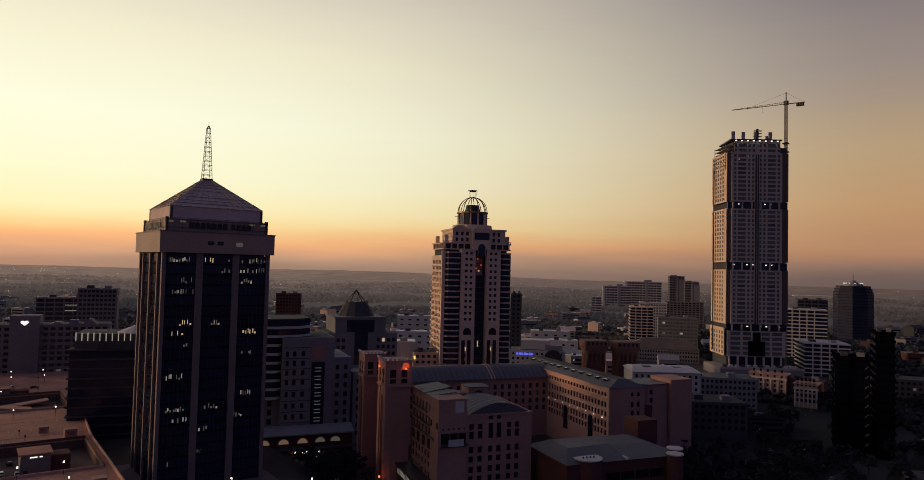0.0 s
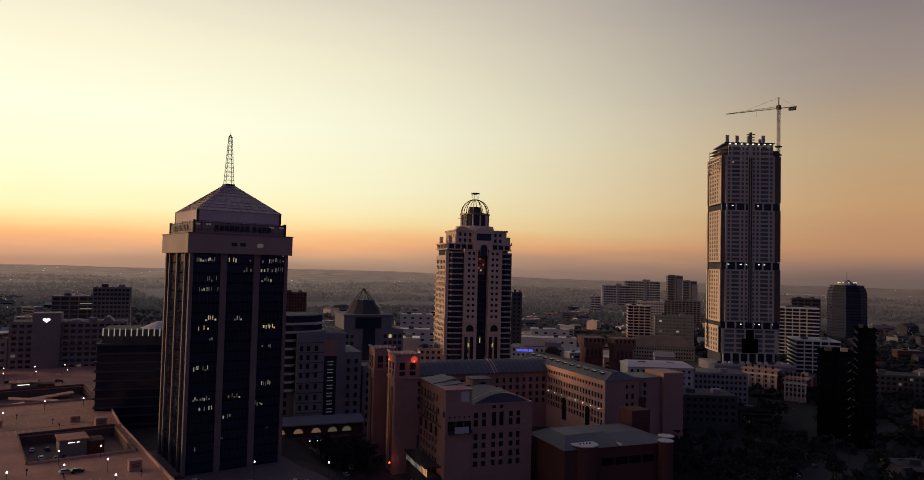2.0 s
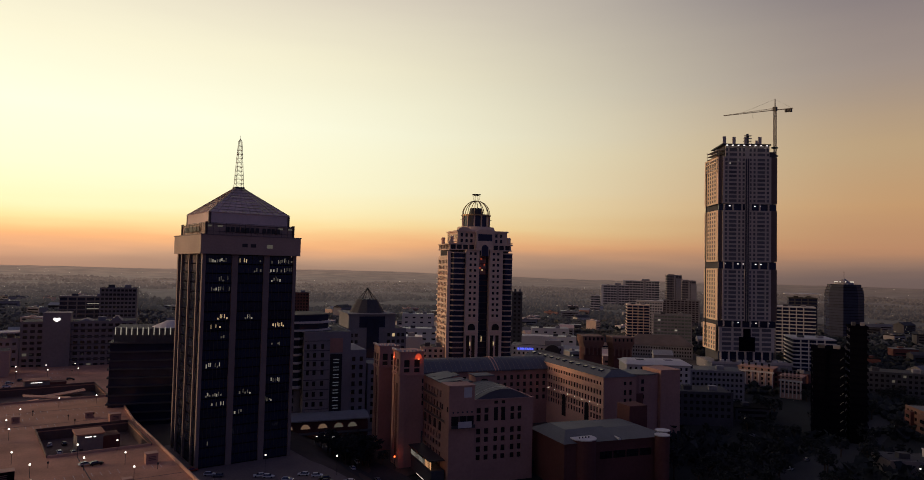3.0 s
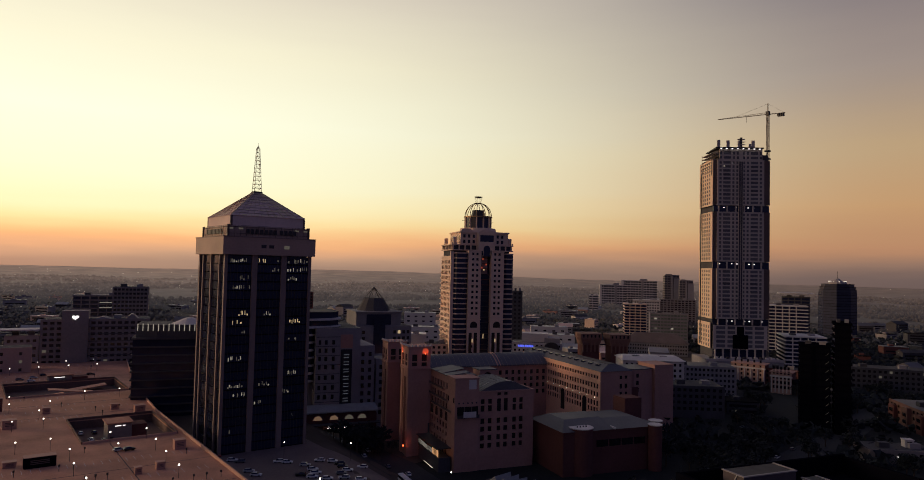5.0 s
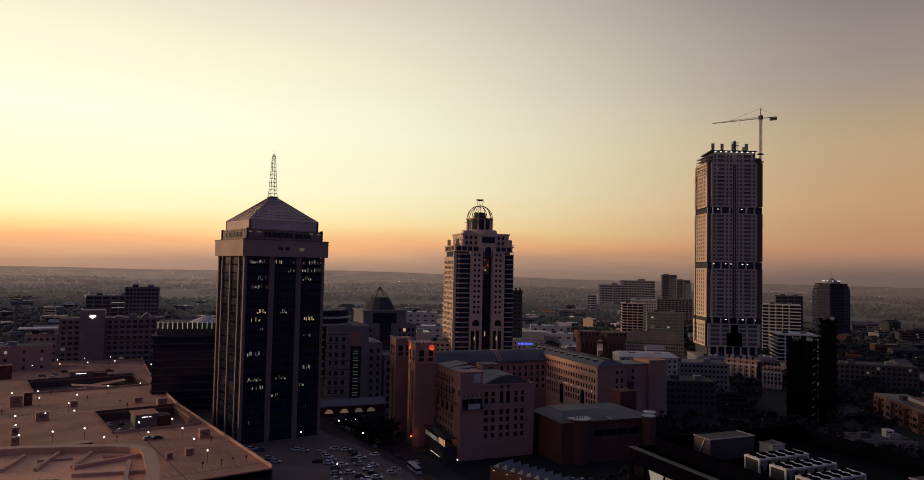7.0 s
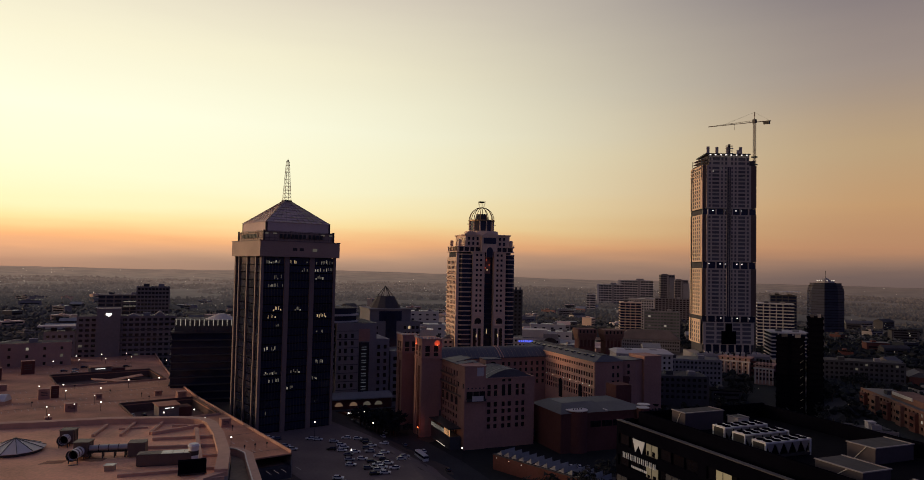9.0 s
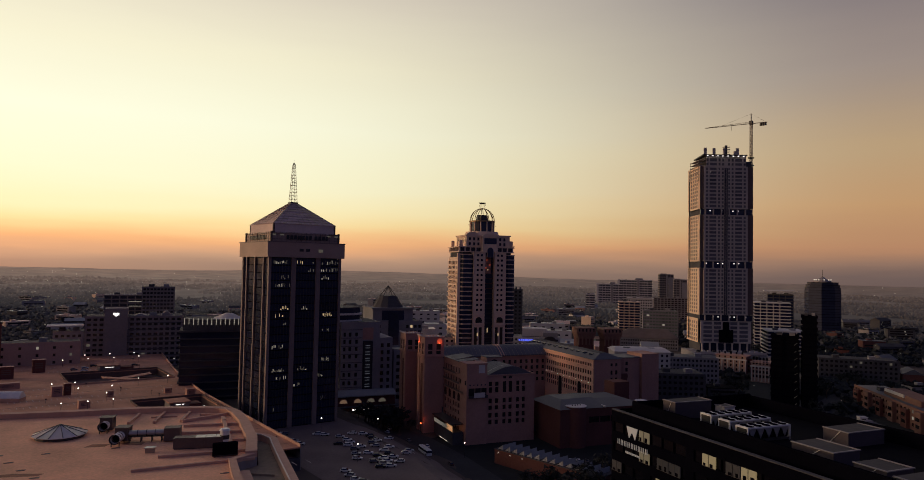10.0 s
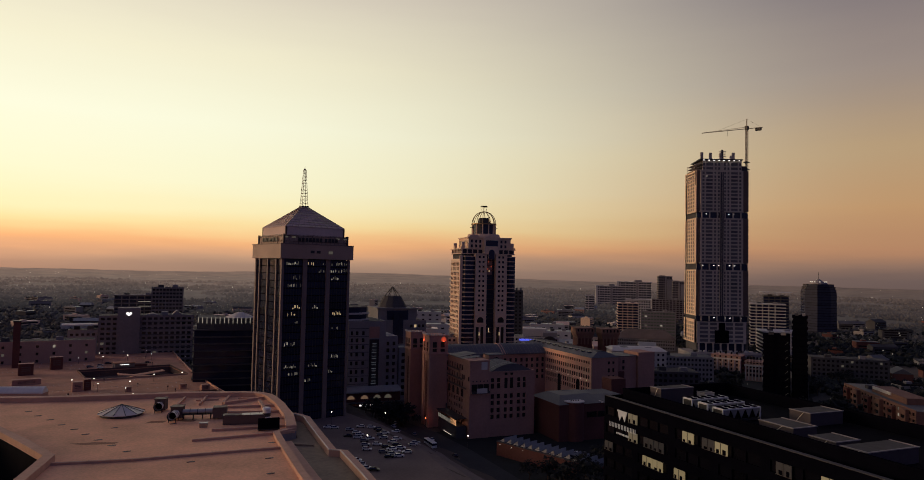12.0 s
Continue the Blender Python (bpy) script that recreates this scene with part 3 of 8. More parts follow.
def tree_meshes():
    for k in range(4):
        rnd = random.Random(40 + k)
        trunk = Shell().cyl(0, 0, 0, 3.4, 0.3, 0.17, 7)
        for i in range(5):
            a = i * 1.26 + rnd.random()
            trunk.bar((0, 0, 2.4 + 0.2 * i), (2.0 * math.cos(a), 2.0 * math.sin(a), 4.6 + rnd.random() * 1.4), 0.09, 5)
        crown = Shell()
        for i in range(150):
            a, b = rnd.random() * 6.28, math.acos(rnd.uniform(-0.75, 1))
            r = rnd.uniform(0.5, 1.0) ** 0.5 * (3.0 + 0.6 * math.sin(3 * a + k))
            p = Vector((r * math.sin(b) * math.cos(a), r * math.sin(b) * math.sin(a), 5.4 + 0.78 * r * math.cos(b)))
            q = rnd.uniform(0.45, 0.95)
            vs = [tuple(p + Vector((rnd.uniform(-q, q), rnd.uniform(-q, q), rnd.uniform(-q, q) * 0.7))) for _ in range(4)]
            crown.add(vs, [(0, 1, 2), (0, 2, 3), (0, 3, 1), (1, 3, 2)])
        TREE_MESHES.append((trunk.mesh("trunk", BARK), crown.mesh("crown", PARK_LEAF)))


tree_meshes()


def tree(x, y, z, size=1.0, seed=0):
    t = thing("tree", "dark leafy street tree standing among the buildings", "tree", pose(x, y, z, 0, 0, seed * 47) @ Matrix.Diagonal((size, size, size, 1)), "street trees")
    a, b = TREE_MESHES[seed % 4]
    part("trunk", a, None, t)
    part("crown", b, None, t)


# ---- shopping mall with a parking deck on its roof ----
MALL_Z = 9.0


def mall():
    b = thing("shopping_mall", "low shopping mall with a wide buff parking deck on its roof", "mall", pose(0, 0, 0))
    z = MALL_Z
    part("wall", Shell().prism([(-190, -112), (-45.4, -112), (-45.4, -68.4), (-10.2, -68.4), (-10.2, 60), (-4.4, 140), (12.6, 262), (-190, 262)], -4, 4.6), CONCRETE_DARK, b)
    part("sunken_floor", Shell().box(-189, -12, -66, 200, 4.6, 5.0), COURT, b)
    # deck in strips round the two sunken courts
    strips = [[(-190, -112), (-45, -112), (-45, -68), (-9.8, -68), (-9.8, 12), (-190, 12)], [(-190, 12), (-47, 12), (-47, 58), (-190, 58)], [(-12.5, 12), (-9.8, 12), (-9.8, 58), (-12.5, 58)],
              [(-190, 58), (-9.8, 58), (-5.6, 126), (-190, 126)], [(-190, 126), (-66, 126), (-66, 170), (-190, 170)], [(-10, 126), (-5.6, 126), (0, 170), (-10, 170)],
              [(-190, 170), (0, 170), (12.8, 262), (-190, 262)]]
    for p in strips:
        part("deck", Shell().prism(p, z - 0.5, z), ROOF_DECK, b)
    # walls of the courts
    for x0, x1, y0, y1 in ((-47, -12.5, 12, 58), (-66, -10, 126, 170)):
        part("court_wall", Shell().box(x0 - 0.4, x1 + 0.4, y1 + 0.003, y1 + 0.4, 5, z + 1.0), COURT, b)
        part("court_wall", Shell().box(x0 - 0.4, x0 - 0.003, y0, y1, 5, z + 1.0), COURT, b)
        part("court_wall", Shell().box(x0, x1, y0 - 0.4, y0 - 0.003, 5, z + 0.9), PARAPET, b)
        part("court_wall", Shell().box(x1 + 0.003, x1 + 0.4, y0, y1, 5, z + 0.9), COURT, b)
    # parapets along the street side
    edge = [(-9.8, -68), (-9.8, 58), (-5.6, 126), (0, 170), (12.8, 262)]
    for (x0, y0), (x1, y1) in zip(edge, edge[1:]):
        part("parapet", Shell().prism([(x0 - 0.5, y0), (x0, y0), (x1, y1), (x1 - 0.5, y1)], z + 0.002, z + 1.1), PARAPET, b)
    part("wall_face", Shell().box(-9.8, -9.5, -67.5, 57.5, -3, z - 0.02), CONCRETE, b)
    # ramps in the far court, pale slabs at different slopes
    for x0, x1, y0, y1, za, zb in ((-62, -40, 132, 139, 5.1, 8.0), (-46, -24, 146, 153, 8.4, 5.4), (-36, -16, 157, 164, 5.2, 7.4)):
        part("ramp", Shell().add([(x0, y0, za), (x1, y0, zb), (x1, y1, zb), (x0, y1, za), (x0, y0, za + 0.4), (x1, y0, zb + 0.4), (x1, y1, zb + 0.4), (x0, y1, za + 0.4)],
                                 [(0, 3, 2, 1), (4, 5, 6, 7), (0, 1, 5, 4), (1, 2, 6, 5), (2, 3, 7, 6), (3, 0, 4, 7)]), ROOF_PALE, b)
    # long expansion joints in the deck
    for y in (-30, -60, 70, 100):
        part("joint", Shell().box(-185, -11, y, y + 0.25, z, z + 0.03), CONCRETE_DARK, b)
    part("joint", Shell().box(-38.2, -37.9, -66, 8, z, z + 0.035), CONCRETE_DARK, b)
    return b


mall()

DECK_ROWS = [(276, (-59, -43)), (229, (-60, -45, -29, -13)), (207, (-61, -46, -30, -14)), (180, (3.0,)), (107, (-77, -66, -34, -18)), (87, (-67, -51)), (66, (-57,)), (47, (-79, -68, -57)),
             (28, (-80,)), (8.5, (-80, -69, -58, -38, -25)), (-11, (-81, -54, -38.5, -25.7)), (-30.5, (-81, -55, -26.5)), (-50, (-81, -54, -27))]
for y, xs in DECK_ROWS:
    for x in xs:
        lamp_post(pose(x, y, MALL_Z if y < 262 else 0), 4.0 if y < 262 else 13, "parking deck lamps", "slim lamp post with a bright head on the parking deck")


def roof_box(x, y, w, d, h, name="roof_vent_box", wall=None, label="brown roof vent housing on the parking deck"):
    t = thing(name, label, "vent", pose(x, y, MALL_Z), "deck vent boxes")
    part("body", Shell().box(-w / 2, w / 2, -d / 2, d / 2, 0, h), wall or RENDER_PINK, t)
    part("cap", Shell().box(-w / 2 - 0.12, w / 2 + 0.12, -d / 2 - 0.12, d / 2 + 0.12, h, h + 0.18), PARAPET, t)
    for k in range(3):
        part("louvre", Shell().box(-w * 0.3, w * 0.3, -d / 2 - 0.06, -d / 2, h * (0.35 + 0.16 * k), h * (0.43 + 0.16 * k)), STEEL_BROWN, t)


for x, y, w, d, h in ((-76, 94, 5, 4, 5.0), (-68.5, 55, 5, 4, 3.6), (-53, 80, 3, 2.6, 2.6), (-25.4, 76, 3.2, 2.6, 2.4), (-17, 62.5, 4.4, 4, 3.4), (-37, -38, 2.2, 2, 2.2), (-29.6, -36, 2.8, 2.4, 2.4),
                      (-17.6, -12.5, 4, 3.4, 3.4), (-80, 30, 2.5, 2.5, 3), (-81, 12, 2.5, 2.5, 3), (-71, 95, 3.4, 3, 6.0), (-76.4, 187, 7, 4, 8.0), (-94.7, 169, 8, 4, 7.0), (-97, 130, 14, 4, 3.0)):
    roof_box(x, y, w, d, h, wall=RENDER_DARK if h > 5.5 else None)
roof_box(-63, -12, 9.5, 4, 3.6, "plant_enclosure", BLACK_CLAD, "dark open plant enclosure on the parking deck")
roof_box(-71.5, -8, 4, 3, 1.8)


def stair_pavilion(x, y, w, d, h, label, lit):
    t = thing("stair_pavilion", label, "pavilion", pose(x, y, 5.0), "deck pavilions")
    part("body", Shell().box(0, w, 0, d, 0, h), MID_BROWN, t)
    part("annex", Shell().box(w + 0.01, w * 1.7, 2, d, 0, h - 1.6), RENDER_DARK, t)
    part("roof", Shell().box(-0.6, w + 0.6, -0.8, d + 0.6, h, h + 0.4), ROOF_DECK, t)
    part("door", Shell().box(w * 0.1, w * 0.24, -0.06, 0, 0, 2.4), STEEL_DARK, t)
    for a, b in lit:
        part("light_panel", Shell().box(w * a, w * b, -0.1, -0.02, h - 1.15, h - 0.8), SIGN_WHITE, t)


stair_pavilion(-36, 26, 9, 10, 7.6, "brown lift pavilion rising out of the sunken parking court", ((0.3, 0.55), (0.62, 0.72)))
stair_pavilion(-44, 172, 12, 9, 7.4, "brown lift pavilion with a lit fascia on the parking deck", ((0.25, 0.7),))
# white vaulted rooflight at the deck's side
vt = thing("vaulted_rooflight", "long pale barrel rooflight on the parking deck", "rooflight", pose(-112.5, 95, MALL_Z, 0, 0, -28))
part("kerb", Shell().box(0, 22, 0, 7, 0, 1.6), PARAPET, vt)
for k in range(11):
    part("rib_panel", Shell().vault(k * 2 + 0.03, k * 2 + 1.97, 0.2, 6.8, 2.2, 2.6), WHITE_METAL, vt)
rnd = random.Random(12)
for x, y, rz in ((-34, -6, 8), (-37.2, -5, 12), (-40, 19, 5), (-36.5, 30, 90), (-41, 33, 90), (-38, 46, 90), (-43, 47, 85), (-50, 190, 0), (-44, 198, 4), (-30, 196, 90), (-20, 190, 3), (-57, 186, 2), (-52, 178, 0)):
    zc = 5.0 if (12 < y < 58 and -47 < x < -12) else MALL_Z
    car(rnd.choice((0, 0, 1, 2, 4)), x, y, zc, rz)
# faint bay markings of the deck, row on row
s = Shell()
for y in (-90, -60, -44, -20, 64, 82, 96, 116, 182, 200, 218, 236):
    for i in range(60):
        x = -172 + i * 2.65
        if x > -14 or rnd.random() < 0.25:
            continue
        s.box(x, x + 0.13, y, y + 4.8, MALL_Z + 0.002, MALL_Z + 0.014)
tagged(part("bay_markings", s, WHITE_WALL), "worn white parking bay lines on the deck", "marking", kind="stuff")
# bollards and small signs dotted over the deck
for k in range(24):
    x, y = rnd.uniform(-84, -14), rnd.choice((-56, -40, -22, -2, 64, 75, 92, 116, 178, 215))
    t = thing("deck_post", "short dark post on the parking deck", "post", pose(x, y, MALL_Z), "deck posts")
    part("shaft", Shell().cyl(0, 0, 0, 2.2, 0.1, n=6), STEEL_DARK, t)
    part("plate", Shell().box(-0.3, 0.3, -0.05, 0.05, 1.6, 2.3), STEEL_DARK, t)

# ---- near building with the curved edge, seen from above ----
NEAR_Z = 51.4
NEAR = [(-240, -345), (-103.5, -345), (-96, -262), (-93.0, -246.7), (-89.0, -229.4), (-87.6, -223.7), (-84.0, -222.2), (-80.9, -213.6), (-78.1, -201.6), (-76.9, -193.8), (-77.1, -190.8), (-78.3, -188.4), (-81, -186),
        (-91.5, -180.6), (-102.1, -177.5), (-114.1, -173.3), (-121.7, -169.6), (-240, -117)]


def offset(line, dist):
    """The open line moved to its left by dist."""
    out = []
    for i, p in enumerate(line):
        a = Vector(line[max(0, i - 1)])
        b = Vector(line[min(len(line) - 1, i + 1)])
        d = (b - a).normalized()
        out.append((p[0] - d.y * dist, p[1] + d.x * dist))
    return out


def strip(line, dist, z0, z1, mat=None):
    """A low wall along a line, dist wide to its left."""
    inner = offset(line, dist)
    s = Shell()
    for i in range(len(line) - 1):
        a, b, c, d = line[i], line[i + 1], inner[i + 1], inner[i]
        s.prism([a, b, c, d], z0, z1)
    me = s.mesh("strip", mat or PARAPET)
    bm = bmesh.new()
    bm.from_mesh(me)
    bmesh.ops.remove_doubles(bm, verts=bm.verts, dist=0.001)
    seen = {}
    for f in bm.faces:
        seen.setdefault(tuple(sorted(v.index for v in f.verts)), []).append(f)
    bmesh.ops.delete(bm, geom=[f for q in seen.values() if len(q) > 1 for f in q], context="FACES_ONLY")
    bmesh.ops.recalc_face_normals(bm, faces=bm.faces)
    bm.to_mesh(me)
    bm.free()
    return me


def near_building():
    b = thing("curved_office_block", "office block with a broad buff flat roof and curved parapet", "building", pose(0, 0, 0))
    part("wall", Shell().prism(NEAR, -4, NEAR_Z - 6.0), ROOF_BLACK, b)
    well = [(-152, -247), (-131, -247), (-121.2, -221.8), (-123.4, -211.5), (-126.6, -197.5), (-152, -189)]
    part("rim_wall", strip(NEAR + NEAR[:1], 1.4, NEAR_Z - 5.998, NEAR_Z - 0.004, CONCRETE), CONCRETE, b)
    # black on well walls and body below puts the well's shade into colour
    part("well_wall", strip(well + well[:1], -0.8, NEAR_Z - 5.998, NEAR_Z - 0.005, ROOF_BLACK), ROOF_BLACK, b)
    # roof as a ring round the sunken light well
    outer = NEAR
    bm = bmesh.new()
    vo = [bm.verts.new((x, y, NEAR_Z)) for x, y in outer]
    vi = [bm.verts.new((x, y, NEAR_Z)) for x, y in well]
    for q in (vo, vi):
        for i in range(len(q)):
            bm.edges.new((q[i], q[(i + 1) % len(q)]))
    bmesh.ops.triangle_fill(bm, edges=bm.edges[:], use_beauty=True)
    inside = [f for f in bm.faces if all(v in vi for v in f.verts)]
    bmesh.ops.delete(bm, geom=inside, context="FACES_ONLY")
    bmesh.ops.recalc_face_normals(bm, faces=bm.faces)
    if sum(f.normal.z for f in bm.faces) < 0:
        bmesh.ops.reverse_faces(bm, faces=bm.faces)
    me = bpy.data.meshes.new("roof")
    bm.to_mesh(me)
    bm.free()
    me.materials.append(ROOF_PALE)
    part("roof", me, ROOF_PALE, b)
    part("well_parapet", strip(well + well[:1], -1.5, NEAR_Z + 0.002, NEAR_Z + 1.0), PARAPET, b)
    rim = NEAR[6:]
    part("parapet", strip(rim, 1.7, NEAR_Z + 0.002, NEAR_Z + 0.95), PARAPET, b)
    part("inner_kerb", strip(NEAR[1:7], 1.1, NEAR_Z + 0.002, NEAR_Z + 0.62), PARAPET, b)
    # terrace beyond the roof, a little lower, with a broad outer wall and a pale rail along it
    low = NEAR_Z - 1.3
    outer_edge = [(-91.2, -275), (-84.6, -249.3), (-81.7, -236.8), (-83.0, -235.5), (-80.3, -224.9), (-78.0, -216), (-76.8, -211.6), (-77.2, -208.4), (-78.4, -206.2)]
    inside = [(-80.7, -213.4), (-83.7, -222.0), (-87.3, -223.6), (-88.7, -229.4), (-92.7, -246.7), (-96.4, -268), (-97, -275)]
    part("terrace", Shell().prism(outer_edge + inside, 40, low), MOSSY, b)
    part("terrace_wall", strip(outer_edge, 1.25, low + 0.002, NEAR_Z - 0.3), PARAPET, b)
    part("terrace_rail", strip(offset(outer_edge, 1.13), 0.18, NEAR_Z - 0.298, NEAR_Z - 0.14, PALE_FLASHING), PALE_FLASHING, b)
    part("terrace_bench", strip([(-93.4, -262), (-91.0, -246.5), (-88.2, -233.5), (-86.6, -226.4)], 1.5, low + 0.003, NEAR_Z - 0.45), PARAPET, b)
    part("terrace_kerb", strip([(-83.6, -228.4), (-86.2, -226.0)], 0.3, low + 0.004, low + 0.3, MOSSY), MOSSY, b)
    # low kerbs and pipe beams that divide the roof: ends, width, height
    kerbs = [((-92.4, -183.8), (-95.6, -190.7), 0.5, 0.7), ((-88.1, -184.5), (-91.8, -192.4), 0.5, 0.72), ((-91.2, -187.4), (-86.9, -188.6), 0.4, 0.4), ((-84.2, -186.8), (-87.6, -193.7), 0.5, 0.74),
             ((-87.5, -194.1), (-77.6, -191.9), 0.55, 0.8), ((-83.2, -189.8), (-78.2, -192.9), 0.4, 0.6), ((-88.1, -197.6), (-79.4, -200.9), 0.45, 0.64), ((-90.9, -202.1), (-80.9, -206.5), 0.45, 0.62),
             ((-80.6, -194.8), (-85.4, -214.6), 0.7, 0.86), ((-84.6, -211.2), (-81.8, -212.3), 0.4, 0.5), ((-96.2, -215.3), (-83.9, -218.5), 0.5, 0.55), ((-100.8, -220.5), (-84.8, -223.3), 0.5, 0.5),
             ((-121.3, -223.4), (-110.7, -227.3), 0.55, 0.44), ((-110.7, -227.3), (-89.9, -232.0), 0.55, 0.42)]
    for k, (p, q, w, h) in enumerate(kerbs):
        a, c = Vector(p), Vector(q)
        d = (c - a).normalized()
        n = Vector((-d.y, d.x)) * 0.42 * w
        part("kerb", Shell().prism([tuple(a - n), tuple(c - n), tuple(c + n), tuple(a + n)], NEAR_Z + 0.003, NEAR_Z + 0.66 * h + 0.004 * k), PARAPET, b)
        for f in ([0.2, 0.8] if (c - a).length < 9 else [0.15, 0.5, 0.85]):
            g = a + (c - a) * f
            part("kerb_strap", Shell().prism([tuple(g - n * 1.12 - d * 0.12), tuple(g - n * 1.12 + d * 0.12), tuple(g + n * 1.12 + d * 0.12), tuple(g + n * 1.12 - d * 0.12)], NEAR_Z + 0.004, NEAR_Z + 0.66 * h + 0.03 + 0.004 * k), PARAPET, b)
    for k, (x, y) in enumerate(((-120, -182.4), (-118.9, -187.5), (-117.5, -192.2), (-116.3, -197.5), (-114.9, -202.2), (-113.9, -206.9), (-112.8, -211.9), (-111.6, -216.6), (-110.4, -221.5), (-87.2, -221.2), (-90.4, -227.6), (-94.0, -236.0), (-96.6, -243.3), (-104, -232), (-100.2, -206.2), (-109.2, -204.4))):
        part("drain", Shell().prism([(x - 0.6, y + 0.1), (x - 0.4, y - 0.2), (x + 0.5, y - 0.25 - 0.03 * (k % 4)), (x + 0.62, y + 0.02), (x + 0.1, y + 0.2)], NEAR_Z + 0.003, NEAR_Z + 0.06), STEEL_BROWN, b)
    part("stain", Shell().prism([(-116.8, -212.2), (-115.2, -214.0), (-111.2, -215.9), (-110.4, -215.1), (-113.5, -213.2)], NEAR_Z + 0.003, NEAR_Z + 0.012), ROOF_STAIN, b)
    part("stain", Shell().prism([(-99.4, -203.8), (-98.2, -205.4), (-96.6, -206.2), (-95.8, -205.0), (-97.4, -203.4)], NEAR_Z + 0.003, NEAR_Z + 0.011), ROOF_STAIN, b)
    part("stain", Shell().prism([(-104.2, -203.4), (-101.4, -204.4), (-100.4, -203.2), (-102.8, -202.0)], NEAR_Z + 0.003, NEAR_Z + 0.010), ROOF_STAIN, b)


PALE_FLASHING = surface("pale_flashing", (0.72, 0.62, 0.54), rough=0.6, vary=0.12, fine=10, bump=0)
ROOF_STAIN = surface("damp_roof_stain", (0.3, 0.13, 0.075), rough=0.8, vary=0.4, scale=6, fine=30, bump=0.1)

near_building()


def cone_rooflight():
    t = thing("cone_rooflight", "shallow pale faceted cone rooflight on the buff roof", "rooflight", pose(-106.3, -194.0, NEAR_Z))
    part("kerb", Shell().cyl(0, 0, 0, 0.45, 3.6, n=16), STEEL_DARK, t)
    for i in range(12):
        a, b = 2 * math.pi * i / 12, 2 * math.pi * (i + 1) / 12
        s = Shell().add([(4.0 * math.cos(a), 4.0 * math.sin(a), 0.45), (4.0 * math.cos(b), 4.0 * math.sin(b), 0.45), (0.3 * math.cos(b), 0.3 * math.sin(b), 1.75), (0.3 * math.cos(a), 0.3 * math.sin(a), 1.75),
                         (4.0 * math.cos(a), 4.0 * math.sin(a), 0.52), (4.0 * math.cos(b), 4.0 * math.sin(b), 0.52), (0.3 * math.cos(b), 0.3 * math.sin(b), 1.85), (0.3 * math.cos(a), 0.3 * math.sin(a), 1.85)],
                        [(0, 3, 2, 1), (4, 5, 6, 7), (0, 1, 5, 4), (1, 2, 6, 5), (2, 3, 7, 6), (3, 0, 4, 7)])
        part("panel", s, (WHITE_WALL, DUCT, PALE_FLASHING)[i % 3], t)
        part("seam", Shell().bar((4.0 * math.cos(a), 4.0 * math.sin(a), 0.56), (0.3 * math.cos(a), 0.3 * math.sin(a), 1.87), 0.05), STEEL_DARK, t)
    part("cap", Shell().cyl(0, 0, 1.75, 2.0, 0.4, 0.25, 10), STEEL_DARK, t)


cone_rooflight()


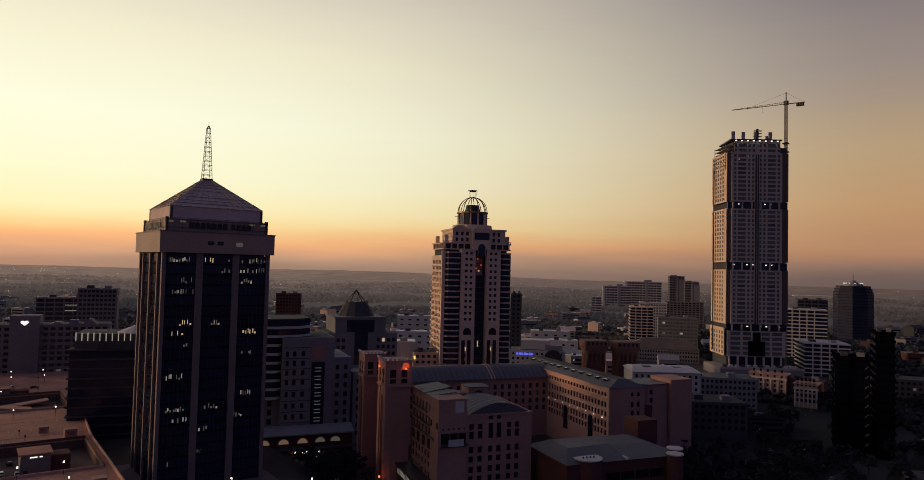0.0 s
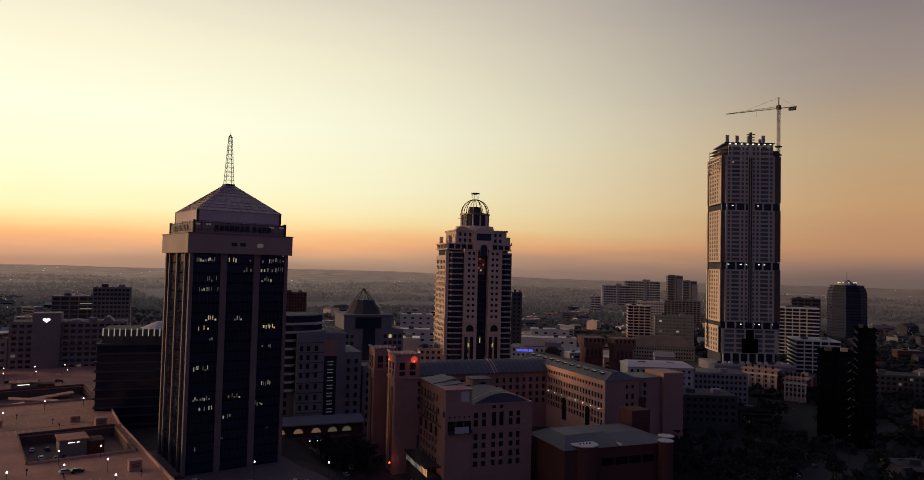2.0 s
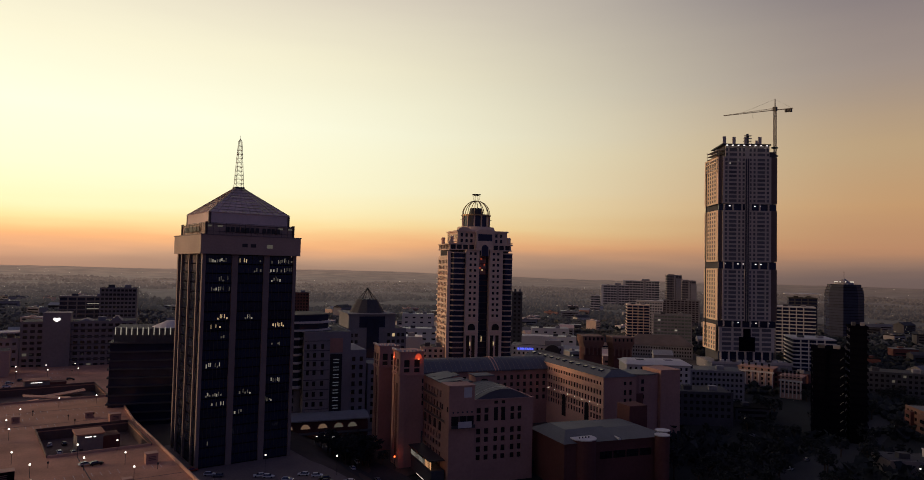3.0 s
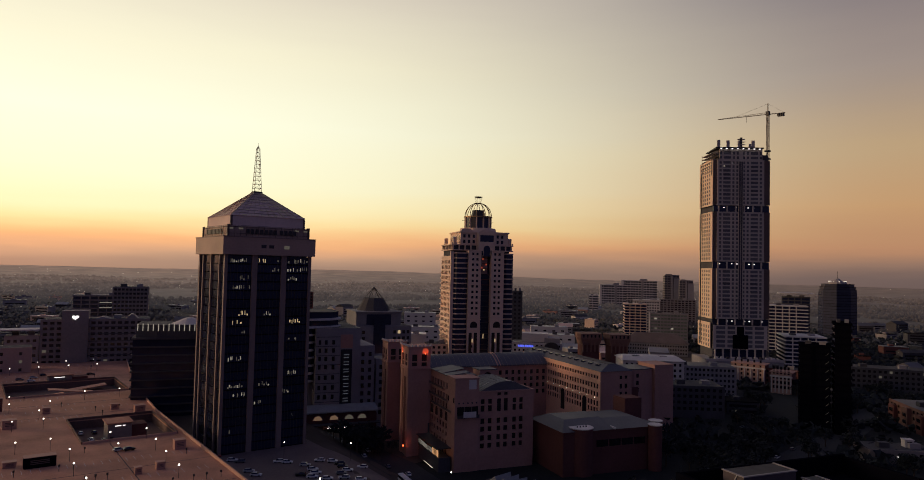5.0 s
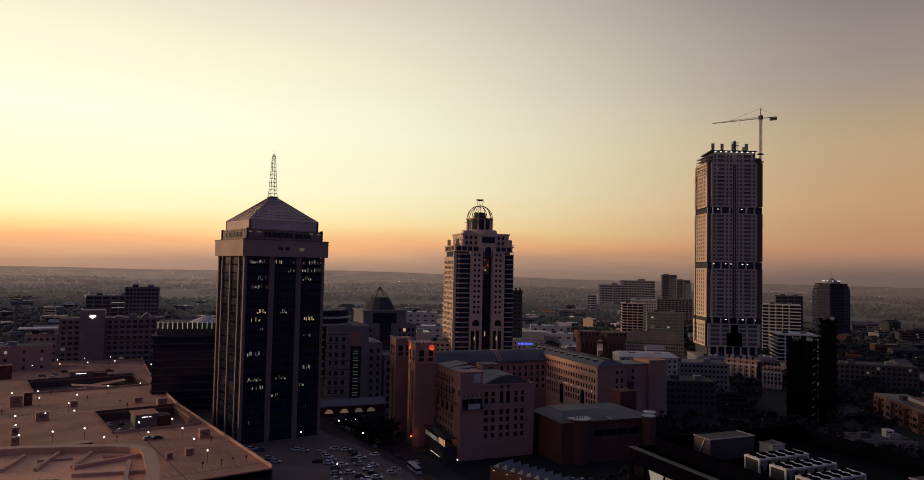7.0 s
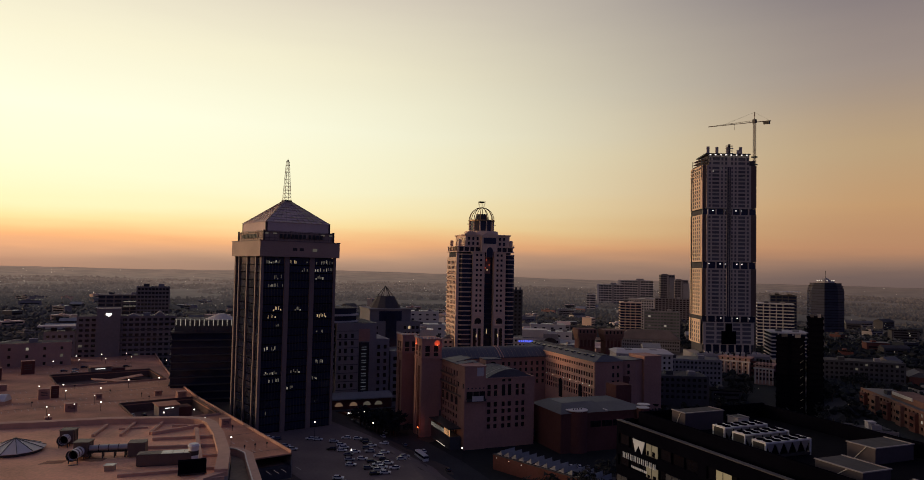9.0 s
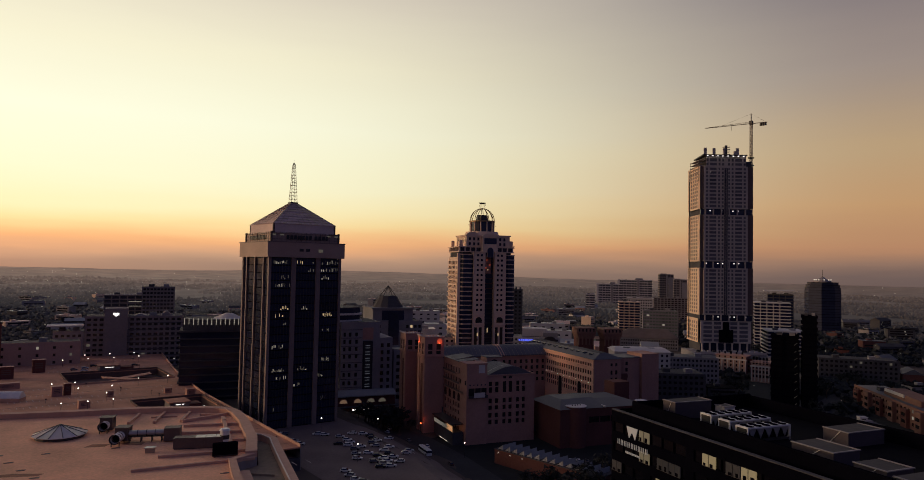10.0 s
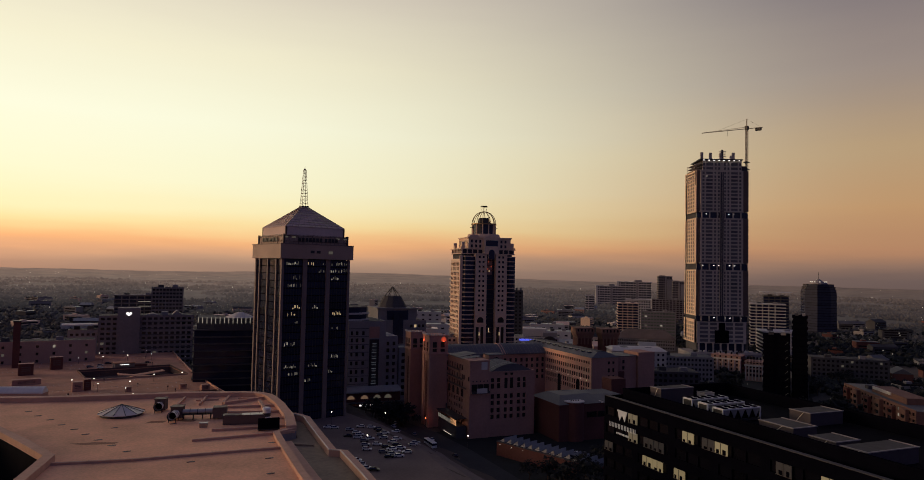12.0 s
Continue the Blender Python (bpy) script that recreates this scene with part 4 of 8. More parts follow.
def extract_duct(x, y, rz, L, label):
    """A fat banded round duct on legs: an open mouth at one end, a square fan box at the other."""
    t = thing("extract_duct", label, "duct", pose(x, y, NEAR_Z, 0, 0, rz) @ Matrix.Diagonal((0.78, 0.78, 0.78, 1)), "roof ducts")
    N = 20
    ring = [(math.cos(2 * math.pi * i / N), math.sin(2 * math.pi * i / N)) for i in range(N)]

    def tube(x0, x1, r, mat, name, r1=None):
        """A short pipe with a wall 8 cm thick."""
        r1 = r if r1 is None else r1
        vs = [(x0, r * c, 1.5 + r * q) for c, q in ring] + [(x1, r1 * c, 1.5 + r1 * q) for c, q in ring] + [(x0, (r - 0.08) * c, 1.5 + (r - 0.08) * q) for c, q in ring] + [(x1, (r1 - 0.08) * c, 1.5 + (r1 - 0.08) * q) for c, q in ring]
        fs = []
        for i in range(N):
            j = (i + 1) % N
            fs += [(i, j, j + N, i + N), (j + 2 * N, i + 2 * N, i + 3 * N, j + 3 * N), (i + 2 * N, j + 2 * N, j, i), (j + 3 * N, i + 3 * N, i + N, j + N)]
        return part(name, Shell().add(vs, fs), mat, t)
    n = 3
    tube(-0.25, 0.12, 1.02, STEEL_DARK, "mouth_ring", 0.94)
    for i in range(n):
        a, w = 0.122 + i * (L - 0.12) / n, (L - 0.12) / n
        tube(a, a + 0.55 * w, 0.92, WHITE_METAL, "white_section")
        tube(a + 0.55 * w + 0.002, a + w - 0.002, 0.87, STEEL_BROWN, "dark_section")
    # black disc set in the mouth to give the shade inside the duct
    part("fan", Shell().add([(1.2, 0.78 * c, 1.5 + 0.78 * q) for c, q in ring], [tuple(range(N))]), BLACK_CLAD, t)
    part("fan_box", Shell().box(L, L + 2.6, -1.25, 1.25, 0.35, 2.9), STEEL_BROWN, t)
    part("fan_cap", Shell().box(L - 0.15, L + 2.75, -1.4, 1.4, 2.9, 3.05), STEEL_BROWN, t)
    for k in range(3):
        part("box_rib", Shell().box(L + 0.5 + k * 0.8, L + 0.58 + k * 0.8, -1.31, -1.25, 0.35, 2.9), STEEL_DARK, t)
    for a in (0.4, L - 0.3, L + 2.2):
        for c in (-0.75, 0.75):
            part("leg", Shell().box(a - 0.07, a + 0.07, c - 0.07, c + 0.07, 0, 0.95 if a < L else 0.35), STEEL_DARK, t)
        part("saddle", Shell().box(a - 0.1, a + 0.1, -0.85, 0.85, 0.52 if a < L else 0.2, 0.62 if a < L else 0.3), STEEL_DARK, t)


extract_duct(-100.4, -195.8, 64, 1.9, "banded white and dark extract duct with fan box")
extract_duct(-100.3, -205.6, 60, 3.3, "long banded white and dark extract duct with fan box")


def air_plant():
    t = thing("air_handling_unit", "long grey air handling unit with ducting on steel legs", "air handler", pose(-98.2, -203.2, NEAR_Z, 0, 0, -22) @ Matrix.Diagonal((1, 0.85, 0.82, 1)))
    for i in range(4):
        a = 0.4 + i * 1.3
        ring = [(0.55 * math.cos(math.pi * k / 7), 0.55 * math.sin(math.pi * k / 7)) for k in range(14)]
        part("pipe", Shell().add([(x, y, 1.66 + z) for x in (a, a + 1.2) for y, z in ring], [tuple(range(14)), tuple(range(27, 13, -1))] + [(k, (k + 1) % 14, (k + 1) % 14 + 14, k + 14) for k in range(14)]), DUCT, t)
        part("flange", Shell().add([(x, y * 1.13, 1.66 + z * 1.13) for x in (a + 1.2, a + 1.3) for y, z in ring], [tuple(range(14)), tuple(range(27, 13, -1))] + [(k, (k + 1) % 14, (k + 1) % 14 + 14, k + 14) for k in range(14)]), STEEL_DARK, t)
    part("fan_box", Shell().box(5.6, 8.0, -1.2, 1.2, 0.2, 2.6), STEEL_BROWN, t)
    for x in (0.5, 2.2, 3.8, 5.2):
        for y in (-0.5, 0.5):
            part("leg", Shell().box(x - 0.07, x + 0.07, y - 0.07, y + 0.07, 0, 1.1), STEEL_DARK, t)
    part("platform", Shell().box(0.2, 5.5, -0.7, 0.7, 1.02, 1.1), STEEL_DARK, t)
    u = thing("air_handling_unit", "grey sheet-metal air handling unit beside a banded flue", "air handler", pose(-92.9, -210.8, NEAR_Z, 0, 0, -22) @ Matrix.Diagonal((1, 0.9, 0.78, 1)))
    part("body", Shell().box(0, 7.6, -1.1, 1.1, 0.15, 2.1), STEEL_BROWN, u)
    part("skid", Shell().box(0.1, 7.5, -1.0, 1.0, 0, 0.15), STEEL_DARK, u)
    for i in range(5):
        part("panel", Shell().box(0.2 + i * 1.48, 1.6 + i * 1.48, -1.0, 1.0, 2.1, 2.16), DUCT if i > 1 else STEEL_BROWN, u)
        part("door", Shell().box(0.2 + i * 1.48, 1.55 + i * 1.48, -1.15, -1.1, 0.4, 1.9), STEEL_BROWN, u)
    f = thing("flue", "short white and dark banded flue on the roof", "flue", pose(-86.2, -213.9, NEAR_Z))
    for i in range(4):
        part("band", Shell().cyl(0, 0, i * 0.62, i * 0.62 + 0.6, 0.7, 0.7, 14), WHITE_METAL if i % 2 else STEEL_DARK, f)
    part("cowl", Shell().cyl(0, 0, 2.5, 2.8, 0.85, 0.6, 14), WHITE_METAL, f)
    k = thing("black_screen_box", "matt black screened box standing on the roof", "box", pose(-89.6, -219.3, NEAR_Z, 0, 0, -12))
    part("panel", Shell().box(0, 3.5, 0, 0.8, 0.3, 2.0), BLACK_CLAD, k)
    part("frame", Shell().box(-0.05, 3.55, 0.05, 0.75, 0.1, 0.3), STEEL_DARK, k)
    part("foot", Shell().box(0.2, 0.4, 0.1, 0.9, 0, 0.1), STEEL_DARK, k)
    part("foot", Shell().box(3.1, 3.3, 0.1, 0.7, 0, 0.1), STEEL_DARK, k)
    c = thing("vent_cap", "small square vent box on the buff roof", "vent", pose(-97.2, -211.6, NEAR_Z, 0, 0, -26))
    part("body", Shell().box(0, 1.2, 0, 1.0, 0, 0.7), STEEL, c)
    part("lid", Shell().box(-0.1, 1.3, -0.1, 1.1, 0.7, 0.8), DUCT, c)


air_plant()

# ---- law firm's black office block ----
WK_ROT = -13.5
WK_H = 56.2
WK0 = (-38.48, -330.13, -4)


def law_office():
    L, D, H = 104.0, 36.0, WK_H
    m = pose(*WK0, 0, 0, WK_ROT)
    b = thing("black_office_block", "black glass office block with lit rooms and a white wall sign", "building", m)
    rows = [(52.1 - 3.75 * k, 54.0 - 3.75 * k) for k in range(6, -1, -1)]
    cols = [(0.6 + i * 3.15 + 1.9 * (i // 3), 3.7 + i * 3.15 + 1.9 * (i // 3)) for i in range(27)]
    cols = [c for c in cols if c[1] < L - 1]
    facade(b, pose(0, L, 0, 0, 0, -90), L - 0.503, H, cols, rows, BLACK_CLAD, GLASS_BLACK, 0.5, 0.0, 3)
    facade(b, pose(D, L, 0, 0, 0, 180), D - 0.503, H, [], [], BLACK_CLAD, GLASS_BLACK, 0.5, 0.0, 4)
    part("wall", Shell().box(D - 0.5, D, 0.5, L - 0.51, 0, H), BLACK_CLAD, b)
    part("wall", Shell().box(0, D - 0.51, 0, 0.5, 0, H), BLACK_CLAD, b)
    part("core", Shell().box(1.2, D - 1.2, 1.2, L - 1.2, 0, H - 1.6), CONCRETE_DARK, b)
    part("roof", Shell().box(0.51, D - 0.51, 0.51, L - 0.51, H - 1.5, H - 1.1), ROOF_BLACK, b)
    # rooms behind the glass: distance from the far end, storey from the top, light
    side = pose(-0.12, L, 0, 0, 0, -90)
    for k, (x, fl, mat) in enumerate(((25.5, 0, LIT_ROOM), (33.9, 0, LIT_ROOM), (30.7, 0, ROOM_DIM), (8.8, 0, ROOM_HALF), (8.9, 1, ROOM_HALF), (14.0, 1, ROOM_DIM), (17.2, 1, ROOM_DIM), (13.7, 2, LIT_ROOM), (16.9, 2, LIT_ROOM), (23.2, 2, LIT_ROOM),
                                      (0.4, 2, ROOM_DIM), (47.3, 0, ROOM_DIM), (55.6, 0, LIT_ROOM), (63.1, 1, ROOM_DIM), (71.2, 0, LIT_ROOM), (40.6, 3, LIT_ROOM), (12, 4, ROOM_HALF), (22, 4, ROOM_DIM), (35, 5, LIT_ROOM))):
        z = 52.1 - fl * 3.75
        part("lit_window", Shell().box(x, x + 3.0, -0.02, 0.14, z, z + 1.9), mat, b, m=side)
        part("mullion", Shell().box(x + 1.36, x + 1.46, -0.08, -0.02, z, z + 1.9), STEEL_DARK, b, m=side)
        part("window_frame", Shell().box(x - 0.06, x + 3.06, -0.08, -0.02, z - 0.08, z), STEEL_DARK, b, m=side)
        for q in range(2):
            a = x + 0.2 + q * 1.5 + 0.17 * (k % 3)
            part("desk", Shell().box(a, a + 0.55 + 0.12 * ((k + q) % 3), -0.05, -0.021, z, z + 0.45 + 0.14 * ((k * 2 + q) % 4)), BLACK_CLAD, b, m=side)
    # pale coping strip along the top of the long side, and an upstand behind it
    part("coping", Shell().box(-0.05, 0.9, 0.0, L + 0.05, H + 0.002, H + 0.14), CONCRETE_DARK, b)
    part("upstand", Shell().box(3.4, 3.9, 2.0, L - 2.0, H - 1.09, H + 1.8), BLACK_CLAD, b)
    part("upstand", Shell().box(3.91, D - 2, L - 2.5, L - 2.0, H - 1.09, H + 1.7), BLACK_CLAD, b)
    part("upstand", Shell().box(D - 2.5, D - 2.0, 2.0, L - 2.51, H - 1.09, H + 1.4), BLACK_CLAD, b)
    # sign: a wedge device over two rows of plain bars
    sx = pose(-0.4, L, 0, 0, 0, -90)
    wedge = [(5.3, 54.1), (8.7, 54.1), (7.9, 51.9), (7.0, 53.2), (6.1, 51.9)]
    part("sign_device", Shell().add([(x, y, z) for y in (0, 0.1) for x, z in wedge], [(0, 1, 2, 3, 4), (9, 8, 7, 6, 5), (0, 5, 6, 1), (1, 6, 7, 2), (2, 7, 8, 3), (3, 8, 9, 4), (4, 9, 5, 0)]), SIGN_DIM, b, m=sx)
    for i in range(9):
        x = 2.5 + i * 1.06
        part("sign_bar", Shell().box(x, x + 0.14, 0, 0.1, 50.1, 51.1), SIGN_DIM, b, m=sx)
        part("sign_bar", Shell().box(x + 0.45, x + 0.59, 0, 0.1, 50.1, 51.1), SIGN_DIM, b, m=sx)
    for i in range(9):
        part("sign_bar", Shell().box(5.0 + i * 0.5, 5.3 + i * 0.5, 0, 0.1, 48.9, 49.3), SIGN_DIM, b, m=sx)


LIT_ROOM = glowing("office_room_light", (0.95, 0.72, 0.34), 0.17)
ROOM_HALF = glowing("half_lit_office_room", (0.9, 0.72, 0.4), 0.09)
ROOM_DIM = glowing("dark_office_room", (0.6, 0.62, 0.8), 0.006, (0.015, 0.015, 0.02))
SIGN_DIM = glowing("sign_letter_light", (0.9, 0.86, 0.84), 0.085, (0.4, 0.4, 0.4))
law_office()
WK_ROOF = WK0[2] + WK_H - 1.1


def plant_room(x, y, w, d, h, label, mat=None):
    t = thing("plant_room", label, "plant room", pose(*WK0, 0, 0, WK_ROT) @ pose(x, y, WK_H - 1.1), "roof plant rooms")
    wall = part("wall", Shell().box(0, w, 0, d, 0, h), mat or CONCRETE_ROSE, t)
    part("coping", Shell().box(-0.12, w + 0.12, -0.12, 0.2, h, h + 0.14), CONCRETE, wall)
    part("coping", Shell().box(-0.12, 0.2, 0.201, d + 0.12, h, h + 0.14), CONCRETE, wall)
    part("coping", Shell().box(w - 0.2, w + 0.12, 0.201, d + 0.12, h, h + 0.14), CONCRETE, wall)
    part("roof", Shell().box(0.21, w - 0.21, 0.21, d + 0.1, h, h + 0.05), ROOF_DARK, t)
    part("stair", Shell().bar((-0.1, d * 0.75, 0), (-0.1, d * 0.3, h), 0.07), WHITE_WALL, t)


CONCRETE_ROSE = surface("rose_grey_plaster", (0.088, 0.072, 0.08), rough=0.9, vary=0.12, scale=0.8, fine=8)
plant_room(9.4, 96.4, 9.0, 3.6, 3.2, "rose-grey plant room with white coping on the black roof")
plant_room(18.8, 93.2, 2.6, 2.6, 2.4, "small white hatch housing on the black roof", mat=WHITE_WALL)
plant_room(8.8, 61.2, 5.6, 7.4, 2.4, "rose-grey stair housing on the black roof")
plant_room(8.0, 52.4, 5.5, 5.0, 2.2, "rose-grey lift housing on the black roof")
plant_room(6.2, 45.6, 11.4, 4.6, 2.4, "broad rose-grey plant room on the black roof")
plant_room(22.8, 69.6, 8.8, 4.8, 2.4, "low plant room at the back of the black roof")


def chiller(x, y):
    t = thing("chiller", "air-cooled chiller with V-shaped coils and round roof fans", "chiller", pose(x, y, WK_ROOF, 0, 0, WK_ROT), "roof chillers")
    W, D, H = 9.8, 2.8, 2.6
    top = part("frame_top", Shell().box(0, W, 0, D, H - 0.25, H), WHITE_METAL, t)
    part("base", Shell().box(0, W, 0, D, 0.1, 0.5), STEEL_DARK, t)
    for x0 in (0.0, W - 0.25):
        for y0 in (0.0, D - 0.25):
            part("post", Shell().box(x0, x0 + 0.25, y0, y0 + 0.25, 0, H - 0.25), WHITE_METAL, t)
    for i in range(5):
        a = 0.25 + i * 1.86
        part("coil", Shell().add([(a, 0.1, H - 0.26), (a + 1.8, 0.1, H - 0.26), (a + 0.9, 0.1, 0.6), (a, 0.22, H - 0.26), (a + 1.8, 0.22, H - 0.26), (a + 0.9, 0.22, 0.6)], [(0, 1, 2), (5, 4, 3), (0, 3, 4, 1), (1, 4, 5, 2), (2, 5, 3, 0)]), DUCT, t)
        for yy in (0.74, 2.06):
            part("fan", Shell().cyl(a + 0.9, yy, H, H + 0.1, 0.68, 0.68, 14), BLACK_CLAD, top)
    # black sheet added behind the coils for the shade inside the unit
    part("back_panel", Shell().box(0.26, W - 0.26, 0.5, 0.56, 0.5, H - 0.26), BLACK_CLAD, t)
    part("end_panel", Shell().box(0.0, 0.06, 0.26, D - 0.26, 0.5, H - 0.25), STEEL_DARK, t)
    part("foot", Shell().box(0.4, W - 0.4, 0.4, D - 0.4, 0, 0.1), STEEL_DARK, t)


for x, y in ((-8.2, -247.4), (-9.9, -252.2), (-12.1, -257.0)):
    chiller(x, y)


# ---- the square: twin towers, corner block, hotel wing, theatre ----
def sq(x, y, z, turn=0.0):
    return pose(x, y, z, 0, 0, SQ + turn)


ST = -10.0      # street level at the square


SKYLIGHT = surface("dull_rooflight_sheet", (0.3, 0.31, 0.32), rough=0.5, vary=0.15, scale=1.0, fine=8, bump=0)
LIT_LAMP = glowing("orange_wall_light", (1.0, 0.45, 0.12), 1.6)
LIT_SHOP = glowing("shop_light", (1.0, 0.5, 0.22), 0.6)
LIT_DIMSHOP = glowing("restaurant_light", (0.8, 0.75, 0.62), 0.22)


def stair_tower(x, y, w, d, h, label, lit):
    t = thing("stair_tower", label, "tower", sq(x, y, ST), "twin stair towers")
    top = h - 10.5
    part("shaft", Shell().box(0, w, 0, d, 0, top), RENDER_PINK, t)
    part("rib", Shell().box(-0.45, 2.4, -0.45, 2.4, 0, top - 0.01), RENDER_PINK, t)
    part("rib", Shell().box(-0.45, 2.4, d - 2.4, d + 0.45, 0, top - 0.01), RENDER_PINK, t)
    part("slot", Shell().box(-0.06, 0.02, 3.6, d - 3.6, 4, top - 4), RENDER_DARK, t)
    part("ledge", Shell().box(-0.9, w + 0.7, -0.9, d + 0.7, top, top + 0.7), RENDER_PINK, t)
    for (cols, W, m) in ((grid(w + 1.0, 2, 2.6, 0.8), w + 1.0, pose(-0.5, -0.5, top + 0.7)), (grid(d + 0.5, 2, 2.4, 0.8), d + 0.497, pose(-0.5, d + 0.5, top + 0.7, 0, 0, -90)), (grid(d + 0.5, 2, 2.4, 0.8), d + 0.497, pose(w + 0.5, 0.003, top + 0.7, 0, 0, 90))):
        facade(t, m, W, h - top - 0.7, cols, [(0.8, 2.6), (3.2, 6.4)], RENDER_PINK, GLASS_DIM, 0.5, 0, 2, recess=0.4)
    part("lantern_core", Shell().box(0.2, w - 0.2, 0.2, d + 0.4, top + 0.7, h - 0.4), CONCRETE_DARK, t)
    part("cap", Shell().box(-0.8, w + 0.8, -0.8, d + 0.8, h, h + 0.4), RENDER_PINK, t)
    for i in range(7):
        for (px, py) in ((-0.5 + i * (w + 1.0) / 6, -0.6), (-0.6, 0.6 + i * (d) / 6)):
            part("finial", Shell().box(px - 0.35, px + 0.35, py - 0.3, py + 0.3, h + 0.4, h + 1.2), WHITE_WALL, t)
    for side, u in lit:
        if side == "front":
            part("floodlight", Shell().cyl(u, -0.85, top + 7.2, top + 7.7, 0.22, n=8), RED_GLOW, t, "red floodlight")
            arch_window(t, pose(u, -0.51, top + 7.7), 3.0, 2.3, RED_WASH, RENDER_PINK)
        else:
            part("floodlight", Shell().cyl(-0.85, u, top + 7.2, top + 7.7, 0.22, n=8), RED_GLOW, t, "red floodlight")
            arch_window(t, pose(-0.51, u, top + 7.7, 0, 0, -90), 2.6, 2.3, RED_WASH, RENDER_PINK)


# glow on the arches paints in the red wash of the floodlights
RED_WASH = glowing("red_lit_arch", (1.0, 0.13, 0.05), 0.35, (0.3, 0.1, 0.08))
stair_tower(87.2, -7.9, 10.2, 11.0, 51.5, "terracotta stair tower with arched lantern and red floodlights", (("front", 8.0), ("left", 8.8)))
stair_tower(93.6, 22.4, 9.0, 10.0, 50.6, "terracotta stair tower with arched lantern beside its twin", ())
for k, (x, y, z, e) in enumerate(((94.5, -11.3, 38.6, 60), (87.9, 1.0, 38.6, 60), (84.2, -9.4, -3.6, 90))):
    lamp = new("red_spill", bpy.data.lights.new("red_spill", "POINT"))
    lamp.data.energy, lamp.data.color, lamp.data.shadow_soft_size = e, (1.0, 0.13, 0.03), 0.3
    lamp.location = (x, y, z)
rl = thing("wall_floodlight", "red floodlight at the foot of the stair tower", "lamp", sq(84.6, -8.8, ST))
part("post", Shell().cyl(0, 0, 0, 5.4, 0.12, n=6), STEEL_DARK, rl)
part("lamp", Shell().cyl(0, 0, 5.4, 6.0, 0.35, n=8), RED_GLOW, rl)
lk = thing("link_wall", "recessed terracotta wall between the stair towers", "wall", sq(96.0, 3.6, ST))
facade(lk, pose(0, 19, 0, 0, 0, -90), 19, 42, grid(19, 3, 2.0, 1.0), floors(4, 9, 4.2, 1, 2.2), RENDER_PINK, GLASS_DIM, 0.6)
part("back", Shell().box(0.7, 8, 0.2, 18.8, 0, 41.5), CONCRETE_DARK, lk)


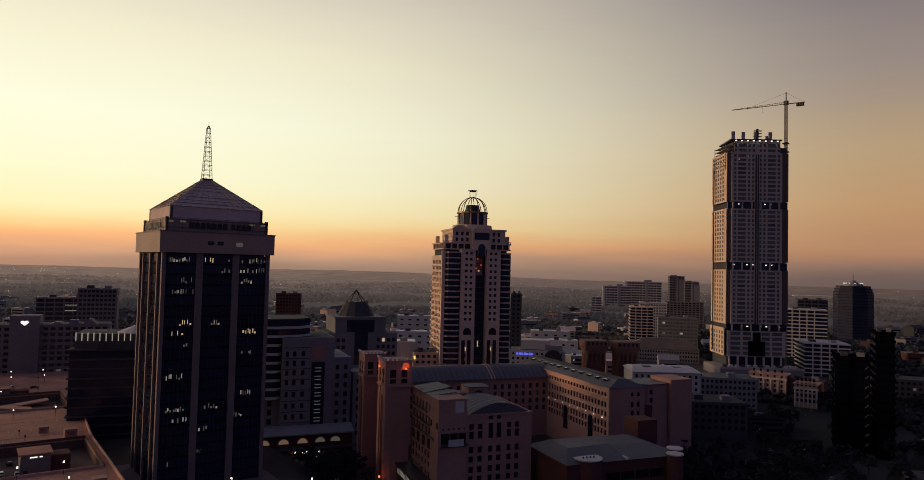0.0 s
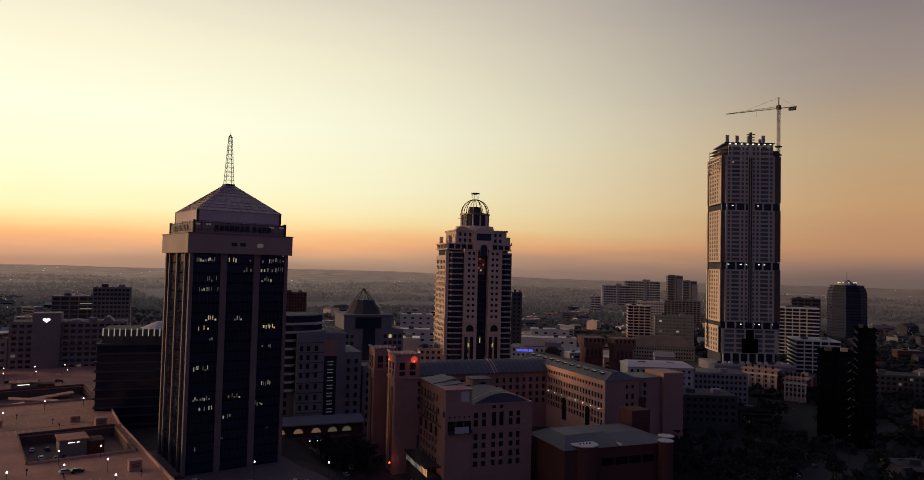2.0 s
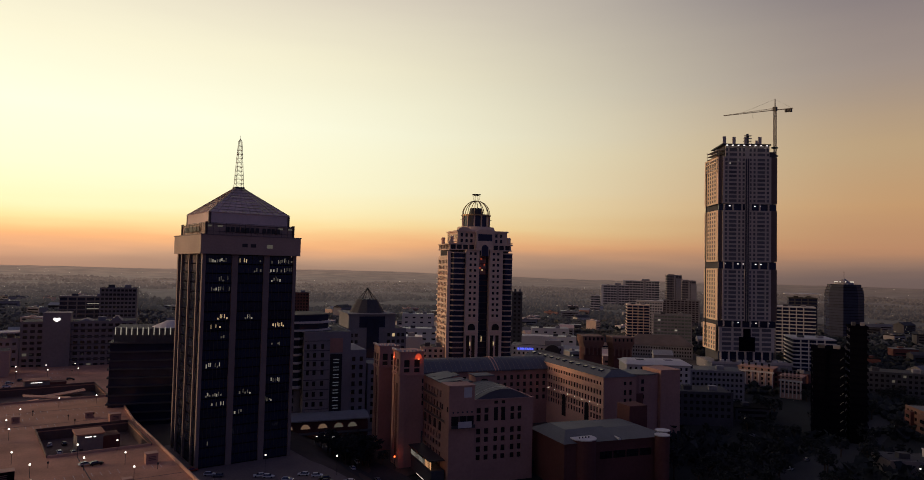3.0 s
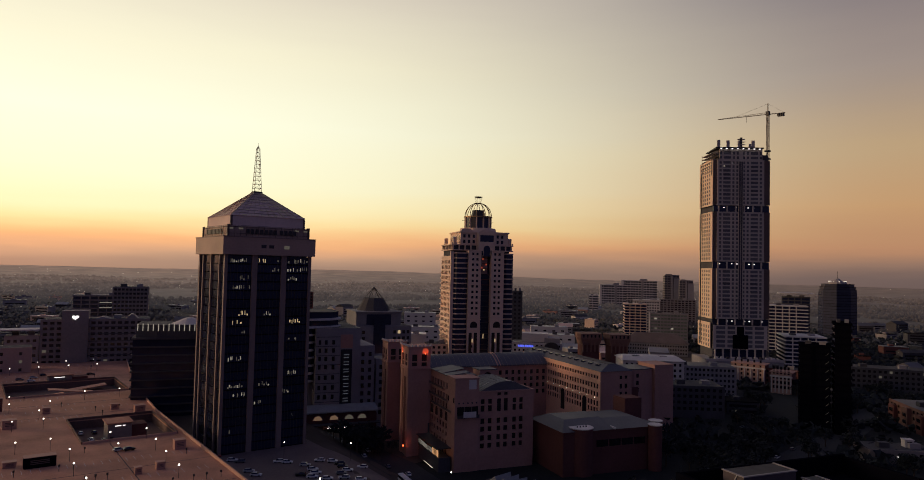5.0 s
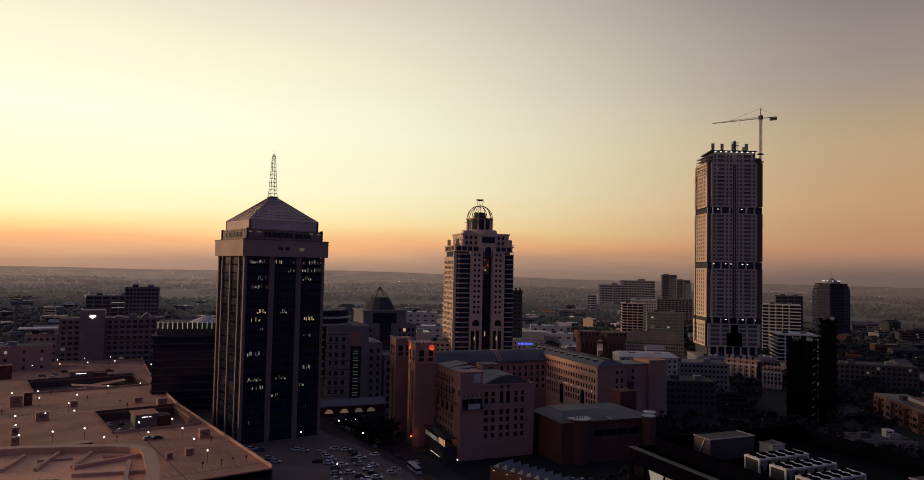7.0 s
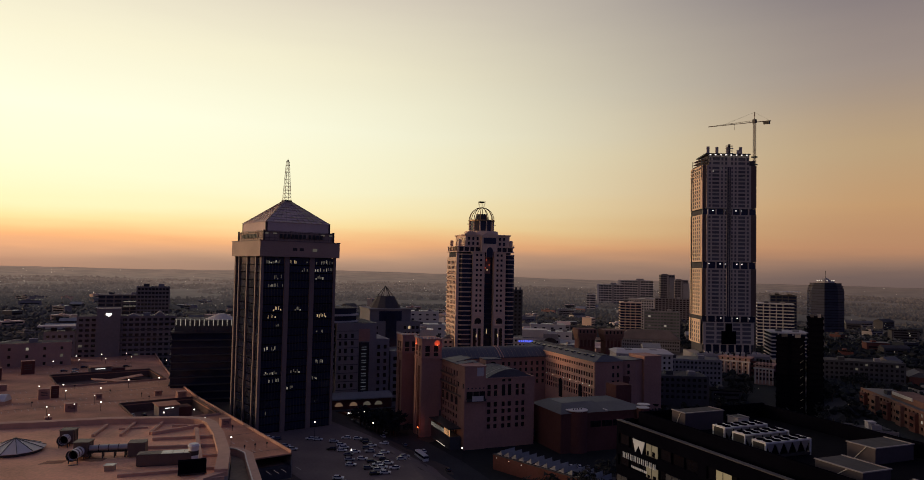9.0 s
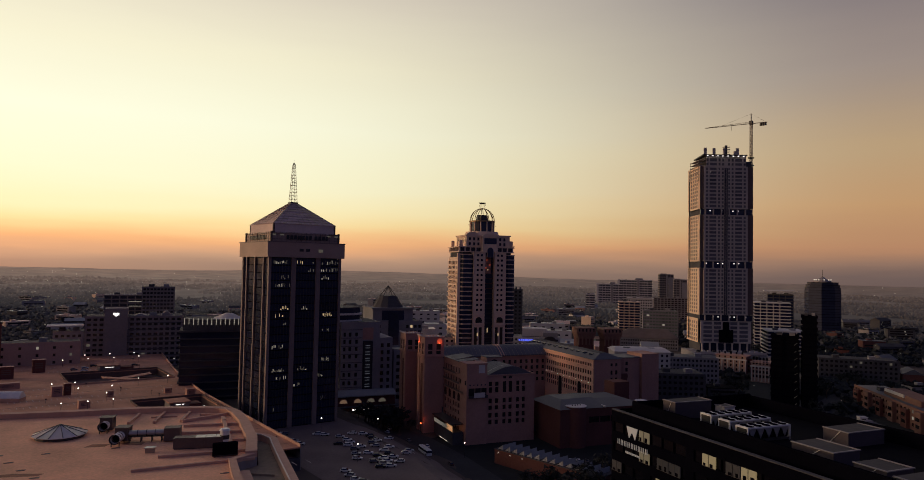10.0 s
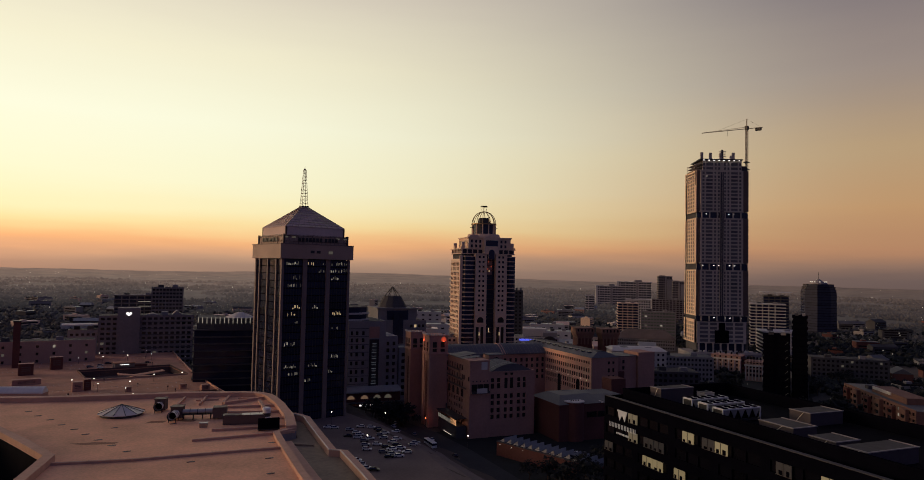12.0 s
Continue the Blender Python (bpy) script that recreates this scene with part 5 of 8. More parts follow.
def corner_block():
    W, D, H, HB = 38.7, 34.0, 35.0, 40.7
    t = thing("corner_block", "terracotta office block with arched windows and vaulted grey roof", "building", sq(91.2, -41.0, ST))
    ucols = [(12.2, 14.1), (15.8, 17.7), (20.2, 22.0), (23.6, 25.5), (28.0, 29.8), (31.4, 33.2)]
    rows = [(9.6, 11.8), (13.0, 15.4), (17.0, 19.2), (20.4, 22.8), (25.8, 28.6), (29.2, 31.4)]
    facade(t, pose(10.92, 0, 0), W - 10.92, H, [(a - 10.92, b - 10.92) for a, b in ucols], rows, RENDER_PINK, GLASS_DIM, 0.6, 0.0, 7, recess=0.45)
    for x in (20.2, 23.6):
        part("small_window", pane_mesh(1.6, 1.2, GLASS_DIM), GLASS_DIM, t, m=pose(x + 0.9, -0.03, 32.9))
        part("tall_window", Shell().box(x, x + 1.8, -0.05, -0.003, 25.8, 31.4), GLASS_DIM, t)
    # street side: a taller range with arches, balconies and rows of windows
    cols = grid(D - 0.6, 8, 2.1, 1.2)
    facade(t, pose(0, D, 0, 0, 0, -90), D - 0.603, HB, cols, [(5.2, 7.4), (9.2, 11.4), (13.4, 15.4), (16.8, 19.2), (25.8, 28.4), (29.8, 32.4), (34.6, 37.4)], RENDER_PINK, GLASS_DIM, 0.6, 0.0, 8, recess=0.45)
    for y in (4.4, 11.0, 17.6, 24.2, 30.6):
        arch_window(t, pose(-0.003, y, 20.4, 0, 0, -90), 3.8, 4.4, GLASS_DIM, RENDER_PINK)
    for z, y0, y1 in ((25.0, 3.5, 30), (29.1, 9, 33), (33.8, 14, 33)):
        part("balcony_slab", Shell().box(-1.0, -0.003, y0, y1, z, z + 0.35), RENDER_PINK, t)
        part("balcony_rail", Shell().box(-1.0, -0.92, y0, y1, z + 0.35, z + 1.35), STEEL_BROWN, t)
    part("string_course", Shell().box(-0.35, -0.003, 0.2, D, 19.7, 20.2), RENDER_PINK, t)
    part("range_back", Shell().box(10.3, 10.9, 8.6, D, 0, HB), RENDER_PINK, t)
    part("range_end", Shell().box(0.61, 10.29, D - 0.6, D, 0, HB), RENDER_PINK, t)
    part("range_roof", Shell().box(0.61, 10.29, 8.6, D - 0.61, HB - 0.9, HB - 0.5), ROOF_GREY, t)
    for y0, y1, z in ((9.2, 15.8, 1.2), (16.6, 24.0, 1.9), (24.8, 32.6, 1.4)):
        part("roof_plate", Shell().add([(-0.6, y0, HB + 0.05), (10.6, y0, HB + z), (10.6, y1, HB + z), (-0.6, y1, HB + 0.05), (-0.6, y0, HB + 0.3), (10.6, y0, HB + z + 0.3), (10.6, y1, HB + z + 0.3), (-0.6, y1, HB + 0.3)],
                                       [(0, 3, 2, 1), (4, 5, 6, 7), (0, 1, 5, 4), (1, 2, 6, 5), (2, 3, 7, 6), (3, 0, 4, 7)]), ROOF_GREY, t)
    facade(t, pose(W, 0.603, 0, 0, 0, 90), D - 0.603, H, grid(D - 1, 6, 2.0, 1.0), rows, RENDER_PINK, GLASS_DIM, 0.6)
    part("wall", Shell().box(10.91, W - 0.61, D - 0.6, D, 0, H), RENDER_PINK, t)
    part("core", Shell().box(1.4, W - 1.4, 1.4, D - 1.4, 0, H - 2.2), CONCRETE_DARK, t)
    part("flat_roof", Shell().box(10.91, W - 0.61, 0.61, D - 0.61, H - 2.0, H - 1.4), ROOF_GREY, t)
    part("cornice", Shell().box(11.0, W + 0.4, -0.4, -0.003, H - 0.6, H), RENDER_PINK, t)
    # vaulted roof over the front, seen end on, with a pale seam across it
    part("vault_roof", Shell().vault(0.2, 22.0, -37.6, -11.4, H - 0.4, 4.4, 16), ROOF_GREY, t, m=pose(0, 0, 0, 0, 0, 90))
    part("vault_rim", Shell().vault(5.0, 5.3, -37.7, -11.3, H - 0.36, 4.46, 16), DUCT, t, m=pose(0, 0, 0, 0, 0, 90))
    for k in range(7):
        part("vault_seam", Shell().vault(1.4 + k * 3.0, 1.5 + k * 3.0, -37.65, -11.35, H - 0.38, 4.42, 16), ROOF_DARK, t, m=pose(0, 0, 0, 0, 0, 90))
    # corner pier with a white panel and a loggia
    part("corner_pier", Shell().box(-0.5, 10.9, -0.6, 8.5, 0, 40.8), RENDER_PINK, t)
    part("pier_coping", Shell().box(-0.8, 11.2, -0.9, 8.8, 40.8, 41.3), RENDER_PINK, t)
    part("white_panel", Shell().box(6.1, 9.6, -0.72, -0.6, 36.2, 40.4), WHITE_WALL, t)
    for i in range(5):
        part("vent_hole", Shell().cyl(0, 0, 0, 0.1, 0.4, n=10), STEEL_DARK, t, m=pose(1.4 + i * 2.1, -0.61, 30.2, 90, 0, 0))
    part("loggia", Shell().box(0.6, 10.6, -0.66, -0.6, 24.8, 28.6), GLASS_DIM, t)
    for x in (3.8, 7.2):
        part("loggia_post", Shell().box(x, x + 0.5, -0.8, -0.66, 24.8, 28.6), STEEL_BROWN, t)
    part("balcony", Shell().box(0.2, 10.8, -1.9, -0.67, 23.8, 24.2), RENDER_PINK, t)
    part("balcony_front", Shell().box(0.2, 10.8, -2.0, -1.9, 23.8, 25.2), STEEL_DARK, t)
    part("banner", Shell().box(3.1, 9.2, -2.1, -2.01, 24.0, 26.6), WHITE_WALL, t)
    for x in (2.0, 8.6):
        part("side_window", pane_mesh(1.5, 2.2, GLASS_DIM), GLASS_DIM, t, m=pose(-0.55, x - 1.0, 30.2, 0, 0, -90))
    # rear roof volumes
    part("rear_block", Shell().box(22.0, 31.0, 25, 33.3, H - 1.39, H + 5.4), RENDER_PINK, t)
    arch_window(t, pose(26.4, 24.99, H + 0.2), 5.0, 4.2, GLASS_DIM, RENDER_PINK)
    part("rear_roof", Shell().box(21.6, 31.4, 24.6, 33.6, H + 5.4, H + 5.8), ROOF_GREY, t)
    part("rear_block", Shell().box(12, 20.5, 26, 33.3, H - 1.39, H + 2.8), RENDER_PINK, t)
    part("rear_roof", Shell().box(11.6, 20.9, 25.6, 33.6, H + 2.8, H + 3.2), ROOF_GREY, t)


corner_block()
# lit restaurant canopy at the foot of the street side
cv = thing("restaurant_front", "long lit restaurant window under a dark canopy", "shopfront", sq(88.2, -38.5, ST))
part("plinth", Shell().box(-3.2, 2.4, 0, 28, 0, 6.4), CONCRETE_DARK, cv)
part("canopy", Shell().box(-4.4, 2.4, -0.4, 28.4, 10.2, 10.7), STEEL_DARK, cv)
for i in range(17):
    y = 0.6 + i * 1.62
    mt = LIT_SHOP if i < 5 else LIT_DIMSHOP
    part("lit_window", Shell().box(-3.3, -3.2, y, y + 1.2, 6.6, 9.6 if i < 5 else 8.6), mt, cv)
    part("mullion", Shell().box(-3.4, -3.15, y + 1.22, y + 1.6, 6.4, 10.2), STEEL_DARK, cv)
part("glow_line", Shell().box(-4.6, -4.45, 4, 16, 1.2, 1.4), LAMP_SOFT, cv)


def hotel_wing():
    W, D, H = 16.0, 92.0, 35.6
    t = thing("hotel_wing", "long terracotta hotel wing with arcade, window rows and slate-grey roof", "building", sq(194.4, -32.0, ST))
    rows = [(13.0, 15.6), (16.6, 19.4), (21.6, 24.2), (26.0, 28.6), (31.2, 33.0)]
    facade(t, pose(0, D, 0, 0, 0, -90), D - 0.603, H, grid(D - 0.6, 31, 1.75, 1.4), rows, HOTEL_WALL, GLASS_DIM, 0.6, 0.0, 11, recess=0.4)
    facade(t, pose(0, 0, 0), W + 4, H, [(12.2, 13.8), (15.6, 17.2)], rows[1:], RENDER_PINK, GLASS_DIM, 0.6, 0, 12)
    part("wall", Shell().box(W + 3.4, W + 4, 0.61, D, 0, H), RENDER_PINK, t)
    part("wall", Shell().box(0.61, W + 3.39, D - 0.6, D, 0, H), RENDER_PINK, t)
    part("core", Shell().box(1.3, W + 2.6, 1.3, D - 1.3, 0, H - 0.6), CONCRETE_DARK, t)
    for z in (20.2, 30.0, H - 0.5):
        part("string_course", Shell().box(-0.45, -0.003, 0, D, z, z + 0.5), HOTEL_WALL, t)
    for y in (16, 40, 64, 84):
        arch_window(t, pose(-0.003, y, 8.0, 0, 0, -90), 4.6, 12.2, GLASS_DIM, HOTEL_WALL)
    for i in range(12):
        y = 5 + i * 7.5
        part("wall_lamp", Shell().cyl(-0.65, y, 20.9, 21.2, 0.16, n=8), LAMP_GLOW, t, "small wall lamp")
    # roof: low mansard with dormer lights
    roof = part("roof", Shell().prism([(-0.6, -0.6), (W + 4.6, -0.6), (W + 4.6, D + 0.6), (-0.6, D + 0.6)], H, H + 3.2, [(7, 4), (W - 3, 4), (W - 3, D - 2), (7, D - 2)]), ROOF_GREY, t)
    part("roof_flat", Shell().box(7.2, W - 3.2, 4.2, D - 2.2, H + 3.2, H + 3.4), ROOF_DARK, t)
    for i in range(11):
        y = 8 + i * 7.6
        part("rooflight", Shell().box(3.6, 5.6, y, y + 3.0, H + 1.2, H + 2.75), GLASS, roof)


# terracotta painted paler on the long wall for the sunset glow reaching it
HOTEL_WALL = surface("glow_lit_terracotta_render", (0.8, 0.45, 0.33), rough=0.9, vary=0.14, scale=0.6, fine=8)
hotel_wing()


def end_block():
    t = thing("end_block", "plain terracotta block with a rounded bay closing the hotel wing", "building", sq(214.6, -30.6, ST))
    part("bay", Shell().prism([(0, 0), (5, -3.0), (12, -3.6), (17.8, -2.0), (18.2, 14), (0, 14)], 0, 35.4), RENDER_PINK, t)
    part("tower", Shell().box(18.2, 31.0, -4, 12, 0, 37.4), RENDER_PINK, t)
    part("tower_cap", Shell().box(18.0, 31.2, -4.2, 12.2, 37.4, 37.8), RENDER_PINK, t)
    part("bay_roof", Shell().prism([(-0.3, -0.3), (5, -3.4), (12, -4.0), (18.0, -2.4), (18.0, 14), (-0.3, 14)], 35.4, 35.9), ROOF_GREY, t)
    part("panel", Shell().box(2.0, 7.0, -4.0, -3.6, 12, 26), RENDER_DARK, t)
    for z in (24, 28, 32):
        for x in (3.0, 7.0):
            part("window", pane_mesh(1.6, 2.2, GLASS_DIM), GLASS_DIM, t, m=pose(x, -3.3 if x > 5 else -2.2, z - 1))


end_block()


def north_wing():
    t = building("north_wing", "terracotta wing with a long grey vaulted roof behind the square", "building", sq(118, 50, ST), 96, 22, 32, RENDER_PINK, ROOF_GREY,
                 front=(grid(96, 22, 1.8, 1.5), [(14, 16.4), (18, 20.4), (22, 24.4), (26, 28.6)]), lit=0.0, seed=21)
    part("vault_roof", Shell().vault(0.2, 95.8, -1.2, 23.0, 32.0, 6.0, 14), ROOF_GREY, t)
    for x in (60, 62):
        part("roof_rib", Shell().vault(x, x + 0.6, -1.3, 23.1, 32.1, 6.1, 14), PARAPET, t)
    for i in range(32):
        part("seam", Shell().vault(1 + i * 3.0, 1.12 + i * 3.0, -1.25, 23.05, 32.03, 6.03, 8), STEEL, t)


north_wing()


def theatre():
    t = thing("theatre", "low brick-red theatre with grey roofs and round drums", "building", sq(127, -72, ST))
    part("wall", Shell().box(0, 51, 0, 30, 0, 19.4), RENDER_DARK, t)
    part("roof", Shell().prism([(-0.6, -0.6), (26, -0.6), (26, 30.6), (-0.6, 30.6)], 19.4, 22.6, [(6, 10), (25.8, 12), (25.8, 24), (6, 24)]), ROOF_GREY, t)
    part("roof", Shell().prism([(26.2, -0.6), (51.6, -0.6), (51.6, 30.6), (26.2, 30.6)], 19.4, 21.8, [(26.4, 12), (44, 12), (44, 26), (26.4, 26)]), ROOF_GREY, t)
    part("gutter", Shell().box(25.7, 26.7, -0.8, 12, 19.42, 20.2), WHITE_WALL, t)
    drum = part("drum", Shell().cyl(10.4, 2.6, 0, 20.4, 5.4, n=28), RENDER_DARK, t)
    part("drum_top", Shell().cyl(10.4, 2.6, 20.4, 20.8, 5.6, n=28), WHITE_WALL, drum)
    for i in range(4):
        part("drum_vent", Shell().cyl(8.0 + i * 1.5, 1.6, 20.8, 21.4, 0.3, n=8), STEEL_DARK, t)
    for x, y, r in ((46.6, -2.4, 3.1), (52.2, 4.6, 3.1)):
        drum = part("drum", Shell().cyl(x, y, 0, 20.4, r, n=20), RENDER_DARK, t)
        part("drum_top", Shell().cyl(x, y, 20.4, 20.8, r + 0.2, n=20), WHITE_WALL, drum)
    for i in range(4):
        part("window", pane_mesh(6.0, 3.0, GLASS_DIM), GLASS_DIM, t, m=pose(20 + i * 6.6, -0.1, 12))
    part("red_tower", Shell().box(50, 60, 26, 36, 0, 27), RENDER_DARK, t)


theatre()


def market_hall():
    t = thing("market_hall", "low brick hall with a row of pale sawtooth rooflights", "building", pose(83.0, -74.0, ST, 0, 0, -82))
    part("wall", Shell().box(0, 58, 0, 12, 0, 6.6), RENDER_DARK, t)
    part("roof", Shell().box(-0.3, 58.3, -0.3, 12.3, 6.6, 6.9), ROOF_DARK, t)
    for i in range(13):
        x = 1 + i * 4.3
        part("rooflight", Shell().add([(x, 1, 6.9), (x + 3.2, 1, 6.9), (x + 3.2, 10, 6.9), (x, 10, 6.9), (x + 3.0, 1, 9.0), (x + 3.0, 10, 9.0)], [(0, 3, 2, 1), (0, 1, 4), (3, 5, 2), (0, 4, 5, 3), (1, 2, 5, 4)]), SKYLIGHT, t)
    for i in range(3):
        part("wall_lamp", Shell().box(2.0 + i * 7.2, 2.5 + i * 7.2, -0.1, 0.1, 5.4, 5.7), LAMP_SOFT, t)


market_hall()


def shop_arcade():
    t = thing("shop_arcade", "low shop row with lit arches and a grey roof", "shops", sq(52, 50, -6))
    part("wall", Shell().box(0, 46, 0, 14, 0, 7.2), RENDER_DARK, t)
    part("roof", Shell().vault(-0.5, 46.5, -1.5, 15, 9.2, 2.2), SKYLIGHT, t)
    part("upper_wall", Shell().box(0.2, 45.8, 0.2, 13.8, 7.2, 9.2), RENDER_DARK, t)
    for i, x in enumerate((6, 14.5, 23, 31, 38)):
        arch_window(t, pose(x, -0.01, 4.8), 4.6, 2.3, LIT_ARCH if i < 3 else LIT_FAINT, RENDER_PINK)
    part("shelf", Shell().box(-2, 48, -4.0, -0.01, 2.6, 3.1), CONCRETE_DARK, t)
    for i in range(9):
        part("sign_bar", Shell().box(19 + i * 1.25, 20 + i * 1.25, -4.2, -4.05, 1.2, 2.1), SIGN_WHITE, t)


LIT_ARCH = glowing("shop_arch_light", (1.0, 0.6, 0.36), 0.12)
shop_arcade()


def hotel_slab():
    t = thing("sign_hotel", "grey hotel with dark banded balconies and a vertical sign", "building", sq(67.5, 54.4, ST))
    W, D, H = 24.0, 34.0, 56.0
    rows = [(34.0, 36.4), (38.4, 40.8), (42.8, 45.2), (47.2, 49.6)]
    facade(t, pose(0, 0, 0), W, H, [(1.4, 2.8), (4.6, 6.2), (8.6, 10.2)], [(8, 10.4), (13, 15.4), (18, 20.4), (23, 25.4), (28.4, 30.8)] + rows, CONCRETE, GLASS_DIM, 0.6, 0.0, 31)
    facade(t, pose(0, D, 0, 0, 0, -90), D - 0.603, H, grid(D - 1, 7, 2.2, 1), floors(4, 12, 4.2, 1.0, 2.4), CONCRETE, GLASS_DIM, 0.6, 0.0, 32)
    part("wall", Shell().box(W - 0.6, W, 0.61, D, 0, H), CONCRETE, t)
    part("core", Shell().box(1.3, W - 1.3, 1.3, D, 0, H - 0.4), CONCRETE_DARK, t)
    part("roof", Shell().box(0.61, W - 0.61, 0.61, D - 0.1, H - 0.39, H), ROOF_DARK, t)
    part("sign_board", Shell().box(13.4, 19.6, -0.25, -0.003, 14.0, 44.5), SIGN_BOARD, t)
    for i in range(7):
        z = 16.6 + i * 3.9
        part("sign_bar", Shell().box(15.0, 18.0, -0.36, -0.25, z, z + 0.34), SIGN_FAINT, t)
        part("sign_bar", Shell().box(15.0, 18.0, -0.36, -0.25, z + 1.5, z + 1.84), SIGN_FAINT, t)
    part("panel", Shell().box(13.2, 19.8, -0.2, -0.003, 45.2, 52.5), RENDER_PINK, t)
    part("side_wing", Shell().box(W + 0.01, W + 9, 3, D, 0, 46), CONCRETE, t)
    for k in range(8):
        for x in (W + 2.4, W + 6.4):
            part("window", pane_mesh(1.7, 2.3, GLASS_DIM), GLASS_DIM, t, m=pose(x, 2.94, 10 + k * 4.3))
    for k in range(10):
        part("floor_band", Shell().box(0.1, 13.0, -0.18, -0.003, 6.6 + k * 4.95, 6.9 + k * 4.95), CONCRETE_DARK, t)
    # black upper storeys with pale slab edges, set behind
    for i in range(9):
        z = 27.0 + i * 4.1
        part("glass_storey", Shell().prism([(-22, 6), (-2, 4.0), (8, 6.4), (14, 12), (14, 34), (-22, 34)] if z > 55 else [(-22, 6), (-2, 4.0), (-0.05, 6), (-0.05, 34), (-22, 34)], z + 1.1, z + 4.1), GLASS, t)
        part("balcony_edge", Shell().prism([(-22.6, 4.6), (-2, 2.6), (9, 5.0), (15.4, 11.4), (15.4, 34.6), (-22.6, 34.6)] if z > 55 else [(-22.6, 4.6), (-2, 2.6), (-0.05, 4.6), (-0.05, 34.6), (-22.6, 34.6)], z, z + 1.1), WHITE_WALL, t)
    part("lower_block", Shell().box(-22, -0.06, 8, 34, 0, 27), CONCRETE, t)
    for i in range(2):
        for k in range(6):
            part("window", pane_mesh(1.9, 2.6, GLASS_DIM), GLASS_DIM, t, m=pose(-8.5 + i * 4, 7.95, 2 + k * 4.2))
    part("roof_terrace", Shell().prism([(-22, 6), (-2, 4.0), (8, 6.4), (14, 12), (14, 34), (-22, 34)], 63.9, 64.4), ROOF_DARK, t)


SIGN_FAINT = glowing("faint_sign_light", (0.75, 0.82, 1.0), 0.07, (0.12, 0.12, 0.14))
SIGN_BOARD = surface("navy_sign_board", (0.02, 0.022, 0.035), rough=0.4, vary=0.1, bump=0)
hotel_slab()

building("window_block", "grey block of flats beside the hotel", "building", sq(103, 52, ST), 18, 22, 38, CONCRETE, ROOF_GREY,
              front=(grid(18, 4, 2.2, 1), floors(6, 7, 4.2, 1, 2.3)), left=(grid(21, 5, 2.2, 1), floors(6, 7, 4.2, 1, 2.3)), seed=33)


def pyramid_office():
    t = thing("pyramid_office", "grey stone office with glazed drum roof and open pyramid frame", "building", sq(119.8, 123.3, ST))
    facade(t, pose(0, 0, 0), 45, 50, grid(14, 4, 2.0, 0.6) + [(a + 31, b + 31) for a, b in grid(14, 4, 2.0, 0.6)], floors(10, 9, 4.2, 1, 2.2), SLATE_STONE, GLASS_DIM, 0.6, 0.05, 41)
    facade(t, pose(0, 30, 0, 0, 0, -90), 29.39, 50, grid(29, 7, 2.0, 1), floors(10, 9, 4.2, 1, 2.2), SLATE_STONE, GLASS_DIM, 0.6, 0.03, 42)
    part("wing", Shell().box(1.3, 43.7, 1.3, 30, 0, 49.4), CONCRETE_DARK, t)
    part("wing_roof", Shell().box(0.61, 44.4, 0.61, 29.9, 49.41, 49.9), ROOF_DARK, t)
    part("mid_glass", Shell().box(18.5, 26.5, -0.4, -0.01, 8, 56), GLASS, t)
    part("centre", Shell().box(7, 38, 2, 32, 49.9, 58.6), SLATE_STONE, t)
    part("centre_cornice", Shell().box(6.2, 38.8, 1.2, 32.8, 58.6, 59.4), SLATE_STONE, t)
    part("centre_window", Shell().box(14, 31, 1.9, 1.98, 50.5, 57.5), GLASS, t)
    part("roof", Shell().prism([(22.5 + 11.6 * math.cos(math.pi * (i + 0.5) / 6), 17 + 11.6 * math.sin(math.pi * (i + 0.5) / 6)) for i in range(12)], 59.4, 68.0, [(22.5 + 6.6 * math.cos(math.pi * (i + 0.5) / 6), 17 + 6.6 * math.sin(math.pi * (i + 0.5) / 6)) for i in range(12)]), ROOF_DARK, t)
    for x, y in ((17.6, 12.1), (27.4, 12.1), (27.4, 21.9), (17.6, 21.9)):
        part("frame_bar", Shell().bar((x, y, 67.8), (22.5, 17, 75.5), 0.3), STEEL_DARK, t)
    for x, y in ((22.5, 11), (28.5, 17), (22.5, 23), (16.5, 17)):
        part("frame_bar", Shell().bar((x, y, 67.9), (22.5, 17, 75.4), 0.16), STEEL_DARK, t)


pyramid_office()


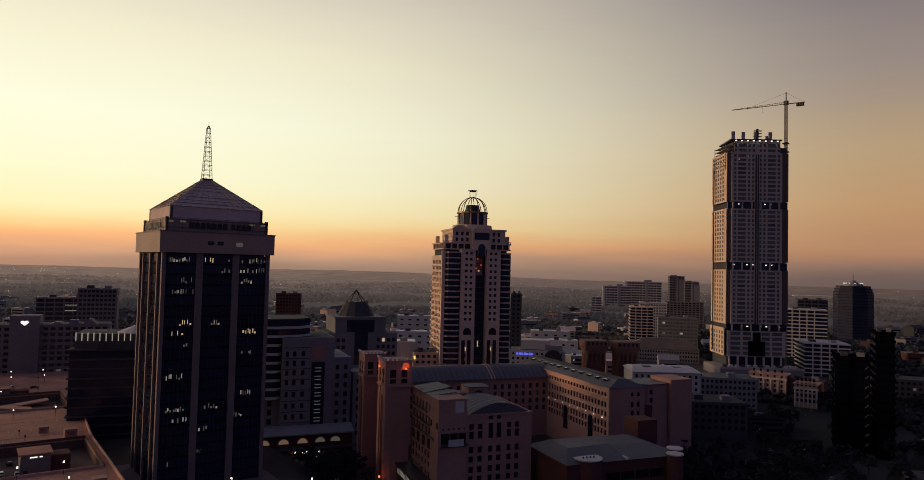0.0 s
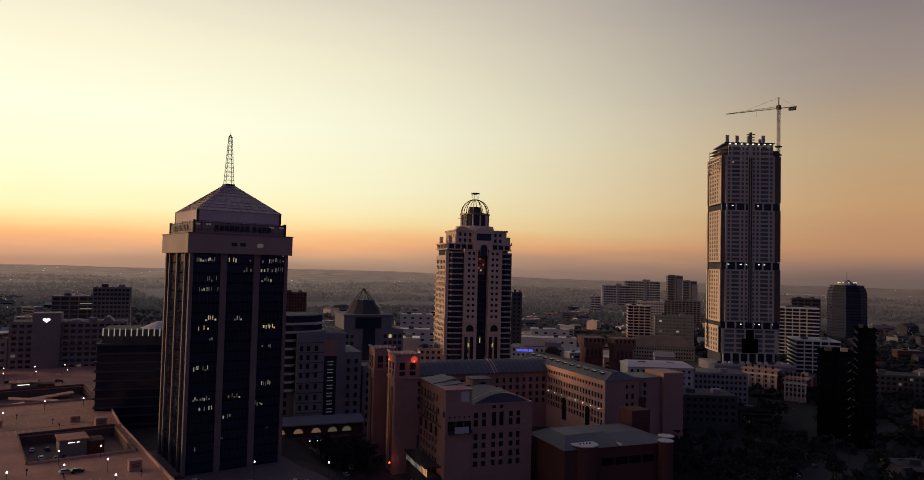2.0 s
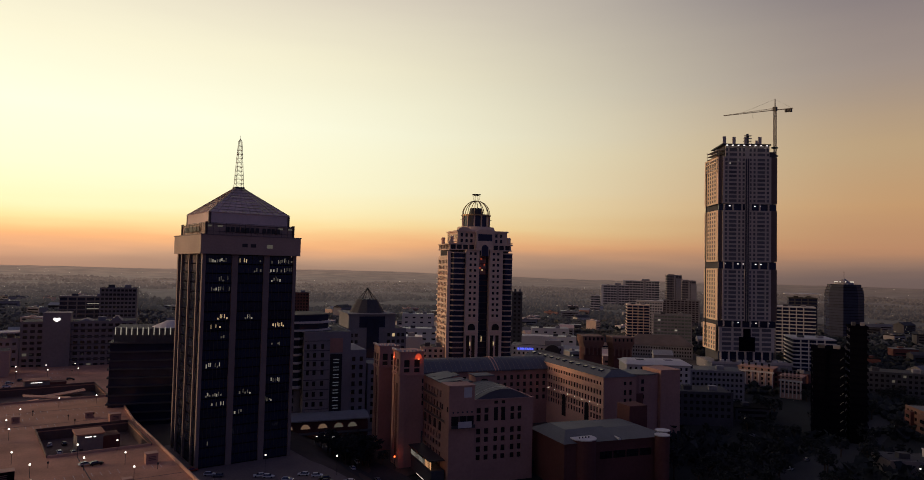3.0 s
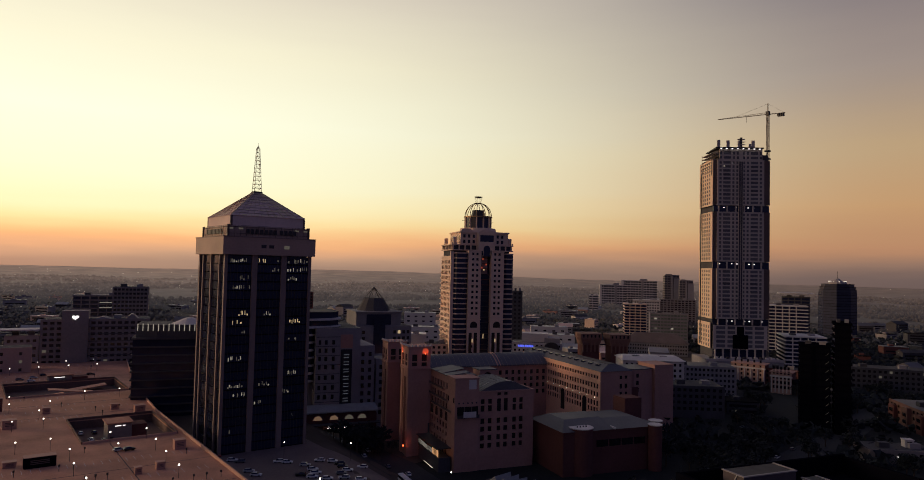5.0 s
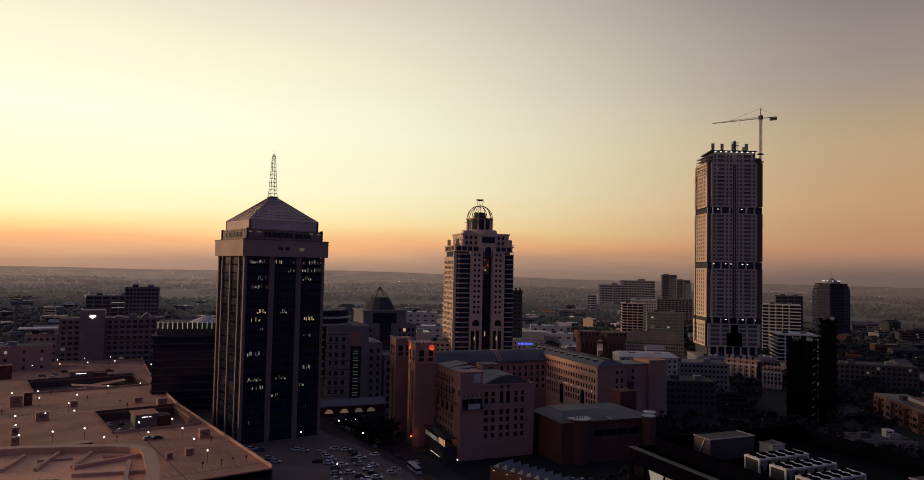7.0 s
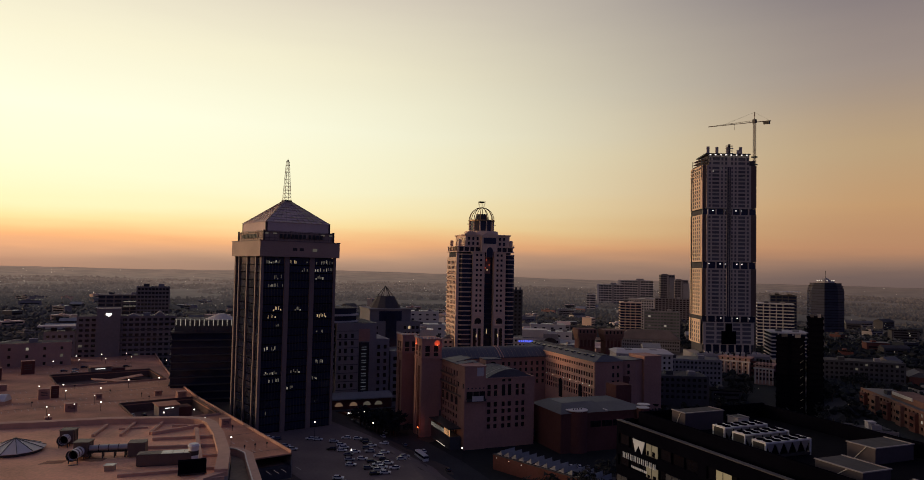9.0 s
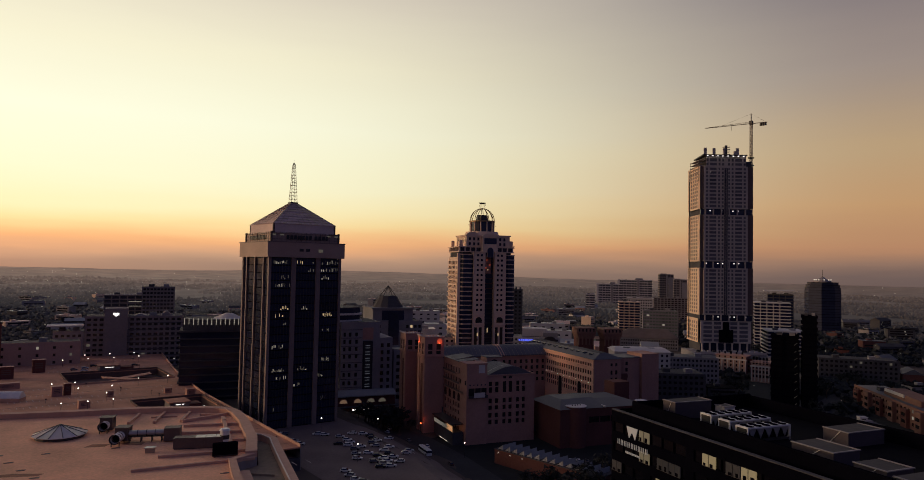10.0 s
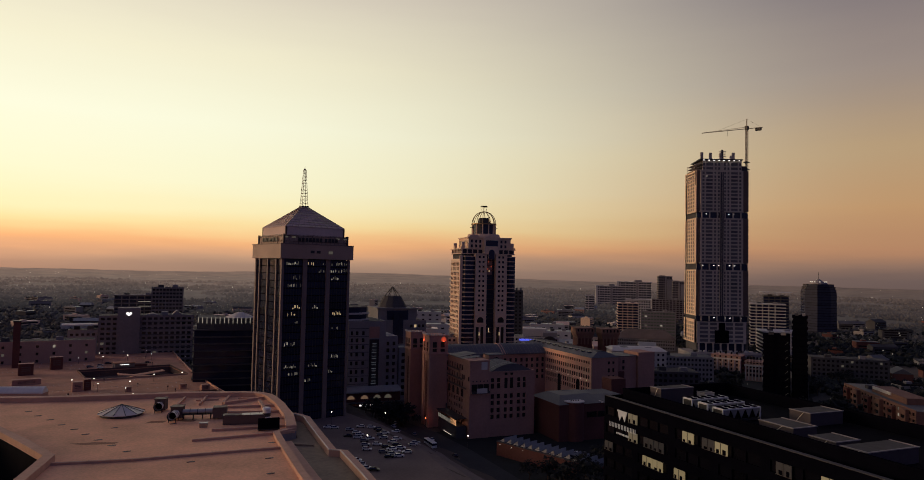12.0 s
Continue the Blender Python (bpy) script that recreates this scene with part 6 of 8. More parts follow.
# ---- stepped hotel tower with a domed cage ----
def hotel_tower():
    R = -21.0
    t = thing("hotel_tower", "tall sandstone hotel tower with stepped crown and domed cage", "tower", pose(202.3, 121.1, ST, 0, 0, R))
    W, D, H = 48.0, 34.0, 103.0
    fh = 3.98
    part("core", Shell().box(2.2, W - 2.2, 4.0, D, 0, H), CONCRETE_DARK, t)
    # the two broad piers of the front with paired windows, and the deep slot between
    rows = [(27.2, 29.2), (32.0, 34.0)] + [(56.0 + i * fh, 57.8 + i * fh) for i in range(12)]
    for x0, cols in ((12.0, [(2.6, 4.4), (5.9, 7.7)]), (29.6, [(2.0, 3.8), (5.3, 7.1)])):
        facade(t, pose(x0, -3.2, 0), 9.8, H + 0.5, cols, rows, SANDSTONE, GLASS_DIM, 0.6, 0.0, 51, recess=0.4)
        part("pier_side", Shell().box(x0, x0 + 0.6, -2.59, 4.0, 0, H + 0.5), SANDSTONE, t)
        part("pier_side", Shell().box(x0 + 9.2, x0 + 9.8, -2.59, 4.0, 0, H + 0.5), SANDSTONE, t)
        part("pier_core", Shell().box(x0 + 0.7, x0 + 9.1, -1.9, 3.9, 0, H), CONCRETE_DARK, t)
        arch_window(t, pose(x0 + 4.9, -3.22, 46.6), 5.4, 4.6, GLASS_DIM, SANDSTONE)
        for z in (44.6, 52.4, 103.0):
            part("string_course", Shell().box(x0 - 0.3, x0 + 10.1, -3.7, -3.21, z, z + 0.6), SANDSTONE, t)
        for k in range(2):
            part("shopfront", Shell().box(x0 + 1.2 + k * 4.0, x0 + 3.6 + k * 4.0, -3.3, -3.2, 18, 43), GLASS_DIM, t)
    part("slot_glass", Shell().box(21.8, 29.6, 1.6, 2.0, 20, H), GLASS, t)
    for i in range(20):
        part("slot_balcony", Shell().box(21.9, 29.5, 0.4, 1.6, 22 + i * fh, 22.4 + i * fh), RENDER_DARK if i > 12 else CONCRETE_DARK, t)
    part("slot_panel", Shell().box(23.6, 27.8, 1.3, 1.59, 86, 100), RENDER_PINK, t)
    # rounded balcony bays: dark glass with thin slab edges
    for x0, x1 in ((1.4, 12.0), (39.4, 47.2)):
        mid, n = (x0 + x1) / 2, 21
        poly = [(x0, 4), (x0, 0.2), (x0 + 1.8, -2.2), (x1 - 1.8, -2.6), (x1 - 0.01, -1.4), (x1 - 0.01, 4)]
        part("bay_glass", Shell().prism([(x + (0.5 if x < mid else -0.02), y + 0.5) for x, y in poly], 27, H - 2), GLASS, t)
        for i in range(n):
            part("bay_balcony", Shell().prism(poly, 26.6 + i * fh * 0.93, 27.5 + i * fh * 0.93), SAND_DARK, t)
    # side towards the glow: piers, windows and balconies
    facade(t, pose(0.6, D, 0, 0, 0, -90), D - 1, H - 4, grid(D - 1, 7, 2.5, 1), [(9.6 + i * fh, 12.2 + i * fh) for i in range(22)], SANDSTONE, GLASS_DIM, 0.6, 0.0, 53, recess=0.4)
    for i in range(19):
        for y in (6, 18, 29):
            part("side_balcony", Shell().box(-1.0, 0.59, y - 2.2, y + 2.2, 14.0 + i * fh, 14.9 + i * fh), SANDSTONE, t)
    part("corner_pier", Shell().box(-0.6, 1.6, -0.4, 1.6, 0, H - 1), SANDSTONE, t)
    facade(t, pose(W - 0.6, 1, 0, 0, 0, 90), D - 1, H - 4, [], [], SANDSTONE, GLASS_DIM, 0.6, 0.0, 54, recess=0.4)
    # stepped crown
    part("step", Shell().box(0.4, W - 0.4, 0.9, D, H, H + 0.7), SANDSTONE, t)
    part("loggia", Shell().box(1.6, W - 1.6, 1.6, D - 1, H + 0.7, H + 3.9), GLASS_DIM, t)
    for i in range(11):
        x = 0.9 + i * (W - 3.0) / 10
        part("loggia_post", Shell().box(x, x + 0.9, 0.9, 1.59, H + 0.7, H + 3.9), SANDSTONE, t)
    for i in range(7):
        y = 2.2 + i * (D - 4.5) / 6
        part("loggia_post", Shell().box(0.6, 1.59, y, y + 1.0, H + 0.7, H + 3.9), SANDSTONE, t)
    part("step_coping", Shell().box(0.1, W - 0.1, 0.6, D + 0.2, H + 3.9, H + 4.7), SANDSTONE, t)
    for i in range(16):
        x = 0.4 + i * (W - 1.4) / 15
        part("baluster", Shell().box(x, x + 0.5, 0.7, 1.1, H + 4.7, H + 5.7), SANDSTONE, t)
    part("terrace_rail", Shell().box(0.2, W - 0.2, 0.7, 1.1, H + 5.7, H + 6.0), SANDSTONE, t)
    part("step", Shell().box(6.6, W - 4.6, 0.4, D - 3, H + 4.71, H + 13.2), SANDSTONE, t)
    part("step_coping", Shell().box(5.8, W - 3.8, -0.4, D - 2.4, H + 13.2, H + 14.2), SANDSTONE, t)
    part("corner_arch", Shell().add([(x, y, z) for y in (-0.3, 3.0) for x, z in [(11.2 - 4.4 * math.cos(math.pi * i / 10), H + 14.2 + 2.2 * math.sin(math.pi * i / 10)) for i in range(11)]],
                                    [tuple(range(11)), tuple(range(21, 10, -1))] + [(i, i + 1, i + 12, i + 11) for i in range(10)] + [(10, 0, 11, 21)]), SANDSTONE, t)
    for x in (9.4, 13.0, 16.6, 35.2, 38.8):
        for z in (H + 5.6, H + 9.6):
            part("window", pane_mesh(1.7, 2.4, GLASS_DIM), GLASS_DIM, t, m=pose(x, 0.32, z))
    for y in (4, 9, 14, 20, 26):
        part("window", pane_mesh(2.0, 3.2, GLASS_DIM), GLASS_DIM, t, m=pose(6.5, y, H + 8.2, 0, 0, -90))
    # arched gable over the slot, and corner turrets
    part("gable", Shell().box(19.4, 32.2, -3.0, 0.39, H + 0.5, H + 12.2), SANDSTONE, t)
    part("gable_vault", Shell().add([(x, y, z) for y in (-3.2, 2.0) for x, z in [(25.8 - 7.2 * math.cos(math.pi * i / 12), H + 12.2 + 3.2 * math.sin(math.pi * i / 12)) for i in range(13)]],
                                    [tuple(range(13)), tuple(range(25, 12, -1))] + [(i, i + 1, i + 14, i + 13) for i in range(12)] + [(12, 0, 13, 25)]), SANDSTONE, t)
    part("gable_window", Shell().box(20.6, 31.0, -3.1, -3.0, H + 6.8, H + 11.6), GLASS, t)
    arch_window(t, pose(25.8, -3.02, H - 4.0), 5.0, 8.0, GLASS, SANDSTONE)
    for x, y in ((1.6, 2.2), (44.4, 2.2), (1.6, 28)):
        part("turret", Shell().box(x, x + 2.4, y, y + 2.4, H + 4.7, H + 9.0), SANDSTONE, t)
        part("turret_cap", Shell().prism([(x - 0.3, y - 0.3), (x + 2.7, y - 0.3), (x + 2.7, y + 2.7), (x - 0.3, y + 2.7)], H + 9.0, H + 9.8, [(x + 0.4, y + 0.4), (x + 2.0, y + 0.4), (x + 2.0, y + 2.0), (x + 0.4, y + 2.0)]), SANDSTONE, t)
    for x in (14.0, 31.4):
        part("lit_window", pane_mesh(0.7, 2.6, LIT_WARM), LIT_WARM, t, m=pose(x + 2.0, -3.45, 36.0))
    part("lit_window", pane_mesh(0.6, 4.4, LIT_WARM), LIT_WARM, t, m=pose(25.6, 1.1, 38.0))
    for k, (x, z) in enumerate(((24.4, 96.5), (26.9, 92.4), (25.2, 88.6), (23.6, 90.0))):
        part("lit_window", pane_mesh(0.9, 1.3, RED_WASH if k != 2 else LIT_WARM), LIT_WARM, t, m=pose(x, 1.15, z))
    # drum and open ribbed dome
    cx, cy, z0 = 23.6, 14.0, H + 14.2
    part("terrace", Shell().cyl(cx, cy, z0, z0 + 3.0, 14.2, 13.4, 24), SANDSTONE, t)
    part("drum", Shell().cyl(cx, cy, z0 + 3.0, z0 + 11.2, 9.6, 9.6, 24), GLASS, t)
    for i in range(12):
        a = 2 * math.pi * i / 12 + 0.13
        part("drum_pier", Shell().cyl(cx + 9.9 * math.cos(a), cy + 9.9 * math.sin(a), z0 + 3.0, z0 + 11.2, 0.55, n=6), SANDSTONE, t)
        pts = [(cx + 10.2 * math.cos(q) * math.cos(a), cy + 10.2 * math.cos(q) * math.sin(a), z0 + 12.0 + 10.6 * math.sin(q)) for q in [k * 0.245 for k in range(7)]]
        s = Shell()
        for p, q in zip(pts, pts[1:]):
            s.bar(p, q, 0.28, 5)
        part("dome_rib", s, DOME_METAL, t)
        if i % 3 == 0:
            part("bracket", Shell().bar((cx + 9.6 * math.cos(a), cy + 9.6 * math.sin(a), z0 + 8.6), (cx + 13.0 * math.cos(a), cy + 13.0 * math.sin(a), z0 + 8.6), 0.22), STEEL_DARK, t)
    part("drum_cornice", Shell().cyl(cx, cy, z0 + 11.2, z0 + 12.2, 10.8, 10.8, 24), DOME_METAL, t)
    part("inner_drum", Shell().cyl(cx, cy, z0 + 12.2, z0 + 17.0, 5.6, 4.6, 12), STEEL_DARK, t)
    part("dome_ring", Shell().cyl(cx, cy, z0 + 22.2, z0 + 22.7, 1.6, n=14), DOME_METAL, t)
    for i in range(6):
        a = 2 * math.pi * i / 6
        part("bowl_strut", Shell().bar((cx + 2.0 * math.cos(a), cy + 2.0 * math.sin(a), z0 + 22.4), (cx + 3.0 * math.cos(a), cy + 3.0 * math.sin(a), z0 + 27.0), 0.1), DOME_METAL, t)
    part("bowl", Shell().cyl(cx, cy, z0 + 26.4, z0 + 27.4, 1.6, 3.3, 16), STEEL_DARK, t)


DOME_METAL = surface("gilt_dome_metal", (0.36, 0.24, 0.13), rough=0.45, vary=0.2, metal=0.5, fine=8, bump=0)
# darker copy of the sandstone, the bay balconies' shade put into its colour
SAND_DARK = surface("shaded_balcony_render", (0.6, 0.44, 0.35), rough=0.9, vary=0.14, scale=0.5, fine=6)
hotel_tower()


# ---- skyscraper under construction, with its crane ----
def skyscraper():
    t = thing("skyscraper", "very tall concrete tower under construction with bare window grid", "tower", pose(507.1, 111.0, ST, 0, 0, -37))
    W, D, H = 57.5, 42.0, 197.3
    part("core", Shell().box(4.0, W - 2.0, 2.0, D - 2, 0, H), CONCRETE_DARK, t)
    fh = 3.95
    secs = [(47.0, 12), (103.0, 12), (158.5, 11)]
    u = [(2.0, 4.4), (5.8, 13.2), (14.8, 17.0), (18.6, 20.8)]
    cols = u + [(46 - b, 46 - a) for a, b in reversed(u)]
    for z0, n in secs:
        h = n * fh + 1.0
        part_rows = [(0.9 + i * fh, 3.4 + i * fh) for i in range(n)]
        facade(t, pose(5.8, -0.8, z0), 46.0, h, cols, part_rows, CONCRETE_FRAME, UNGLAZED, 0.7, 0.0, 61 + n, recess=0.5)
        part("slab_edge", Shell().box(5.4, 52.2, -1.0, 2.0, z0 - 0.7, z0 - 0.003), CONCRETE_FRAME, t)
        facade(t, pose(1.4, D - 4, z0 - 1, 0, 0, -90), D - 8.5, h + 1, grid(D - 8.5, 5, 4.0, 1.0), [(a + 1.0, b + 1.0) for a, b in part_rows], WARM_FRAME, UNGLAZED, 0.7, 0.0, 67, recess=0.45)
        part("corner_panel", Shell().box(2.7, 5.6, 0.2, 1.9, z0, z0 + h), STEEL_BROWN, t)
        part("corner_panel", Shell().box(52.0, 57.8, 0.2, 1.9, z0, z0 + h), STEEL_BROWN, t)
        part("corner_fin", Shell().box(1.6, 2.25, 0.4, 4.4, z0 - 1, z0 + h), WARM_FRAME, t)
    # base block with a dark portal
    facade(t, pose(2.5, -1.6, 17.0), 52.5, 23.0, [(3, 12), (14, 21.5), (31, 38.5), (40.5, 49.5)], [(1.5 + i * 4.4, 4.4 + i * 4.4) for i in range(5)], CONCRETE_FRAME, UNGLAZED, 0.7, 0.0, 71, recess=0.5)
    part("portal", Shell().box(21.5, 36.5, -1.95, -1.62, 17.5, 31), BLACK_CLAD, t)
    part("portal", Shell().box(25.5, 32.5, -1.95, -1.62, 31.01, 39), BLACK_CLAD, t)
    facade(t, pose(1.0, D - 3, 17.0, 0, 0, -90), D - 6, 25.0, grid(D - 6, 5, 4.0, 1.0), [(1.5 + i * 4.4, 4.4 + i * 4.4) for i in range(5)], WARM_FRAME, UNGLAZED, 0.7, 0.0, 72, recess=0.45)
    for z0, z1 in ((40.4, 46.0), (95.0, 102.0), (151.5, 157.5)):
        part("service_floor", Shell().box(2.6, W - 0.6, 0.6, 1.9, z0, z1), GLASS, t)
        for i in range(6):
            part("column", Shell().box(7 + i * 8.4, 8.2 + i * 8.4, -0.5, 0.59, z0, z1), CONCRETE_FRAME, t)
        for i in range(5):
            x = 4 + 46 * ((i * 0.37 + z0 * 0.13) % 1.0)
            part("site_lamp", Shell().box(x, x + 1.4, 0.2, 0.5, z1 - 2.2, z1 - 1.5), SIGN_WHITE, t)
    for x, z in ((10, 63), (24.5, 66), (33, 66), (38, 71), (33.5, 62), (22, 70), (12, 82), (41, 78), (46, 150), (44, 190), (12, 196), (20, 199), (30, 74), (48, 58), (50, 58)):
        part("lit_window", Shell().box(x, x + 1.3, -0.4, -0.35, z, z + 1.4), LIT_WARM if z < 75 else LIT_PALE, t)
    part("centre_strip", Shell().box(27.0, 30.6, -1.1, -0.81, 46, H + 4), NAVY_STRIP, t)
    for x in (26.6, 28.65, 30.6):
        part("centre_fin", Shell().box(x, x + 0.4, -1.45, -1.11, 46, H + 4), CONCRETE_FRAME, t)
    part("lobby", Shell().box(3, 54, 0.2, 1.9, 8, 16.9), GLASS, t)
    for i in range(7):
        part("column", Shell().box(4 + i * 7.8, 5.4 + i * 7.8, -1.4, 0.1, 0, 16.98), CONCRETE_FRAME, t)
    part("podium", Shell().box(-8, 66, -14, 30, 0, 8.0), CONCRETE, t)
    part("podium_rim", Shell().box(-8.4, 66.4, -14.4, -14.0, 6.8, 9.0), CONCRETE_FRAME, t)
    for i in range(12):
        part("site_hut", Shell().box(-4 + i * 5.4, -1 + i * 5.4, -11, -8.5, 8.0, 10.4), WHITE_WALL if i % 3 else STEEL_DARK, t)
    # unfinished top: frame storeys, deck and jump-form posts
    facade(t, pose(8.0, -0.6, 202.9), 42.0, 11.0, [(a - 1.8, b - 1.8) for a, b in cols[:4]] + [(a - 2.2, b - 2.2) for a, b in cols[4:]], [(1.0, 3.6), (5.2, 8.4)], CONCRETE_FRAME, UNGLAZED, 0.7, 0.0, 81, recess=0.5)
    part("top_core", Shell().box(8.2, 49.8, 2.0, 34, H, 213.5), CONCRETE_DARK, t)
    part("deck", Shell().prism([(3.5, -3.5), (50, -4.2), (52.5, 30), (6, 34)], 214.0, 215.0), STEEL_DARK, t)
    for i in range(8):
        part("site_lamp", Shell().box(8 + i * 5.4, 9.4 + i * 5.4, -3.4, -2.6, 213.2, 213.98), SIGN_WHITE, t)
    for x, y in ((6.5, 2), (16.5, 4), (27.5, 3), (40.5, 2), (45, 20)):
        part("form_panel", Shell().box(x, x + 3.0, y, y + 1.2, 215.0, 223.0), CONCRETE_FRAME, t)
    part("hoist_tower", Shell().box(29.6, 31.6, 3, 5, 215.0, 226.0), STEEL_DARK, t)
    for i in range(4):
        part("hoist_deck", Shell().box(27.2, 34.4, 2.4, 5.6, 216.2 + i * 2.6, 216.6 + i * 2.6), CONCRETE_FRAME, t)
    for k in range(7):
        part("scaffold_deck", Shell().box(0.6, 7.6, 1.0, 30, H - 6 + k * 3.0, H - 5.6 + k * 3.0), CONCRETE_FRAME, t)
    for x, y in ((0.8, 1.2), (7.2, 1.2), (0.8, 29.5)):
        part("scaffold_post", Shell().bar((x, y, H - 10), (x, y, H + 13.5), 0.25), STEEL_DARK, t)
    part("side_mast", Shell().box(-0.6, 0.2, 28, 29, 20, 190), STEEL_DARK, t)
    part("shoulder", Shell().box(50.2, 56.6, 1.0, 30, H, H + 11.0), CONCRETE_DARK, t)


CONCRETE_FRAME = surface("raw_concrete_frame", (0.52, 0.45, 0.41), rough=0.9, vary=0.14, scale=0.3, fine=4)
NAVY_STRIP = surface("navy_glass_strip", (0.06, 0.058, 0.07), rough=0.3, vary=0.3, bump=0)
# flank frame coloured warm and pale to carry the sunset on that side
WARM_FRAME = surface("sunset_lit_concrete_frame", (0.84, 0.61, 0.44), rough=0.9, vary=0.12, scale=0.3, fine=4)
skyscraper()


def tower_crane():
    t = thing("tower_crane", "slender white tower crane tied to the unfinished skyscraper", "crane", pose(557.9, 81.4, ST))
    n, w, zt = 40, 1.0, 251.0
    z0 = 120.0
    for sx in (-1, 1):
        for sy in (-1, 1):
            part("mast_leg", Shell().bar((sx * w, sy * w, 0), (sx * w, sy * w, zt), 0.26), CRANE_PAINT, t)
    s = Shell()
    for i in range(n):
        za, zb = z0 + (zt - z0) * i / n, z0 + (zt - z0) * (i + 1) / n
        for (ax, ay), (bx, by) in (((-1, -1), (1, -1)), ((1, -1), (1, 1)), ((1, 1), (-1, 1)), ((-1, 1), (-1, -1))):
            s.bar((ax * w, ay * w, za), (bx * w, by * w, zb), 0.13)
            s.bar((ax * w, ay * w, za), (bx * w, by * w, za), 0.13)
    part("mast_brace", s, CRANE_PAINT, t)
    for z in (205, 213):
        part("collar", Shell().box(-2.6, 2.2, -2.2, 2.2, z, z + 1.2), STEEL_DARK, t)
    d = Vector((-19, 62, 0)).normalized()
    side = Vector((-d.y, d.x, 0))
    zj, L, C = 250.6, 48.5, 16.0
    part("cab", Shell().box(-1.6, 1.6, -1.6, 1.6, zj - 1.0, zj + 3.0), STEEL_DARK, t)
    part("apex", Shell().bar((0, 0, zj + 2), (0, 0, zj + 11), 0.5), CRANE_PAINT, t)
    for q in (-0.8, 0.8):
        part("jib_chord", Shell().bar(side * q + Vector((0, 0, zj)), d * L + side * q + Vector((0, 0, zj)), 0.2), CRANE_PAINT, t)
        part("counter_jib", Shell().bar(side * q + Vector((0, 0, zj)), -d * C + side * q + Vector((0, 0, zj)), 0.3), CRANE_PAINT, t)
    part("jib_chord", Shell().bar(Vector((0, 0, zj + 2.0)), d * L + Vector((0, 0, zj + 0.4)), 0.2), CRANE_PAINT, t)
    s = Shell()
    for i in range(22):
        p, q = d * (L * i / 22), d * (L * (i + 1) / 22)
        s.bar(p + side * 0.8 + Vector((0, 0, zj)), (p + q) / 2 + Vector((0, 0, zj + 1.8 * (1 - i / 26))), 0.1)
        s.bar((p + q) / 2 + Vector((0, 0, zj + 1.8 * (1 - i / 26))), q - side * 0.8 + Vector((0, 0, zj)), 0.1)
    part("jib_brace", s, CRANE_PAINT, t)
    part("tie", Shell().bar((0, 0, zj + 10.6), d * (L * 0.62) + Vector((0, 0, zj + 1.2)), 0.09), STEEL_DARK, t)
    part("tie", Shell().bar((0, 0, zj + 10.6), -d * (C * 0.9) + Vector((0, 0, zj + 0.6)), 0.09), STEEL_DARK, t)
    for k in range(3):
        c = -d * (C - 2.0 - k * 2.0)
        part("counterweight", Shell().box(c.x - 1.3, c.x + 1.3, c.y - 0.9, c.y + 0.9, zj - 3.2, zj - 0.2), STEEL_DARK, t)
    h = d * (L * 0.42)
    part("hook_rope", Shell().bar(h + Vector((0, 0, zj)), h + Vector((0, 0, zj - 6)), 0.12), STEEL_DARK, t)


CRANE_PAINT = surface("crane_paint", (0.24, 0.2, 0.17), rough=0.6, vary=0.15, bump=0)
tower_crane()


# ---- car park, streets and kerbs ----
def slab(name, label, category, poly, lift, mat):
    """A paved sheet that follows the ground."""
    bm = bmesh.new()
    f = bm.faces.new([bm.verts.new((x, y, 0)) for x, y in poly])
    bmesh.ops.triangulate(bm, faces=[f])
    bmesh.ops.subdivide_edges(bm, edges=bm.edges[:], cuts=7, use_grid_fill=True)
    for v in bm.verts:
        v.co.z = ground_z(v.co.x, v.co.y) + lift
    bmesh.ops.recalc_face_normals(bm, faces=bm.faces)
    if sum(q.normal.z for q in bm.faces) < 0:
        bmesh.ops.reverse_faces(bm, faces=bm.faces)
    me = bpy.data.meshes.new(name)
    bm.to_mesh(me)
    bm.free()
    me.materials.append(mat)
    return tagged(part(name, me, mat), label, category, kind="structure")


PAVING = surface("brown_paving", (0.165, 0.125, 0.118), rough=0.9, vary=0.25, scale=0.5, fine=10)
slab("pavement", "brown paved open car park", "car park", [(-8, -130), (40, -130), (50, -96), (60, -60), (44, -10), (43, 44), (-8, 44)], 0.12, PAVING)
slab("road", "dark asphalt street along the square", "road", [(42, -140), (62, -130), (78, -60), (84, -20), (82, 34), (66, 38), (60, -10), (64, -58)], 0.22, ASPHALT)
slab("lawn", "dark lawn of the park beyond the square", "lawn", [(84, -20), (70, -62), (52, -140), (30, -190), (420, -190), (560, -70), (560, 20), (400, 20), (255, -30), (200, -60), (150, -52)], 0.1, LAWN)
slab("road", "dark asphalt avenue behind the square", "road", [(180, -130), (320, -110), (520, -60), (520, -44), (320, -92), (180, -112)], 0.18, ASPHALT)
for k in range(9):
    bay = tagged(new("bay_line", Shell().box(-0.06, 0.06, -2.4, 2.4, 0, 0.02).mesh("bay_line", WHITE_WALL)), "worn white parking bay line on paving", "marking", "bay lines")
    bay.matrix_basis = pose(20 + k * 2.6, -70, 0.13, 0, 0, -14.5)

rnd = random.Random(77)
